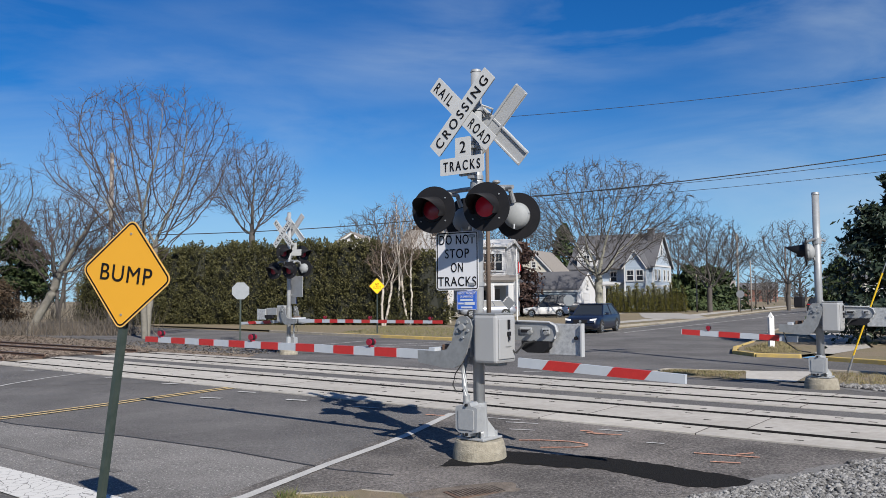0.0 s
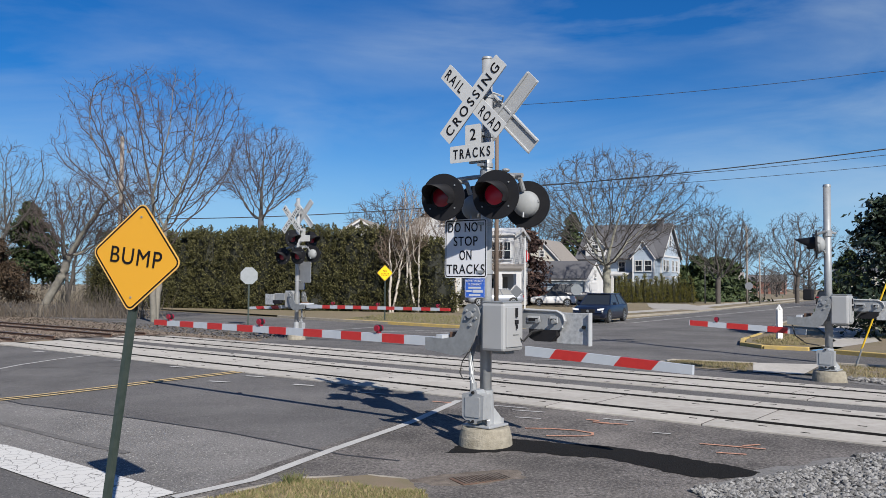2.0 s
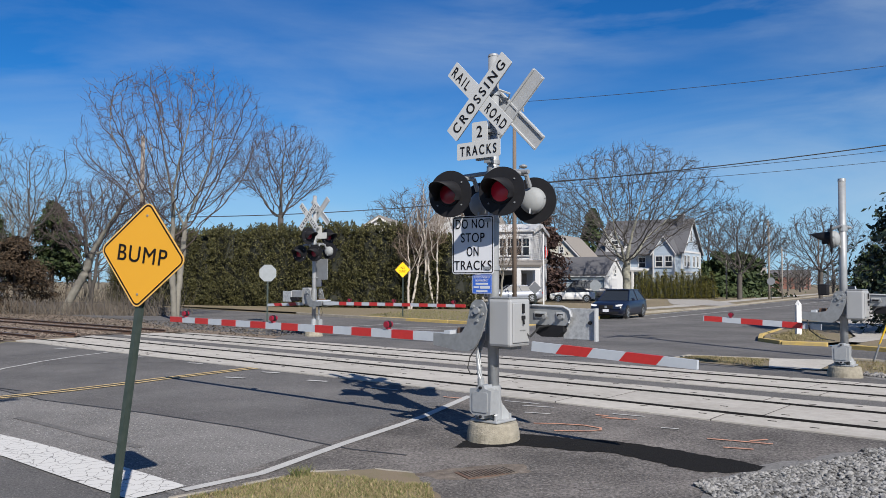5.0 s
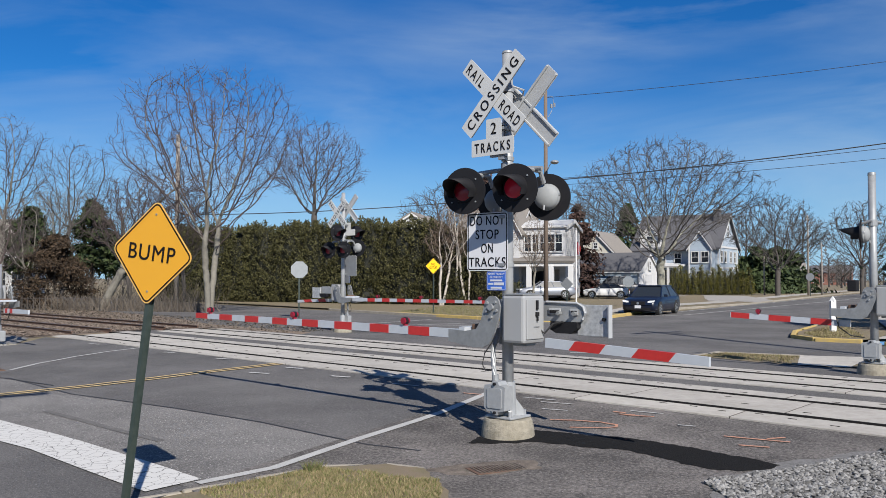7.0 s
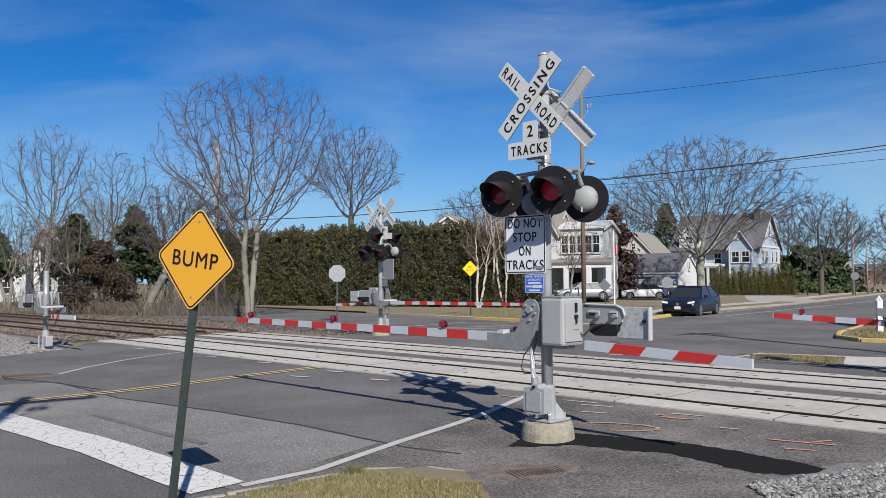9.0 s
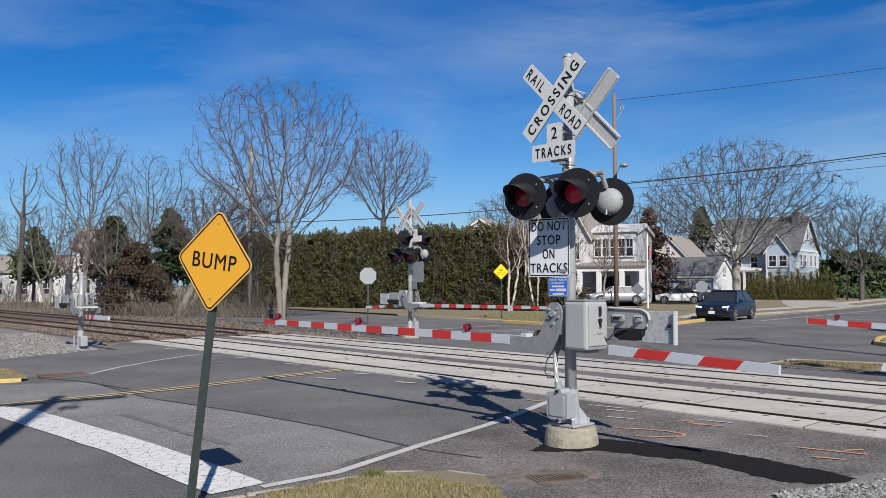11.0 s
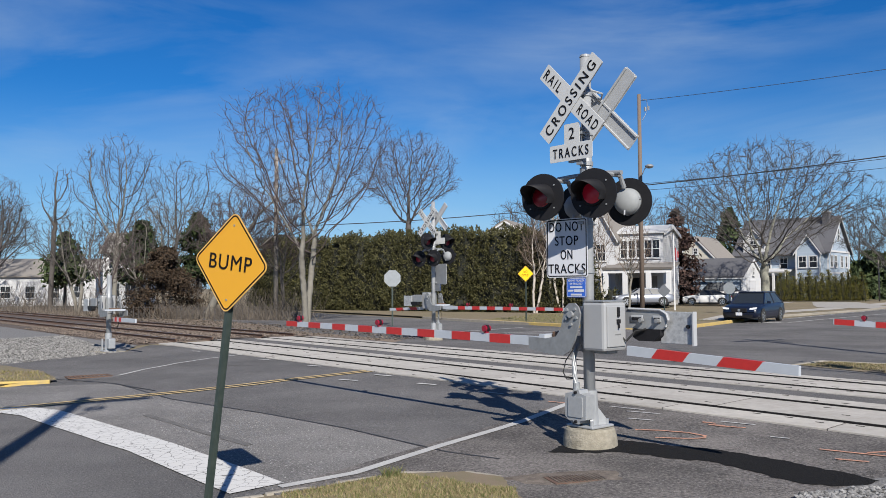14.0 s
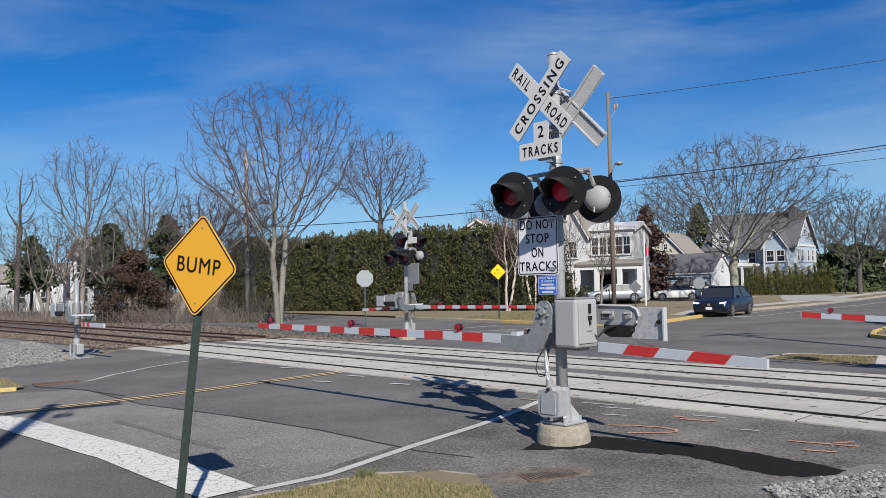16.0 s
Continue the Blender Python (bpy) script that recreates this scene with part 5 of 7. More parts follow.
    while heads:
        i, base = heads.pop()
        chain, rr = ([V[base]], [rad[i]]) if base is not None else ([], [])
        r0 = rad[i]
        while True:
            chain.append(V[i]); rr.append(float(rad[i]))
            ks = sorted(kids[i], key=lambda c: -rad[c])
            if not ks: break
            heads += [(c, i) for c in ks[1:]]
            i = ks[0]
        if len(chain) > 1:
            rr[-1] *= 0.6
            big = r0 > 0.30 * trunk_r
            (trunk if big else crown).add(chain, rr, 9 if r0 > 0.6 * trunk_r else (6 if big else (4 if r0 > 2.2 * rmin else 3)))
    rnd = random.Random(seed)
    for i in range(n):
        if tips[i] > 14 or par[i] < 0: continue
        d = (V[i] - V[par[i]]).normalized()
        for _ in range(2 if rnd.random() < twigs - 0.45 else 1):
            if rnd.random() > twigs: continue
            side = d.cross(Vector((rnd.gauss(0, 1), rnd.gauss(0, 1), rnd.gauss(0, 1)))).normalized()
            L = step * rnd.uniform(1.0, 2.8); o = (d * 0.75 + side * 0.75 + Vector((0, 0, 0.12))).normalized()
            m = V[i] + o * L * 0.5; o2 = (o + d * 0.4 + Vector((rnd.gauss(0, 0.15), rnd.gauss(0, 0.15), 0.22))).normalized()
            crown.add([V[i], m, m + o2 * L * 0.5], [rmin * 0.75, rmin * 0.62, rmin * 0.4], 3)
    trunk.mesh("trunk", bark, root); crown.mesh("crown", twig, root)
    return root

def leaf_cloud(fn, count, size, seed, flat=0.5):
    """Small four-sided leaves; fn gives a place and an outward direction."""
    rnd = random.Random(seed)
    vs, fs = [], []
    for _ in range(count):
        p, o = fn(rnd)
        o = (o + Vector((rnd.gauss(0, flat), rnd.gauss(0, flat), rnd.gauss(0, flat)))).normalized()
        a = o.cross(Vector((rnd.gauss(0, 1), rnd.gauss(0, 1), rnd.gauss(0, 1)))).normalized(); b = o.cross(a)
        s = size * rnd.uniform(0.5, 1.3)
        k = len(vs)
        for u, v, w in ((-1, 0, 0), (0, -0.45, 0.12), (1.1, 0.1, -0.1), (0.1, 0.5, 0.1)):
            vs.append(tuple(p + a * (u * s) + b * (v * s) + o * (w * s)))
        fs.append((k, k + 1, k + 2, k + 3))
    return vs, fs

def cone_shrub(name, h, r, count, leaf, seed, material, label, category, group="", shape=0.8, core=0.8, spires=0):
    """A dense evergreen shrub: upright fan-like sprays of scale leaves over an added near-black core that stands for
    the shade inside.
    """
    rnd = random.Random(seed)
    root = thing(name, Matrix(), label, category, group)
    tops = [(rnd.uniform(-0.6, 0.6) * r, rnd.uniform(-0.5, 0.5) * r, rnd.uniform(0.25, 0.75)) for _ in range(spires)]
    def rad(t, a):
        return r * (max(0.0, 1 - t) ** shape) * (0.85 + 0.35 * noise.noise(Vector((math.cos(a) * 1.7, math.sin(a) * 1.7, t * h * 0.9 + seed * 7)))) * min(1, 0.75 + t * 3)
    vs, fs = [], []
    def blade(p, o, L, wd):
        a = o.cross(Vector((rnd.gauss(0, 1), rnd.gauss(0, 1), rnd.gauss(0, 1)))).normalized()
        k = len(vs)
        vs.extend(tuple(v) for v in (p - o * L * 0.4, p + a * wd, p + o * L * 0.75, p - a * wd * 0.8))
        fs.append((k, k + 1, k + 2, k + 3))
    for _ in range(count // 11):
        t = 1 - math.sqrt(rnd.random()) * 0.999; t = rnd.random() if rnd.random() < 0.5 else t
        a = rnd.uniform(0, 6.283); q = rad(t, a) * rnd.uniform(0.76, 1.24)
        c = Vector((math.cos(a) * q, math.sin(a) * q, t * h))
        axis = Vector((math.cos(a) * 0.8, math.sin(a) * 0.8, rnd.uniform(0.1, 1.1))).normalized()
        for j in range(11):
            f = j / 10 - 0.4
            s_ = leaf * 1.6
            blade(c + axis * f * s_ * 2 + Vector((rnd.gauss(0, 0.5), rnd.gauss(0, 0.5), rnd.gauss(0, 0.5))) * s_ * (0.75 - f * 0.6), (axis + Vector((rnd.gauss(0, 0.5), rnd.gauss(0, 0.5), rnd.gauss(0, 0.5)))).normalized(), leaf * rnd.uniform(0.6, 1.3), leaf * rnd.uniform(0.2, 0.42))
    for x, y, e in tops:
        for _ in range(70):
            f = rnd.random()
            blade(Vector((x, y, h * 0.93 + e * f)) + Vector((rnd.gauss(0, 1), rnd.gauss(0, 1), 0)) * 0.16 * (1.05 - f), Vector((rnd.gauss(0, 0.45), rnd.gauss(0, 0.45), 1)).normalized(), leaf, leaf * 0.3)
    me = bpy.data.meshes.new("foliage"); me.from_pydata(vs, [], fs); me.materials.append(M[material])
    f = new("foliage", me); f.parent = root
    # added solid core: blocks the view through, its colour imitates inner shade
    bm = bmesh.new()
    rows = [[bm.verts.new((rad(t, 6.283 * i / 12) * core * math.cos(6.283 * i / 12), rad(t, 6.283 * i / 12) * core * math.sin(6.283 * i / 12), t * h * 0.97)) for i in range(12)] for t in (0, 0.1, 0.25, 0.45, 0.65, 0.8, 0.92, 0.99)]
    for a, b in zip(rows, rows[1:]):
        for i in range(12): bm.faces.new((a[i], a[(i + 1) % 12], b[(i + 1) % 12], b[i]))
    part("core", bm, "shade_core", root)
    return root

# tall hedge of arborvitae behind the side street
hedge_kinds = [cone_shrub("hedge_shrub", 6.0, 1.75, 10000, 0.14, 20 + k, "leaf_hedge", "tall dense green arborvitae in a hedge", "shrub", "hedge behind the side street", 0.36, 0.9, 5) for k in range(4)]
HA, HB = Vector((-29.0, 66.5, 0)), Vector((-1.6, 56.6, 0))
rnd = random.Random(5)
used, cnt = set(), 30
for i in range(cnt):
    p = HA.lerp(HB, i / (cnt - 1))
    src = hedge_kinds[i % 4]
    sc = (0.97 + 0.10 * rnd.random() - 0.07 * (i > 24)) * (0.9 if i > 27 else 1.0)
    mm = Matrix.Translation((p.x + rnd.uniform(-0.2, 0.2), p.y + rnd.uniform(-0.3, 0.3), 0)) @ Matrix.Rotation(rnd.uniform(0, 6.28), 4, "Z") @ Matrix.Diagonal((1, 1, sc, 1))
    if i % 4 not in used:
        used.add(i % 4); src.matrix_world = mm
    else:
        o = copy_thing(src, Matrix()); o.matrix_world = mm

# bare street trees
TREES = (
    # x, y, height, seed, bark, twig, girth, fork, radius, low, wide, stems, lean, twig radius, detail, twigs, label
    (-15.2, 40.5, 12.9, 11, "bark_pale", "bark_red", 0.17, 0.13, 4.9, 0.24, 0.62, 2, 0.005, 0.0105, 1.7, 1.0, "tall bare tree with two pale stems by the side street"),
    (-18.6, 76, 17.0, 12, "bark", "bark_red", 0.30, 0.40, 4.9, 0.44, 0.45, 1, 0.02, 0.017, 1.5, 1.2, "round crowned bare tree behind the hedge"),
    (13.3, 71.5, 14.2, 13, "bark_moss", "bark", 0.36, 0.14, 8.2, 0.22, 0.42, 1, 0.03, 0.016, 2.1, 1.2, "broad bare shade tree with mossy grey trunk on the lawn"),
    (30.5, 95, 11.6, 14, "bark", "bark", 0.30, 0.17, 5.2, 0.20, 0.42, 1, 0.0, 0.018, 1.2, 1.2, "broad bare street tree"),
    (45, 108, 12, 15, "bark", "bark", 0.25, 0.2, 5.2, 0.22, 0.45, 1, 0.0, 0.021, 1.0, 1.0, "bare street tree far along the street"),
    (47, 84, 11.5, 16, "bark_pale", "bark_pale", 0.26, 0.2, 5.6, 0.24, 0.45, 1, 0.0, 0.018, 1.0, 1.0, "bare street tree by the far sidewalk"),
    (68, 125, 12, 17, "bark", "bark", 0.28, 0.2, 5.0, 0.22, 0.45, 1, 0.0, 0.026, 0.9, 1.0, "bare tree far along the street"),
    (40, 62, 10.5, 18, "bark_pale", "bark", 0.2, 0.2, 4.6, 0.24, 0.5, 1, 0.0, 0.014, 1.0, 1.0, "bare street tree by the far sidewalk"),
    (-24.6, 47.2, 9.0, 19, "bark_pale", "bark_red", 0.26, 0.30, 3.6, 0.32, 0.5, 1, 0.55, 0.012, 1.0, 1.0, "leaning bare tree with a thick mossy trunk"),
    (-36.2, 55, 13.6, 20, "bark_pale", "bark", 0.19, 0.30, 3.3, 0.34, 0.6, 1, 0.02, 0.014, 1.0, 0.8, "tall thin bare tree behind the tracks"),
    (-31.6, 55, 11.6, 45, "bark", "bark", 0.14, 0.30, 3.0, 0.38, 0.6, 1, 0.10, 0.013, 0.8, 0.7, "bare tree with spreading limbs behind the tracks"),
    (-27.5, 57, 9.5, 21, "bark", "bark_red", 0.13, 0.15, 3.4, 0.2, 0.5, 2, 0.0, 0.013, 1.0, 1.0, "bare tree in the thicket"),
    (-40, 56, 8.2, 22, "bark_pale", "bark", 0.13, 0.15, 3.6, 0.2, 0.5, 2, 0.0, 0.013, 1.0, 0.9, "bare tree in the thicket"),
    (-45.5, 60, 12.6, 23, "bark", "bark", 0.22, 0.42, 1.5, 0.45, 0.6, 1, 0.05, 0.020, 0.35, 0.3, "tall bare tree with few limbs behind the tracks"),
    (-50, 59, 11.5, 24, "bark", "bark", 0.17, 0.25, 3.0, 0.28, 0.55, 2, 0.0, 0.014, 1.0, 0.9, "bare tree behind the tracks"),
    (-39, 68, 10, 25, "bark", "bark_pale", 0.16, 0.2, 4.0, 0.22, 0.5, 1, 0.0, 0.015, 1.0, 1.0, "bare tree behind the thicket"),
    (-56, 66, 10.5, 26, "bark", "bark", 0.18, 0.25, 3.8, 0.26, 0.5, 1, 0.0, 0.015, 1.0, 1.0, "bare tree behind the tracks"),
    (-20.5, 50, 8.0, 27, "bark", "bark_red", 0.09, 0.2, 2.6, 0.22, 0.5, 2, 0.0, 0.011, 0.8, 0.9, "thin bare tree by the utility pole"),
    (-31, 50, 7.5, 28, "bark_pale", "bark", 0.11, 0.18, 3.0, 0.2, 0.5, 2, 0.1, 0.011, 0.8, 0.9, "thin bare tree beside the cedar"),
    (-62, 72, 11.5, 29, "bark", "bark", 0.2, 0.3, 3.8, 0.3, 0.5, 1, 0.0, 0.017, 1.0, 0.9, "bare tree behind the low white house"),
    (-29.5, 43.5, 6.0, 44, "bark_red", "bark_red", 0.07, 0.2, 2.0, 0.22, 0.5, 2, 0.2, 0.010, 0.6, 0.8, "thin bare sapling by the tracks"),
)
for x, y, h, seed, bk, tw, gr, fk, ra, lo, wi, st, ln, rm, de, ts, lab in TREES:
    bare_tree(x, y, h, seed, lab, bk, tw, gr, fk, ra, lo, wi, st, (ln, 0), rm, de, ts)
for k, (x, y, h) in enumerate(((-3.6, 56.2, 8.6), (-2.6, 55.6, 9.3), (-4.4, 55.4, 7.0), (0.2, 60, 8.6), (2.0, 62, 7.0), (-0.8, 61, 8.2))):
    bare_tree(x, y, h, 30 + k, "slender birch with white bark" if k < 3 else "slender bare tree on the house lawn", "bark_birch" if k != 4 else "bark_pale", "bark_tan", 0.085, 0.25, 1.5, 0.28, 0.4, 2 if k < 3 else 1, (0.08 * (-1) ** k, 0), 0.010, 0.8, 1.1, name="birch_tree" if k < 3 else "bare_tree")
for k, (x, y, h) in enumerate(((-8, 95, 13), (4, 105, 13.5), (12, 118, 15), (38, 135, 14), (52, 150, 14), (24, 128, 12.5), (84, 170, 14), (96, 165, 13))):
    bare_tree(x, y, h, 50 + k, "bare tree behind the houses", "bark", "bark", 0.26, 0.25, 4.8, 0.28, 0.5, 1, (0, 0), 0.024, 0.8, 1.0)
# woods on the horizon
def far_woods(seed):
    rnd = random.Random(seed); st = Sticks()
    for _ in range(330):
        az = rnd.uniform(-62, 48); d = rnd.uniform(190, 330)
        x, y = d * math.sin(radians(az)), d * math.cos(radians(az))
        if abs(W.x * x + W.y * y + 10) < 9: continue
        h = rnd.uniform(7, 13)
        st.add([Vector((x, y, 0)), Vector((x, y, h * 0.6))], [0.28, 0.12], 4)
        for _ in range(46):
            p = Vector((x, y, h * rnd.uniform(0.05, 0.7))); a = rnd.uniform(0, 6.28); L = h * rnd.uniform(0.15, 0.42)
            q = p + Vector((math.cos(a) * L * 0.75, math.sin(a) * L * 0.75, L * rnd.uniform(0.1, 0.8)))
            st.add([p, p.lerp(q, 0.5) + Vector((rnd.gauss(0, 0.2), 0, rnd.gauss(0, 0.3))), q], [0.08, 0.06, 0.04], 3)
    me = bpy.data.meshes.new("far_woods"); me.from_pydata(st.v, [], st.f); me.materials.append(M["bark"])
    tagged(new("far_woods", me), "bare grey brown woods on the horizon", "woods", "", "stuff")
far_woods(77)

# evergreens
def conifer(x, y, h, r, seed, material, label, count=5000, leaf=0.22, start=0.12, name="conifer", droop=-0.15, z=0.0):
    rnd = random.Random(seed)
    root = thing(name, Matrix.Translation((x, y, z)), label, "tree")
    st = Sticks()
    st.add([Vector((0, 0, -0.1)), Vector((0, 0, h * 0.5)), Vector((0, 0, h * 0.97))], [h * 0.022, h * 0.014, 0.02], 8)
    boughs, limbs = [], Sticks()
    for i in range(int(10 + h * 7)):
        t = start + (1 - start) * rnd.random() ** 0.9
        a = rnd.uniform(0, 6.283); L = r * (1 - t) ** 0.75 * rnd.uniform(0.65, 1.15) + 0.15
        base = Vector((0, 0, t * h * 0.96)); tip = base + Vector((math.cos(a) * L, math.sin(a) * L, L * (droop + rnd.uniform(-0.15, 0.25))))
        limbs.add([base, base.lerp(tip, 0.5) + Vector((0, 0, 0.06 * L)), tip], [0.035, 0.025, 0.012], 4)
        boughs.append((base, tip, L))
    st.mesh("trunk", "bark", root)
    tagged(limbs.mesh("boughs", "bark", root), kind="stuff")
    def fn(rn):
        b, t, L = boughs[rn.randrange(len(boughs))]
        f = rn.uniform(0.25, 1.05) ** 0.8
        s = 0.16 * L + 0.08
        return b.lerp(t, f) + Vector((rn.gauss(0, s), rn.gauss(0, s), rn.gauss(0, s * 0.55))), Vector(((t - b).x, (t - b).y, 0.8 * L)).normalized()
    vs, fs = leaf_cloud(fn, count, leaf, seed, 0.7)
    me = bpy.data.meshes.new("crown"); me.from_pydata(vs, [], fs); me.materials.append(M[material])
    c = new("crown", me); c.parent = root
    return root
conifer(-27.7, 47.5, 4.9, 2.8, 61, "leaf_cedar", "dense rusty brown cedar beside the tracks", 20000, 0.09, 0.02, "cedar_tree")
conifer(-32, 60, 8.2, 3.0, 62, "leaf_pine", "green pine in the thicket", 5000, 0.25, 0.3)
conifer(-37.6, 61, 7.8, 3.6, 63, "leaf_pine", "ragged green pine behind the tracks", 5000, 0.25, 0.35)
conifer(-47, 64, 7.2, 3.0, 64, "leaf_pine", "ragged green pine behind the tracks", 4000, 0.25, 0.4)
conifer(7.0, 82, 9.6, 2.6, 65, "leaf_spruce", "reddish brown conifer beside the white house", 6000, 0.28, 0.1)
conifer(17.5, 122, 13.5, 3.6, 66, "leaf_pine", "green conifer behind the blue house", 5000, 0.4, 0.15)
conifer(-2.5, 96, 14.8, 3.2, 67, "leaf_spruce", "brown topped conifer behind the white house", 5000, 0.35, 0.15)
conifer(38, 118, 6.6, 6.5, 68, "leaf_pine", "broad dark green evergreen beyond the arborvitae row", 9000, 0.4, 0.02)
conifer(33, 112, 6.5, 5.5, 69, "leaf_pine", "broad dark green evergreen beyond the arborvitae row", 8000, 0.4, 0.02)
conifer(72, 150, 9, 5, 70, "leaf_pine", "dark green evergreen far along the street", 5000, 0.5, 0.02)
conifer(16.4, 29.5, 6.6, 2.7, 71, "leaf_holly", "dark glossy evergreen beside the side street", 12000, 0.13, 0.05, droop=0.1)
conifer(19.5, 31, 6.8, 3.0, 72, "leaf_holly", "dark glossy evergreen beside the side street", 9000, 0.14, 0.05, droop=0.1)
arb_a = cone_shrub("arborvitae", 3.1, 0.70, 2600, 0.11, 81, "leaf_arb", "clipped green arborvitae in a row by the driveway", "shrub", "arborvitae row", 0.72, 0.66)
first = True
for i in range(13):
    t = i / 12
    p = Vector((19.3, 96.5, 0)).lerp(Vector((27.6, 96.0, 0)), t if i < 4 else 0.36 + 0.64 * (i - 4) / 8)
    mm = Matrix.Translation((p.x, p.y, 0.25)) @ Matrix.Rotation(i * 1.3, 4, "Z") @ Matrix.Diagonal((1, 1, 0.95 + 0.12 * math.sin(i * 2.1), 1))
    if first: arb_a.matrix_world, first = mm, False
    else:
        o = copy_thing(arb_a, Matrix()); o.matrix_world = mm
for k, (x, y, h, r) in enumerate(((8.4, 84, 1.3, 1.6), (11, 84.5, 1.2, 1.8), (0.5, 72, 1.4, 1.2), (3.4, 71.5, 1.3, 1.1))):
    o = cone_shrub("bush", h, r, 900, 0.14, 90 + k, "leaf_hedge", "low green shrub by the house", "shrub", "", 0.3); o.matrix_world = Matrix.Translation((x, y, 0.3))

# brushwood and a wire fence along the tracks
def brushwood(name, a, b, count, h, seed, width=1.2):
    rnd = random.Random(seed); st = Sticks()
    a, b = Vector((*a, 0)), Vector((*b, 0))
    for _ in range(count):
        p = a.lerp(b, rnd.random()) + Vector((rnd.gauss(0, width * 0.5), rnd.gauss(0, width * 0.5), 0)); p.z = gh(p.x, p.y)
        d = Vector((rnd.gauss(0, 0.35), rnd.gauss(0, 0.35), 1)) * h * rnd.uniform(0.4, 1.2)
        st.add([p, p + d * 0.5 + Vector((rnd.gauss(0, 0.08), 0, 0)), p + d], [0.012, 0.01, 0.007], 3)
    me = bpy.data.meshes.new(name); me.from_pydata(st.v, [], st.f); me.materials.append(M["brush"])
    return tagged(new(name, me), "tangled dry brown brushwood beside the tracks", "brush", "", "stuff")
brushwood("brushwood", (-27, 45.5), (-17.5, 44.5), 900, 0.8, 1)
brushwood("brushwood", (-60, 62), (-28, 47), 1500, 0.8, 2, 3)
brushwood("brushwood", (-26, 50), (-18, 47.5), 420, 1.7, 3, 1.5)
brushwood("brushwood", (-70, 78), (-32, 60), 900, 2.4, 4, 5)
def leaf_litter(seed):
    def fn(rn):
        s = rn.uniform(-60, -21.6); n = rn.uniform(16.0, 20.5)
        p = tn(s, n); return Vector((p.x, p.y, gh(p.x, p.y) + 0.03)), Vector((0, 0, 1))
    vs, fs = leaf_cloud(fn, 5000, 0.06, seed, 0.4)
    me = bpy.data.meshes.new("leaf_litter"); me.from_pydata(vs, [], fs); me.materials.append(M["brush"])
    tagged(new("leaf_litter", me), "dry brown fallen leaves on bare earth", "leaves", "", "stuff")
leaf_litter(4)
fence = thing("picket_fence", Matrix(), "low weathered wire and paling fence by the tracks", "fence")
for i in range(30):
    p = Vector((-27.8, 44.3, 0)).lerp(Vector((-17.4, 44.2, 0)), i / 29)
    part("paling", box(bmesh.new(), (p.x, p.y, 0.45), (0.035, 0.02, 0.85 + 0.1 * math.sin(i * 3.7))), "bark", fence)
part("wire", tube(bmesh.new(), [(-27.8, 44.25, 0.75), (-17.4, 44.15, 0.75)], 0.012, 5), "bark", fence)

# ---- houses ----
defmat("siding_white", (0.46, 0.46, 0.465), 0.75, var=0.3, scale=2, color2=(0.38, 0.38, 0.385))
defmat("siding_cream", (0.48, 0.455, 0.39), 0.75, var=0.3, scale=2, color2=(0.40, 0.38, 0.33))
defmat("siding_blue", (0.31, 0.37, 0.44), 0.7, var=0.2, scale=2, color2=(0.26, 0.31, 0.37))
defmat("trim_white", (0.52, 0.52, 0.52), 0.6, var=0.1, scale=3)
defmat("roof_dark", (0.075, 0.075, 0.085), 0.9, var=0.6, scale=8, color2=(0.12, 0.12, 0.125), bump=0.5, bscale=12)
defmat("roof_tan", (0.22, 0.20, 0.18), 0.9, var=0.6, scale=8, color2=(0.14, 0.13, 0.12), bump=0.5, bscale=12)
defmat("pane", (0.018, 0.022, 0.028), 0.12, spec=0.5)
defmat("brick_red", (0.26, 0.12, 0.09), 0.9, var=0.6, scale=12)
defmat("drive", (0.33, 0.31, 0.285), 0.9, var=0.5, scale=3)

def window(root, m, w, h, grid=True, name="window"):
    """A window set into a wall: casing, sill, pane and glazing bar; local -y is outwards."""
    bm = bmesh.new()
    for x in (-w / 2 - 0.05, w / 2 + 0.05): box(bm, (x, -0.03, 0), (0.1, 0.08, h + 0.2))
    for z in (-h / 2 - 0.05, h / 2 + 0.05): box(bm, (0, -0.03, z), (w + 0.2, 0.09, 0.1))
    o = part(name, bm, "trim_white", root); o.matrix_local = m
    part("pane", box(bmesh.new(), (0, 0.0, 0), (w, 0.03, h)), "pane", o)
    if grid:
        bm = bmesh.new(); box(bm, (0, -0.025, 0), (w, 0.03, 0.06)); box(bm, (0, -0.02, h / 4), (0.03, 0.02, h / 2))
        part("glazing_bar", bm, "trim_white", o)
    part("sill", box(bmesh.new(), (0, -0.07, -h / 2 - 0.11), (w + 0.3, 0.12, 0.05)), "trim_white", o)

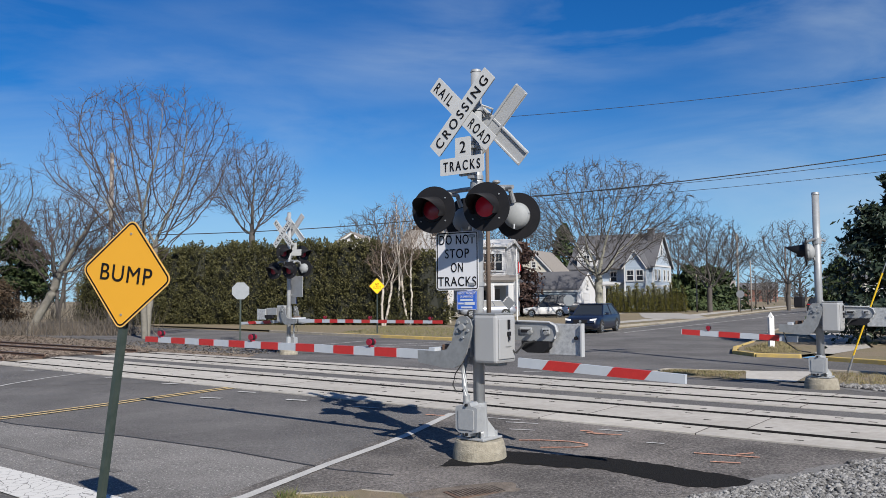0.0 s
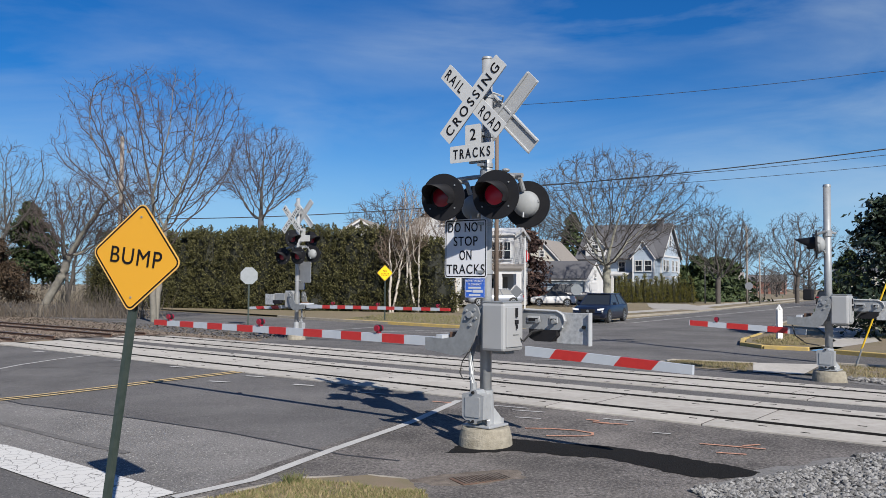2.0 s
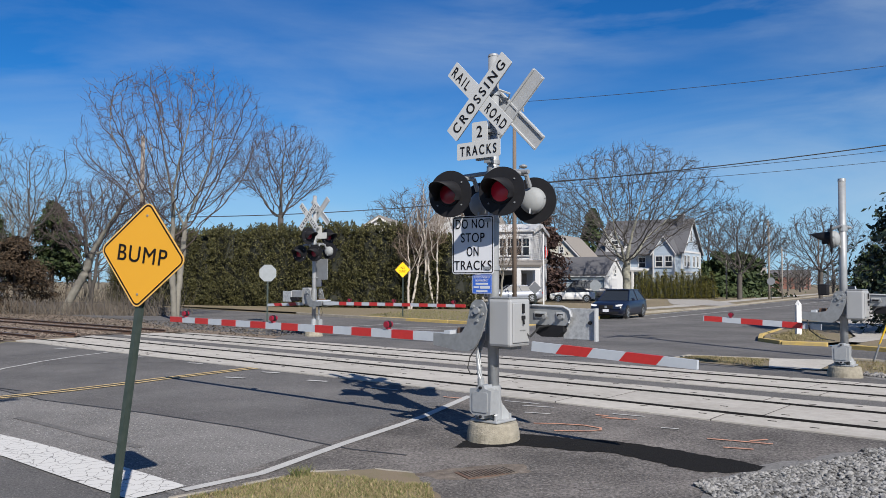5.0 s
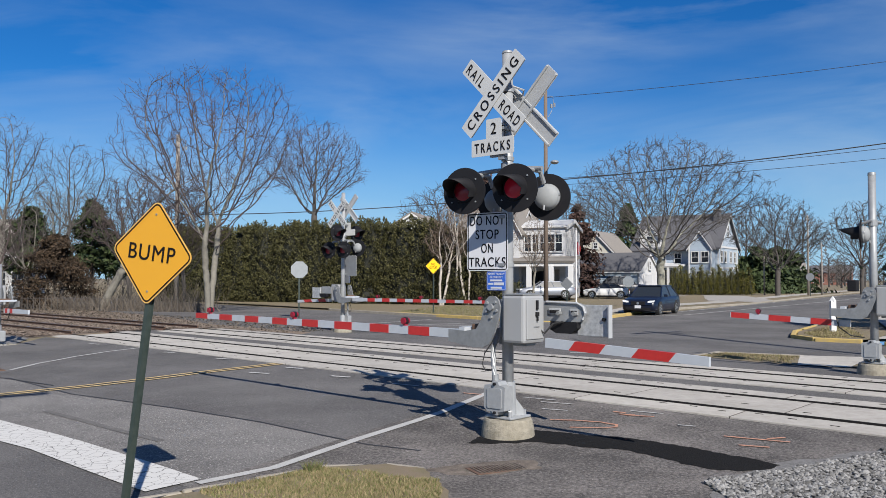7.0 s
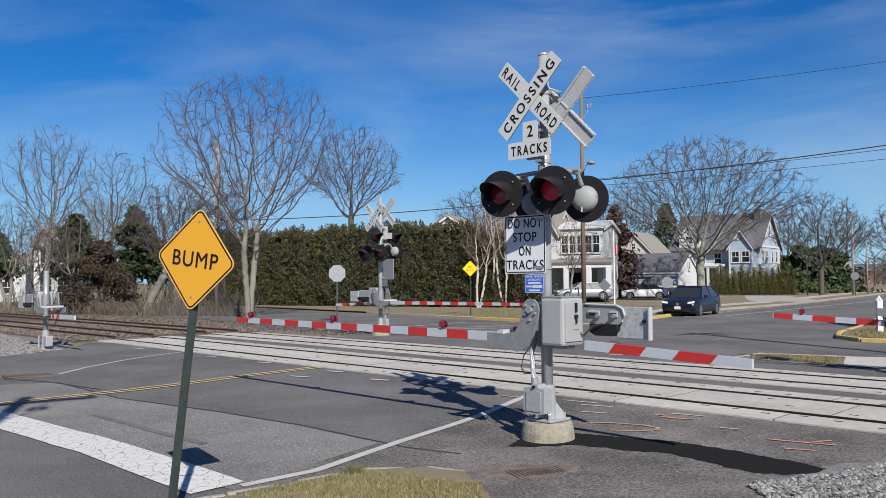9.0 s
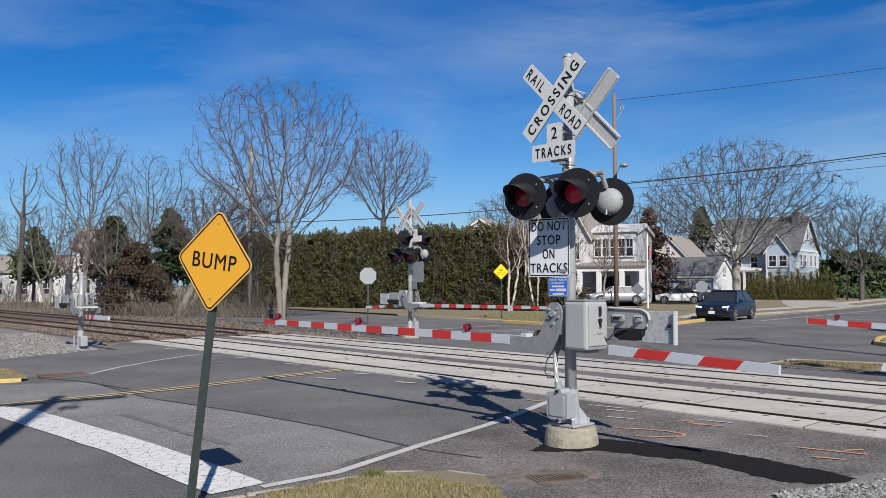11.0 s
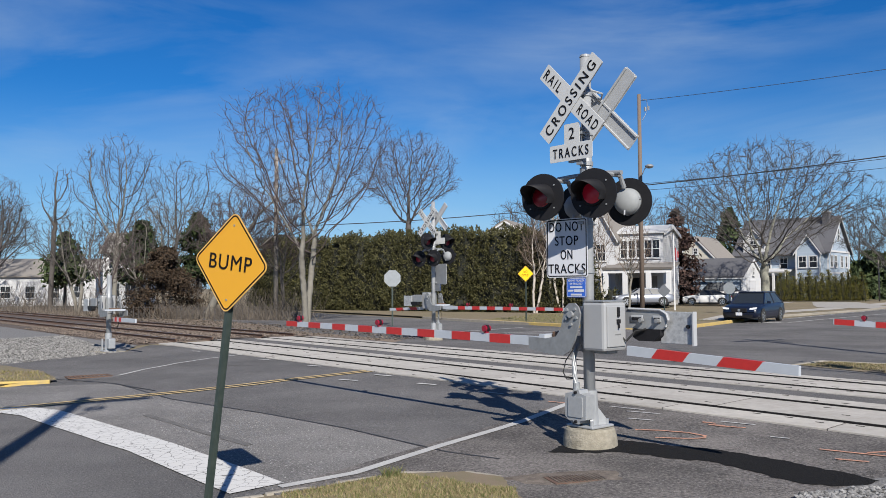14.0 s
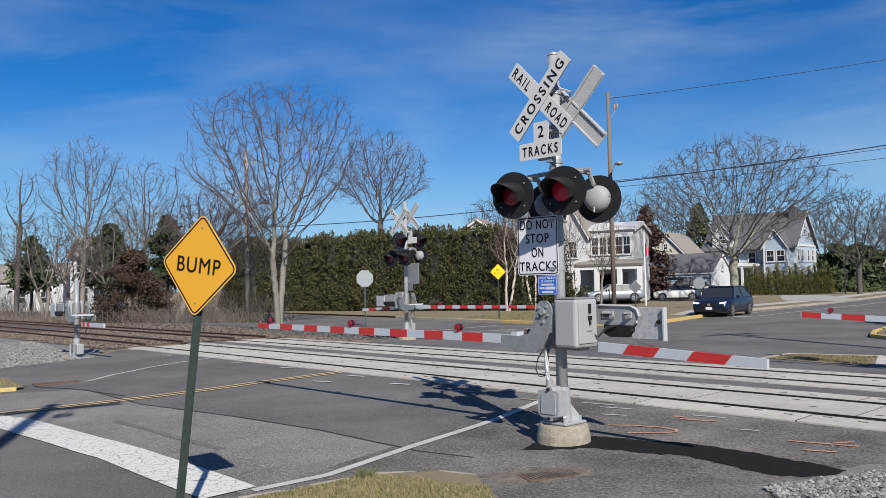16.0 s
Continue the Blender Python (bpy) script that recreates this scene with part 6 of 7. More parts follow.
def gable_block(root, x0, x1, y0, y1, z0, eave, ridge, along, wall, roof, over=0.35, board=0.18):
    """A wing with clapboard walls and two roof slopes; ridge runs along 'x' or 'y'."""
    bm = bmesh.new()
    if along == "x":
        prism(bm, [(y0, z0), (y1, z0), (y1, eave), ((y0 + y1) / 2, ridge), (y0, eave)], "x", x0, x1)
    else:
        prism(bm, [(x0, z0), (x1, z0), (x1, eave), ((x0 + x1) / 2, ridge), (x0, eave)], "y", y0, y1)
    w = part("wall", bm, wall, root)
    # clapboards in front and on the sides
    bm = bmesh.new()
    k = int((eave - z0) / board)
    for i in range(k):
        z = z0 + i * board
        for yy, dy in ((y0, -0.012),):
            prism(bm, [(yy + dy - 0.016, z), (yy, z), (yy, z + board), (yy + dy + 0.008, z + board)], "x", x0, x1)
        for xx, dx in ((x0, -1), (x1, 1)):
            prism(bm, [(xx, z), (xx + dx * 0.03, z), (xx + dx * 0.006, z + board), (xx, z + board)], "y", y0, y1)
    part("clapboard", bm, wall, root)
    mid = (x0 + x1) / 2 if along == "y" else (y0 + y1) / 2
    half = ((x1 - x0) if along == "y" else (y1 - y0)) / 2
    sl = (ridge - eave) / half
    for sgn in (-1, 1):
        e = mid + sgn * (half + over); ez = eave - sl * over
        prof = [(mid, ridge + 0.02), (e, ez + 0.02), (e, ez + 0.2), (mid, ridge + 0.2)]
        bm = prism(bmesh.new(), prof, "y" if along == "y" else "x", (y0 if along == "y" else x0) - over, (y1 if along == "y" else x1) + over)
        r = part("roof", bm, roof, root)
        # barge boards and gutter
        prof = [(mid, ridge - 0.16), (e, ez - 0.16), (e, ez + 0.03), (mid, ridge + 0.03)]
        bm = bmesh.new()
        a, b = ((y0, y1) if along == "y" else (x0, x1))
        prism(bm, prof, "y" if along == "y" else "x", a - over - 0.02, a - over + 0.05)
        prism(bm, prof, "y" if along == "y" else "x", b + over - 0.05, b + over + 0.02)
        each("barge_board", bm, "trim_white", r)
    return w

def place(x, y, z, turn):
    return Matrix.Translation((x, y, z)) @ Matrix.Rotation(radians(turn), 4, "Z")
# white house with enclosed upper porch, left part behind birches
h1 = thing("house", place(-0.6, 75.5, 0.3, -16), "white clapboard two storey house with columned porch", "house")
gable_block(h1, -4.6, 1.2, 0, 9, 0, 5.4, 8.3, "x", "siding_white", "roof_tan")
gable_block(h1, -2.2, 2.2, -1.5, 8, 0, 6.2, 10.2, "y", "siding_white", "roof_tan")
gable_block(h1, 2.2, 6.2, -0.5, 6, 0, 6.3, 7.0, "x", "siding_white", "trim_white", 0.25)
for x, z in ((-3.9, 4.2), (-2.9, 4.2), (-2.8, 1.6), (-0.9, 4.6), (0.9, 4.6), (0, 7.8), (-1.0, 1.7)):
    fx_ = -1.51 if abs(x) < 2.2 else -0.01
    window(h1, local(x, fx_ - 0.01, z), 0.85, 1.4 if z < 7 else 0.9)
for i in range(5):
    window(h1, local(2.75 + 0.72 * i, -0.53, 4.9), 0.55, 1.5, True)
bm = bmesh.new(); prism(bm, [(-3.6, 3.0), (-0.4, 3.5), (-0.4, 3.7), (-3.7, 3.2)], "x", 1.6, 7.6)
part("porch_roof", bm, "roof_tan", h1)
part("porch_beam", box(bmesh.new(), (4.6, -3.4, 2.9), (5.9, 0.25, 0.35)), "trim_white", h1)
part("porch_floor", box(bmesh.new(), (4.4, -2.0, 0.2), (6, 3.4, 0.4)), "drive", h1)
for x in (1.9, 3.6, 5.6, 7.3):
    part("porch_column", box(bmesh.new(), (x, -3.4, 1.55), (0.42, 0.42, 2.5), bevel=0.03), "trim_white", h1)
part("porch_window", box(bmesh.new(), (3.6, -0.53, 1.7), (1.5, 0.05, 1.3)), "pane", h1)
part("door", box(bmesh.new(), (5.2, -0.55, 1.45), (0.95, 0.08, 2.05)), "roof_tan", h1)
# entrance hood and steps of the left wing
bm = prism(bmesh.new(), [(-4.5, 2.6), (-3.2, 2.6), (-3.85, 3.3)], "y", -1.2, 0)
part("entrance_hood", bm, "trim_white", h1)
part("front_door", box(bmesh.new(), (-3.95, -0.06, 1.3), (0.95, 0.08, 2.1)), "trim_white", h1)
for x in (-4.5, -3.4): part("entrance_post", box(bmesh.new(), (x, -1.1, 1.3), (0.14, 0.14, 2.6)), "trim_white", h1)
for i in range(3): part("brick_step", box(bmesh.new(), (-3.95, -1.0 - 0.3 * i, 0.22 - 0.16 * i), (1.7, 0.34, 0.18)), "brick_red", h1)

# garage
g = thing("garage", place(10.4, 85, 0.25, -26), "blue grey clapboard garage with dark shingle roof", "garage")
gable_block(g, -5.4, 3.2, 0, 6.5, 0, 2.55, 4.3, "x", "siding_blue", "roof_dark", 0.25)
bm = prism(bmesh.new(), [(-0.2, -0.05), (6.7, -0.05), (6.7, 2.5), (3.25, 4.25), (-0.2, 2.5)], "x", 3.22, 3.3)
part("gable_face", bm, "trim_white", g)
part("garage_door", box(bmesh.new(), (3.34, 2.6, 1.05), (0.05, 2.6, 2.1)), "siding_white", g)
window(g, local(3.36, 3.2, 3.1, 0, 0, 90), 0.5, 0.7)
part("door_casing", prism(bmesh.new(), [(1.15, 0), (1.3, 0), (1.3, 2.1), (3.9, 2.1), (3.9, 0), (4.05, 0), (4.05, 2.25), (1.15, 2.25)], "x", 3.30, 3.38), "trim_white", g)
for i in range(3):
    part("door_panel", box(bmesh.new(), (3.375, 2.6, 0.4 + 0.62 * i), (0.02, 2.4, 0.5), bevel=0.008), "siding_white", g)
window(g, local(1.9, -0.04, 1.5), 0.7, 0.9)
part("gutter", box(bmesh.new(), (-0.7, -0.42, 2.36), (9.0, 0.12, 0.12)), "trim_white", g)
# cream house behind
c = thing("house", place(10.6, 100, 0.4, -28), "cream clapboard house with grey brown roof", "house")
gable_block(c, -3.2, 3.2, 0, 6.0, 0, 3.9, 7.2, "y", "siding_cream", "roof_tan", 0.25)
for i in range(15):
    z0 = 3.95 + 0.18 * i; hw = 3.2 * (7.0 - z0) / 3.3
    part("gable_board", prism(bmesh.new(), [(-0.03, z0), (0, z0), (0, z0 + 0.18), (-0.006, z0 + 0.18)], "x", -hw + 0.1, hw - 0.1), "siding_cream", c)
window(c, local(0.0, -0.03, 5.6), 0.45, 0.6); window(c, local(-1.4, -0.03, 2.9), 0.8, 1.2); window(c, local(1.4, -0.03, 2.9), 0.8, 1.2)
# blue grey house
b = thing("house", place(20.8, 105, 0.45, -30), "large pale blue clapboard house with white porch", "house")
gable_block(b, -5.2, 5.6, 0, 8.5, 0, 5.6, 9.7, "x", "siding_blue", "roof_dark", 0.45)
gable_block(b, -4.2, -1.6, -0.3, 4, 5.3, 6.9, 8.5, "y", "trim_white", "roof_dark", 0.3)
gable_block(b, 2.6, 5.2, -1.6, 4, 0, 5.5, 7.4, "y", "siding_blue", "roof_dark", 0.3)
part("skirt_roof", prism(bmesh.new(), [(-0.9, 5.0), (0, 5.6), (0, 5.75), (-0.95, 5.15)], "x", -5.6, 2.5), "roof_dark", b)
for x, y, z in ((-4.4, -0.03, 4.1), (-2.9, -0.33, 6.5), (-1.4, -0.03, 4.1), (0.6, -0.03, 4.1), (-4.3, -0.03, 1.8), (3.3, -1.63, 4.2), (4.5, -1.63, 4.2), (3.9, -1.63, 1.8)):
    window(b, local(x, y, z), 0.8, 1.25 if z < 6 else 0.9)
for y, z in ((1.4, 4.3), (3.0, 4.3), (5.4, 4.3), (7.2, 4.3), (2.0, 1.8), (5.8, 1.8), (4.2, 7.6)):
    window(b, local(5.63, y, z, 0, 0, 90), 0.75, 1.3)
for z in (2.9, 5.5):
    part("belt_board", box(bmesh.new(), (5.66, 4.25, z), (0.08, 8.5, 0.22)), "trim_white", b)
for x, y in ((5.64, 0.05), (5.64, 8.45), (5.22, -1.62), (2.58, -1.62), (-5.22, -0.02)):
    part("corner_board", box(bmesh.new(), (x, y, 2.8), (0.16, 0.16, 5.5)), "trim_white", b)
part("chimney", box(bmesh.new(), (4.6, 3.4, 8.8), (0.8, 0.8, 3.0), bevel=0.03), "roof_dark", b)
part("chimney_cap", box(bmesh.new(), (4.6, 3.4, 10.35), (1.0, 1.0, 0.14), bevel=0.02), "trim_white", b)
bm = prism(bmesh.new(), [(-2.6, 2.9), (0.1, 3.4), (0.1, 3.55), (-2.7, 3.1)], "x", -3.2, 1.9); part("porch_roof", bm, "trim_white", b)
for x in (-3.0, -1.4, 0.2, 1.7): part("porch_column", box(bmesh.new(), (x, -2.5, 1.5), (0.25, 0.25, 2.9)), "trim_white", b)
part("porch_floor", box(bmesh.new(), (-0.6, -1.3, 0.25), (5, 2.6, 0.5)), "trim_white", b)
part("front_door", box(bmesh.new(), (-0.7, -0.06, 1.6), (1.0, 0.08, 2.1)), "pane", b)
bm = bmesh.new()
for i in range(14): box(bm, (-3.1 + 0.16 * i, -2.5, 0.9), (0.04, 0.04, 0.8))
box(bm, (-2.1, -2.5, 1.3), (2.2, 0.06, 0.06)); part("railing", bm, "black_metal", b)
# more buildings in the distance
def plain_house(x, y, z, turn, w, d, eave, ridge, wall, roof, label, n=3, along="x"):
    o = thing("house", place(x, y, z, turn), label, "house")
    gable_block(o, -w / 2, w / 2, 0, d, 0, eave, ridge, along, wall, roof, 0.3)
    for i in range(n):
        for zz in ((1.6, 4.2) if eave > 4.5 else (1.5,)):
            window(o, local(-w / 2 + w * (i + 0.7) / (n + 0.4), -0.03, zz), 0.9, 1.2)
    return o
plain_house(-9.7, 82, 0, -8, 6.5, 7, 6.6, 8.6, "siding_white", "roof_tan", "white house whose gable shows over the hedge", along="y")
plain_house(-60, 76, 0.1, 25, 13, 8, 3.2, 5.0, "siding_white", "roof_tan", "low white house behind the bare trees", 5)
plain_house(-42.6, 66, 0.2, 20, 3.4, 6, 5.0, 6.8, "siding_white", "roof_tan", "white house behind the cedar", 2)
plain_house(41, 128, 0, -20, 7, 6, 2.8, 4.3, "siding_white", "roof_tan", "small white outbuilding far along the street", 3)
plain_house(116, 309, 0, -25, 14, 8, 4.5, 7.0, "brick_red", "roof_dark", "far brick building among trees", 5)
plain_house(95, 190, 0, -25, 14, 8, 5.5, 8.0, "siding_cream", "roof_dark", "far pale building at the end of the street", 5)
# house lawns, walks and drives along the far street
sheet("verge", [(-2.5, 39.7), (0.6, 36.6), (2.3, 36.0), (4.2, 38.0), (5.4, 40.6), (10.7, 51.9), (18.1, 63.1), (38.3, 101.6), (70, 160), (30, 200), (-60, 130), (-22.5, 60.3), (-10, 47.8)], 0.1, "grass_ground", "dull green winter lawns before the houses", "lawn")
kerb("kerb", [(-10.4, 47.3), (-6.7, 43.3), (-2.7, 39.4)], 0.16, 0.14, "kerb", "pale concrete kerb of the side street")
kerb("kerb", [(-6.0, 42.7), (-2.7, 39.4), (0.5, 36.3), (2.3, 35.8), (4.3, 37.8), (5.5, 40.4), (7.6, 45.5)], 0.18, 0.15, "kerb_yellow", "yellow painted kerb round the street corner")
kerb("kerb", [(7.6, 45.5), (10.8, 51.7), (18.2, 62.8), (38.5, 101.2), (66, 152)], 0.16, 0.14, "kerb", "pale concrete street kerb")
sheet("sidewalk", [(5.0, 43.5), (6.2, 44.2), (9.6, 53.2), (17, 64.5), (37, 103), (68, 160), (66.5, 161), (35.5, 104), (15.4, 65.5), (8.0, 54.2)], 0.115, "concrete", "pale concrete sidewalk before the lawns", "sidewalk")
sheet("driveway", [(10.6, 54), (12, 56.5), (16.5, 84), (20, 92), (13.5, 92), (12.5, 84), (9.5, 56)], 0.12, "drive", "pale concrete driveway to the garage", "driveway")
sheet("driveway", [(20, 66.5), (23, 72), (26, 92), (22, 94), (18.5, 78), (17, 70)], 0.12, "drive", "pale concrete driveway by the arborvitae row", "driveway")
blades("grass", in_quad((-6, 43.5), (1, 37.2), (6, 44), (-4, 54)), 9000, 0.09, (0.08, 0.10, 0.028), (0.22, 0.18, 0.09), "short winter grass on the corner lawn", 12, 0.1)

# ---- vehicles ----
defmat("paint_navy", (0.004, 0.007, 0.020), 0.32, 0.0, coat=0.3)
defmat("paint_car_white", (0.5, 0.5, 0.5), 0.4, coat=0.4)
defmat("paint_car_silver", (0.20, 0.215, 0.25), 0.42, 0.3, coat=0.3)
defmat("paint_car_dark", (0.03, 0.03, 0.035), 0.3, 0.2, coat=0.8)
defmat("tyre", (0.02, 0.02, 0.02), 0.85)
defmat("rim", (0.4, 0.41, 0.42), 0.35, 0.8)
defmat("lamp_glass", (0.8, 0.82, 0.85), 0.1, spec=0.8)
defmat("tail_red", (0.4, 0.02, 0.02), 0.2)
defmat("soft_top", (0.03, 0.03, 0.032), 0.9)

def car(m, label, paint, L=4.7, Wd=1.88, H=1.66, hood_h=1.02, top=(0.30, 0.40, 0.80, 0.93), roof="", plate_bar=True):
    """A car facing local -x... nose at x=-L/2. top: windscreen foot, roof front, roof rear, rear glass foot, as shares of the length."""
    root = thing("car", m, label, "car", "parked cars")
    X = lambda f: -L / 2 + f * L
    wb, wr = (0.185, 0.80), 0.345
    # lower body as a stack of cross-sections along the length
    secs = [(0.0, 0.42, 0.62, 0.80), (0.012, 0.30, 0.74, 0.90), (0.05, 0.22, hood_h * 0.86, 0.97), (0.18, 0.2, hood_h * 0.95, 1.0), (top[0], 0.2, hood_h, 1.0), (0.5, 0.2, hood_h + 0.01, 1.0), (0.8, 0.2, hood_h + 0.04, 1.0), (top[3], 0.24, hood_h + 0.02, 0.98), (0.985, 0.32, hood_h * 0.92, 0.92), (1.0, 0.45, hood_h * 0.75, 0.84)]
    bm = bmesh.new(); rows = []
    for f, z0, z1, w in secs:
        hw = Wd / 2 * w
        prof = [(-hw * 0.9, z0), (-hw, z0 + 0.14), (-hw * 1.0, (z0 + z1) / 2), (-hw * 0.965, z1 - 0.08), (-hw * 0.86, z1), (0, z1 + 0.025), (hw * 0.86, z1), (hw * 0.965, z1 - 0.08), (hw, (z0 + z1) / 2), (hw, z0 + 0.14), (hw * 0.9, z0)]
        rows.append([bm.verts.new((X(f), y, z)) for y, z in prof])
    k = len(rows[0])
    for a, b_ in zip(rows, rows[1:]):
        for i in range(k): bm.faces.new((a[i], a[(i + 1) % k], b_[(i + 1) % k], b_[i]))
    bm.faces.new(rows[0]); bm.faces.new(rows[-1][::-1])
    body = smooth(part("body", bm, paint, root))
    # cabin: glass with painted roof and pillars
    bm = bmesh.new(); rows = []
    hz = hood_h - 0.02
    for f, z, w in ((top[0], hz, 0.86), (top[1], H - 0.07, 0.70), ((top[1] + top[2]) / 2, H - 0.05, 0.70), (top[2], H - 0.09, 0.68), (top[3], hz + 0.03, 0.84)):
        hw = Wd / 2
        rows.append((f, z, w))
    low = [bm.verts.new((X(f), s * Wd / 2 * 0.9, hz)) for s in (-1, 1) for f in (top[0], top[3])]
    up = [bm.verts.new((X(f), s * Wd / 2 * 0.7, H - 0.06)) for s in (-1, 1) for f in (top[1], top[2])]
    quads = (("side_window", (low[0], low[1], up[1], up[0])), ("side_window", (low[2], low[3], up[3], up[2])), ("windscreen", (low[0], low[2], up[2], up[0])), ("rear_window", (low[1], low[3], up[3], up[1])))
    mid = Vector((0, 0, hz))
    for nm, q in quads:
        b2 = bmesh.new()
        co = [v.co.copy() for v in q]; ins = [c.lerp(mid, 0.03) for c in co]
        a_, b_ = [b2.verts.new(c) for c in co], [b2.verts.new(c) for c in ins]
        b2.faces.new(a_); b2.faces.new(b_[::-1])
        for i_ in range(4): b2.faces.new((a_[i_], b_[i_], b_[(i_ + 1) % 4], a_[(i_ + 1) % 4]))
        part(nm, b2, "pane", root)
    bm.free()
    bm = box(bmesh.new(), ((X(top[1]) + X(top[2])) / 2, 0, H - 0.035), ((top[2] - top[1]) * L + 0.12, Wd * 0.715, 0.075), bevel=0.03)
    part("roof", bm, roof or paint, root)
    bm = bmesh.new()
    for s in (-1, 1):
        for f0, f1 in ((top[0], top[1]), (top[3], top[2]), ((top[0] + top[3]) / 2 + 0.02, (top[1] + top[2]) / 2)):
            tube(bm, [(X(f0), s * Wd / 2 * 0.895, hz), (X(f1), s * Wd / 2 * 0.7, H - 0.06)], 0.035, 5)
    each("pillar", bm, roof or paint, root)
    for f in wb:
        for s in (-1, 1):
            bm = bmesh.new(); cyl(bm, (X(f), s * (Wd / 2 - 0.2), wr), (X(f), s * (Wd / 2 + 0.012), wr), wr, seg=28)
            w = part("wheel", bm, "tyre", root)
            bm = bmesh.new(); cyl(bm, (X(f), s * (Wd / 2 - 0.02), wr), (X(f), s * (Wd / 2 + 0.02), wr), wr * 0.66, seg=20)
            part("rim", bm, "rim", w)
            bm = bmesh.new()
            for q in range(5):
                a = q * 1.2566; box(bm, (X(f) + math.cos(a + 0.63) * wr * 0.42, s * (Wd / 2 + 0.022), wr + math.sin(a + 0.63) * wr * 0.42), (0.1, 0.008, 0.1), bevel=0)
            each("spoke_gap", bm, "tyre", w)
            bm = bmesh.new()
            for q in range(9):
                a0, a1 = math.pi * q / 9, math.pi * (q + 1) / 9
                r2 = wr + 0.06
                vs = [(X(f) + math.cos(a) * r, s * (Wd / 2 + 0.006), wr + math.sin(a) * r) for a, r in ((a0, wr + 0.0), (a1, wr), (a1, r2), (a0, r2))]
                bm.faces.new([bm.verts.new(v) for v in vs])
            part("wheel_arch", bm, "tyre", w)
    for s in (-1, 1):
        bm = prism(bmesh.new(), [(s * Wd * 0.27, hood_h * 0.68), (s * Wd * 0.44, hood_h * 0.72), (s * Wd * 0.45, hood_h * 0.82), (s * Wd * 0.28, hood_h * 0.78)], "x", X(0.006), X(0.05))
        part("headlight", bm, "lamp_glass", root, "clear headlight")
        bm = box(bmesh.new(), (X(0.99), s * Wd * 0.38, hood_h * 0.85), (0.06, 0.3, 0.16), bevel=0.02)
        part("tail_light", bm, "tail_red", root)
        bm = box(bmesh.new(), (X(top[0] + 0.06), s * (Wd / 2 + 0.08), hood_h + 0.06), (0.1, 0.2, 0.13), bevel=0.03)
        part("wing_mirror", bm, paint, root)
    bm = box(bmesh.new(), (X(0.004), 0, hood_h * 0.66), (0.05, Wd * 0.42, 0.2), bevel=0.02)
    gr = part("grille", bm, "black_metal", root)
    part("badge", cyl(bmesh.new(), (X(-0.004), 0, hood_h * 0.66), (X(0.0), 0, hood_h * 0.66), 0.07, seg=14), "rim", gr)
    part("lower_grille", box(bmesh.new(), (X(0.006), 0, 0.36), (0.06, Wd * 0.7, 0.14), bevel=0.02), "black_metal", root)
    if plate_bar:
        part("number_plate", box(bmesh.new(), (X(-0.005), 0, 0.46), (0.03, 0.32, 0.15)), "sign_white", root)
        part("rear_plate", box(bmesh.new(), (X(1.003), 0, 0.66), (0.03, 0.32, 0.15)), "sign_white", root)
    part("sill", box(bmesh.new(), (0, 0, 0.24), (L * 0.86, Wd * 0.96, 0.1)), "black_metal", root)
    return root
# nose points along local -x
def nose(x, y, z, heading):
    """heading: direction of the nose, degrees anticlockwise from +x."""
    return Matrix.Translation((x, y, z)) @ Matrix.Rotation(radians(heading + 180), 4, "Z")
car(nose(8.12, 45.0, 0.01, 243), "dark navy blue sport utility car waiting before the tracks", "paint_navy", H=1.58, hood_h=0.98, top=(0.27, 0.43, 0.80, 0.97))
car(nose(9.3, 77.5, 0.12, 175), "white two door car with a black soft top on the lawn", "paint_car_white", 4.28, 1.8, 1.47, 0.95, (0.28, 0.42, 0.68, 0.9), "soft_top")
car(nose(11.6, 82.5, 0.45, 10), "black sport utility car by the garage", "paint_car_dark", 4.7, 1.9, 1.75)
car(nose(3.3, 69, 0.3, 190), "silver sedan parked before the white house", "paint_car_silver", 4.8, 1.85, 1.45, 0.95, (0.27, 0.42, 0.72, 0.92))
car(nose(46.5, 103, 0.01, 60), "dark car driving away far along the street", "paint_car_dark")
car(nose(56, 114, 0.01, 240), "dark car far along the street", "paint_car_dark", 4.6, 1.85, 1.5)
car(nose(6.4, 83, 0.3, 190), "dark red car behind the flagpole lawn", "tail_red", 4.5, 1.8, 1.45)

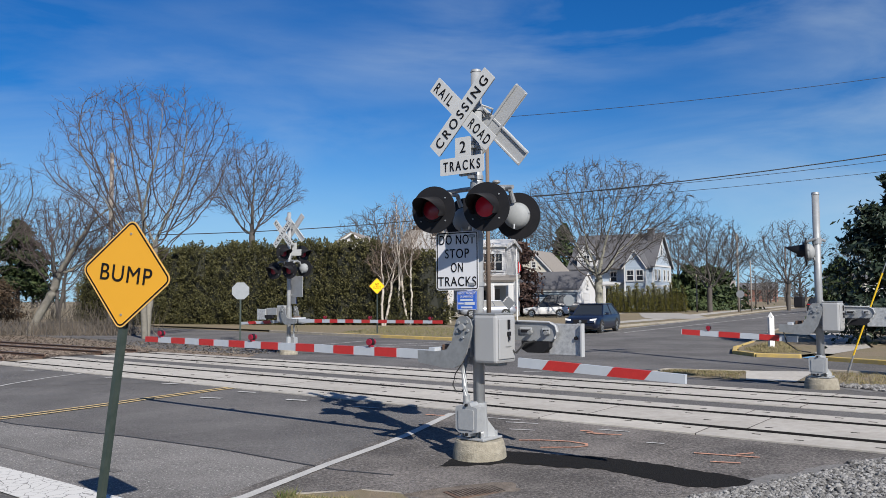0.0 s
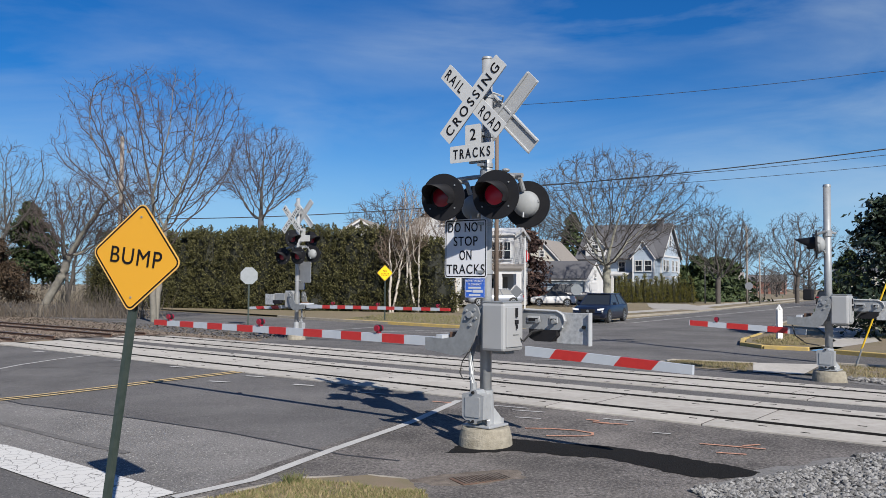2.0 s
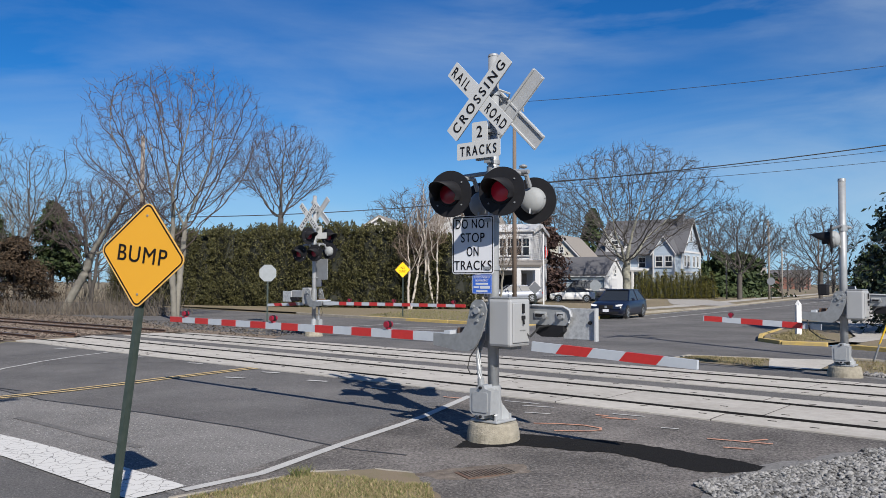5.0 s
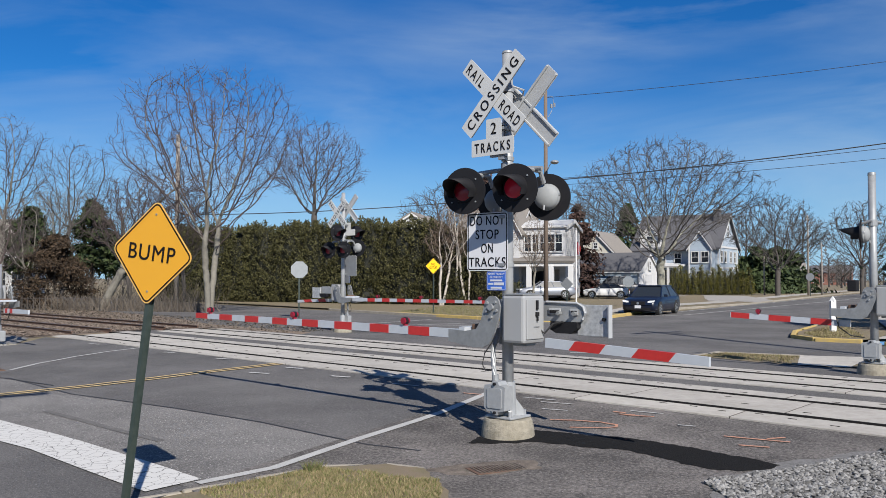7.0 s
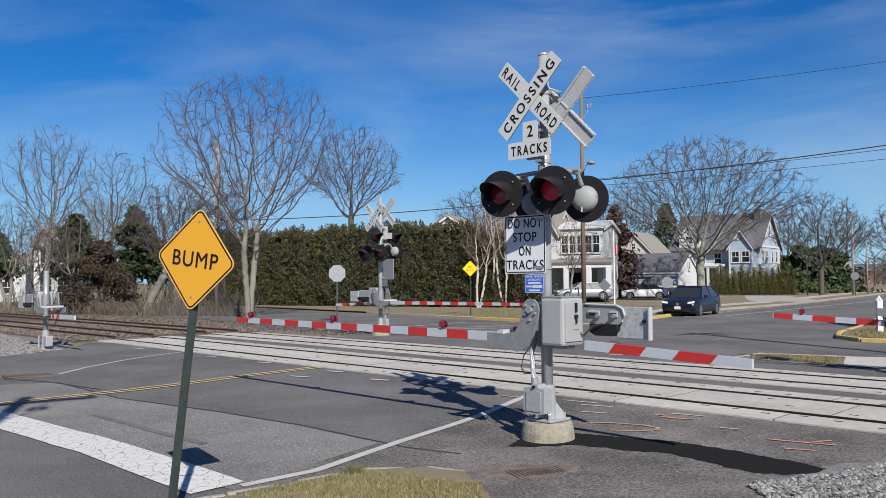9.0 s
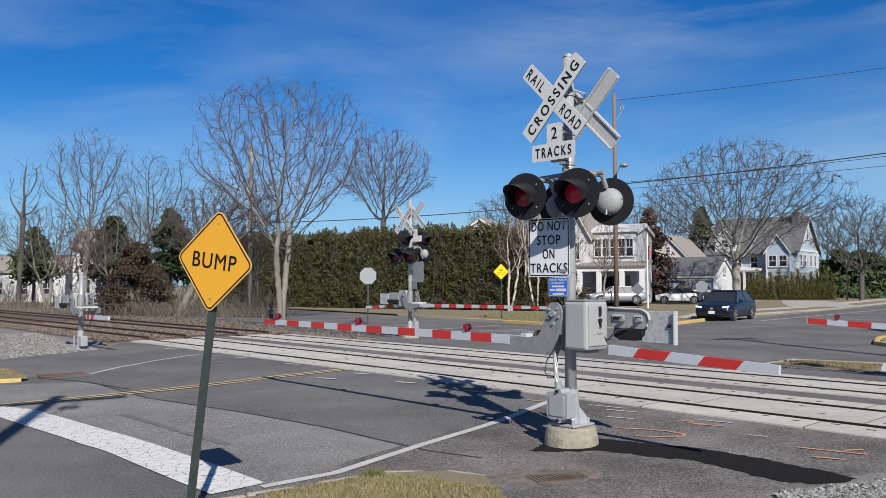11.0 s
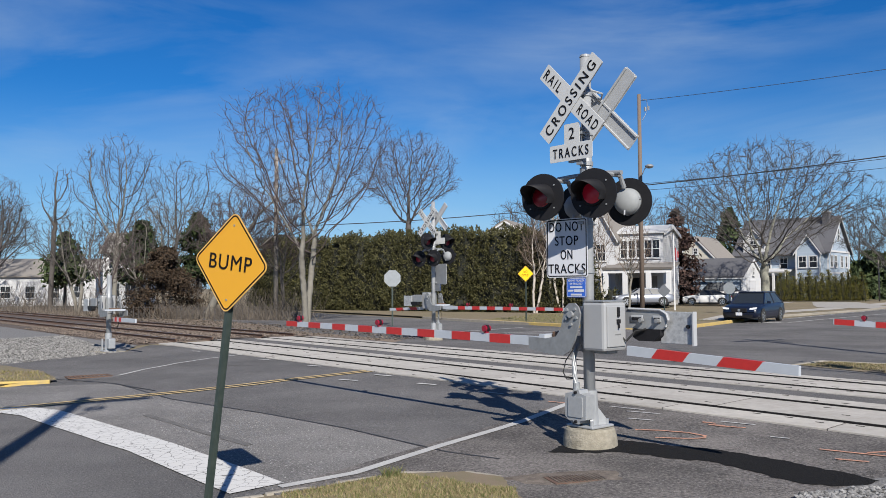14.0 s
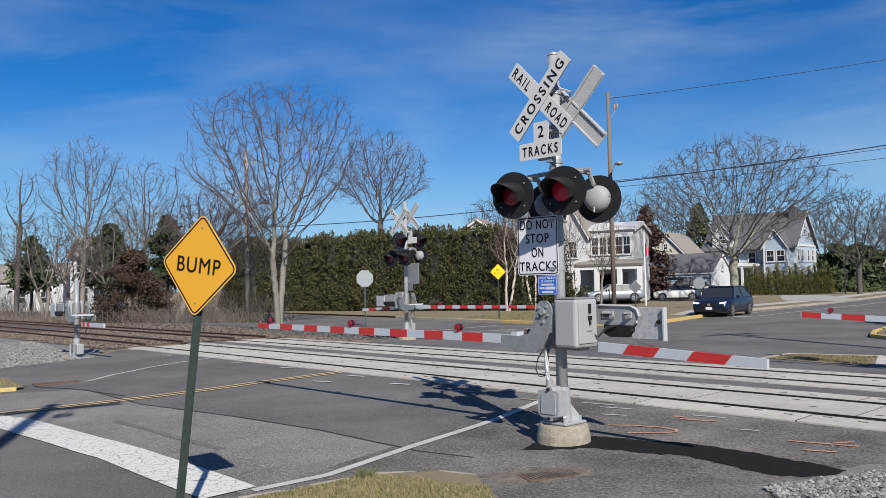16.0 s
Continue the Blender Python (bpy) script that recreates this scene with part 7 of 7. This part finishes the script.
# ---- poles, wires, posts ----
def utility_pole(x, y, h, label, arm_turn=0.0, arm=True, r=0.15, lamp=False, z=0.0, wood="wood_pole"):
    root = thing("utility_pole", Matrix.Translation((x, y, z)), label, "utility pole", "utility poles")
    bm = bmesh.new(); cyl(bm, (0, 0, -0.2), (0, 0, h), r, r * 0.72, seg=14)
    smooth(part("pole", bm, wood, root))
    if arm:
        R = Matrix.Rotation(radians(arm_turn), 4, "Z")
        bm = box(bmesh.new(), (0, 0, h - 0.5), (2.4, 0.1, 0.13), R); a = part("cross_arm", bm, "wood_pole", root)
        bm = bmesh.new()
        for q in (-1.1, -0.5, 0.5, 1.1):
            p = R @ Vector((q, 0, h - 0.36)); cyl(bm, p, p + Vector((0, 0, 0.14)), 0.04, 0.03, seg=8)
        each("insulator", bm, "galv_dull", a)
    bm = bmesh.new(); tube(bm, [(0.15, 0, h - 0.3), (0.45, 0, h - 0.35), (0.5, 0, h - 0.9), (0.35, 0, h - 1.3), (0.17, 0, h - 1.6)], 0.02, 5); cyl(bm, (0.36, 0, h - 1.05), (0.36, 0, h - 0.8), 0.07, seg=8); cyl(bm, (0.56, 0, h - 1.0), (0.56, 0, h - 0.75), 0.05, seg=8)
    part("fuse_gear", bm, "galv_dull", root)
    if lamp:
        bm = bmesh.new(); tube(bm, [(0, 0, h * 0.62), (0.25, -0.3, h * 0.66), (0.45, -0.7, h * 0.67)], 0.025, 6)
        part("lamp_arm", bm, "galv", root)
        bm = bmesh.new(); ball(bm, (0.5, -0.85, h * 0.665), 0.26, 14, (1, 1.2, 0.5)); part("lamp_head", bm, "galv", root)
    return root
PX, PY = 2.55, 50.0
utility_pole(PX, PY, 13.6, "brown wooden utility pole with street lamp and fuse gear", lamp=True, arm=False)
utility_pole(-21.0, 50, 11.2, "pale weathered wooden utility pole behind the tracks", arm=False, r=0.17, wood="wood_pale")
utility_pole(11.8, 15.4, 11.3, "wooden utility pole with crossarm beside the tracks", 36)
utility_pole(-2.6, -0.85, 10.5, "wooden utility pole with crossarm at the near roadside", 36, r=0.17)
utility_pole(38, 42, 15.6, "wooden utility pole by the far lawn", 60)
utility_pole(34.2, 96, 9.3, "wooden utility pole far along the street", 60, r=0.13, wood="wood_pale")
utility_pole(36.8, 99, 6.3, "short wooden pole far along the street", arm=False, r=0.1, wood="wood_pale")
utility_pole(62, 150, 11, "wooden utility pole far along the street", 60, r=0.15)
utility_pole(29.6, 97, 5.2, "short service pole far along the street", arm=False, r=0.09, wood="wood_pale")
def wire(a, b, sag, r=0.018, label="black overhead wire between poles"):
    a, b = Vector(a), Vector(b)
    pts = [a.lerp(b, i / 24) - Vector((0, 0, sag * 4 * (i / 24) * (1 - i / 24))) for i in range(25)]
    return tagged(part("overhead_wire", tube(bmesh.new(), pts, r, 5), "cable"), label, "wire", "overhead wires")
wire((PX, PY, 8.0), (38, 42, 11.7), 0.5, 0.032)
wire((PX, PY, 8.1), (38, 42, 11.0), 0.45, 0.016)
wire((PX, PY, 7.7), (38, 42, 10.2), 0.4, 0.014)
wire((PX, PY, 13.2), (38, 42, 15.6), 0.5, 0.016)
wire((PX, PY, 7.2), (-21, 50, 6.0), 0.3, 0.028)
# guy wire with yellow guard
guy = thing("guy_wire", Matrix(), "steel guy wire with yellow plastic guard", "guy wire")
ga, gb = Vector((9.53, 18.85, 0.05)), Vector((11.75, 15.6, 10.0))
part("cable", tube(bmesh.new(), [ga, ga.lerp(gb, 0.5), gb], 0.012, 6), "galv", guy)
part("guard", tube(bmesh.new(), [ga.lerp(gb, 0.045), ga.lerp(gb, 0.24)], 0.021, 8), "guard_yellow", guy, "yellow plastic guard")
part("anchor", cyl(bmesh.new(), ga - Vector((0, 0, 0.1)), ga.lerp(gb, 0.05), 0.02, seg=8), "galv", guy)
# white marker post with pointed top
wp = thing("marker_post", Matrix.Translation((11.54, 28.5, 0.1)), "white painted square marker post with pointed top", "post")
bm = bmesh.new(); box(bm, (0, 0, 0.54), (0.17, 0.17, 1.08)); cyl(bm, (0, 0, 1.08), (0, 0, 1.25), 0.12, 0.01, seg=4)
part("post", bm, "white_post", wp)
fl = thing("flagpole", Matrix.Translation((5.35, 62.5, 0.1)), "white flagpole with a limp striped flag", "flagpole")
part("pole", cyl(bmesh.new(), (0, 0, 0), (0, 0, 5.6), 0.06, 0.05, seg=10), "white_post", fl)
part("finial", ball(bmesh.new(), (0, 0, 5.65), 0.08, 10), "galv", fl)
for i in range(4):
    bm = prism(bmesh.new(), [(0.05 + 0.07 * i, 4.8 - 0.12 * i), (0.12 + 0.07 * i, 4.8 - 0.12 * i - 0.1), (0.12 + 0.07 * i, 3.6 + 0.1 * i), (0.05 + 0.07 * i, 3.7 + 0.08 * i)], "y", -0.01 + 0.05 * math.sin(i * 1.4), 0.015 + 0.05 * math.sin(i * 1.4))
    part("flag_fold", bm, ("paint_navy" if i < 1 else ("red_tape" if i % 2 else "white_tape")), fl)
part("pole", cyl(bmesh.new(), (-2.2, 2, 0), (-2.2, 2, 3.2), 0.05, seg=8), "white_post", thing("lawn_post", Matrix.Translation((5.35, 62.5, 0.1)), "slim white post on the lawn", "post"))
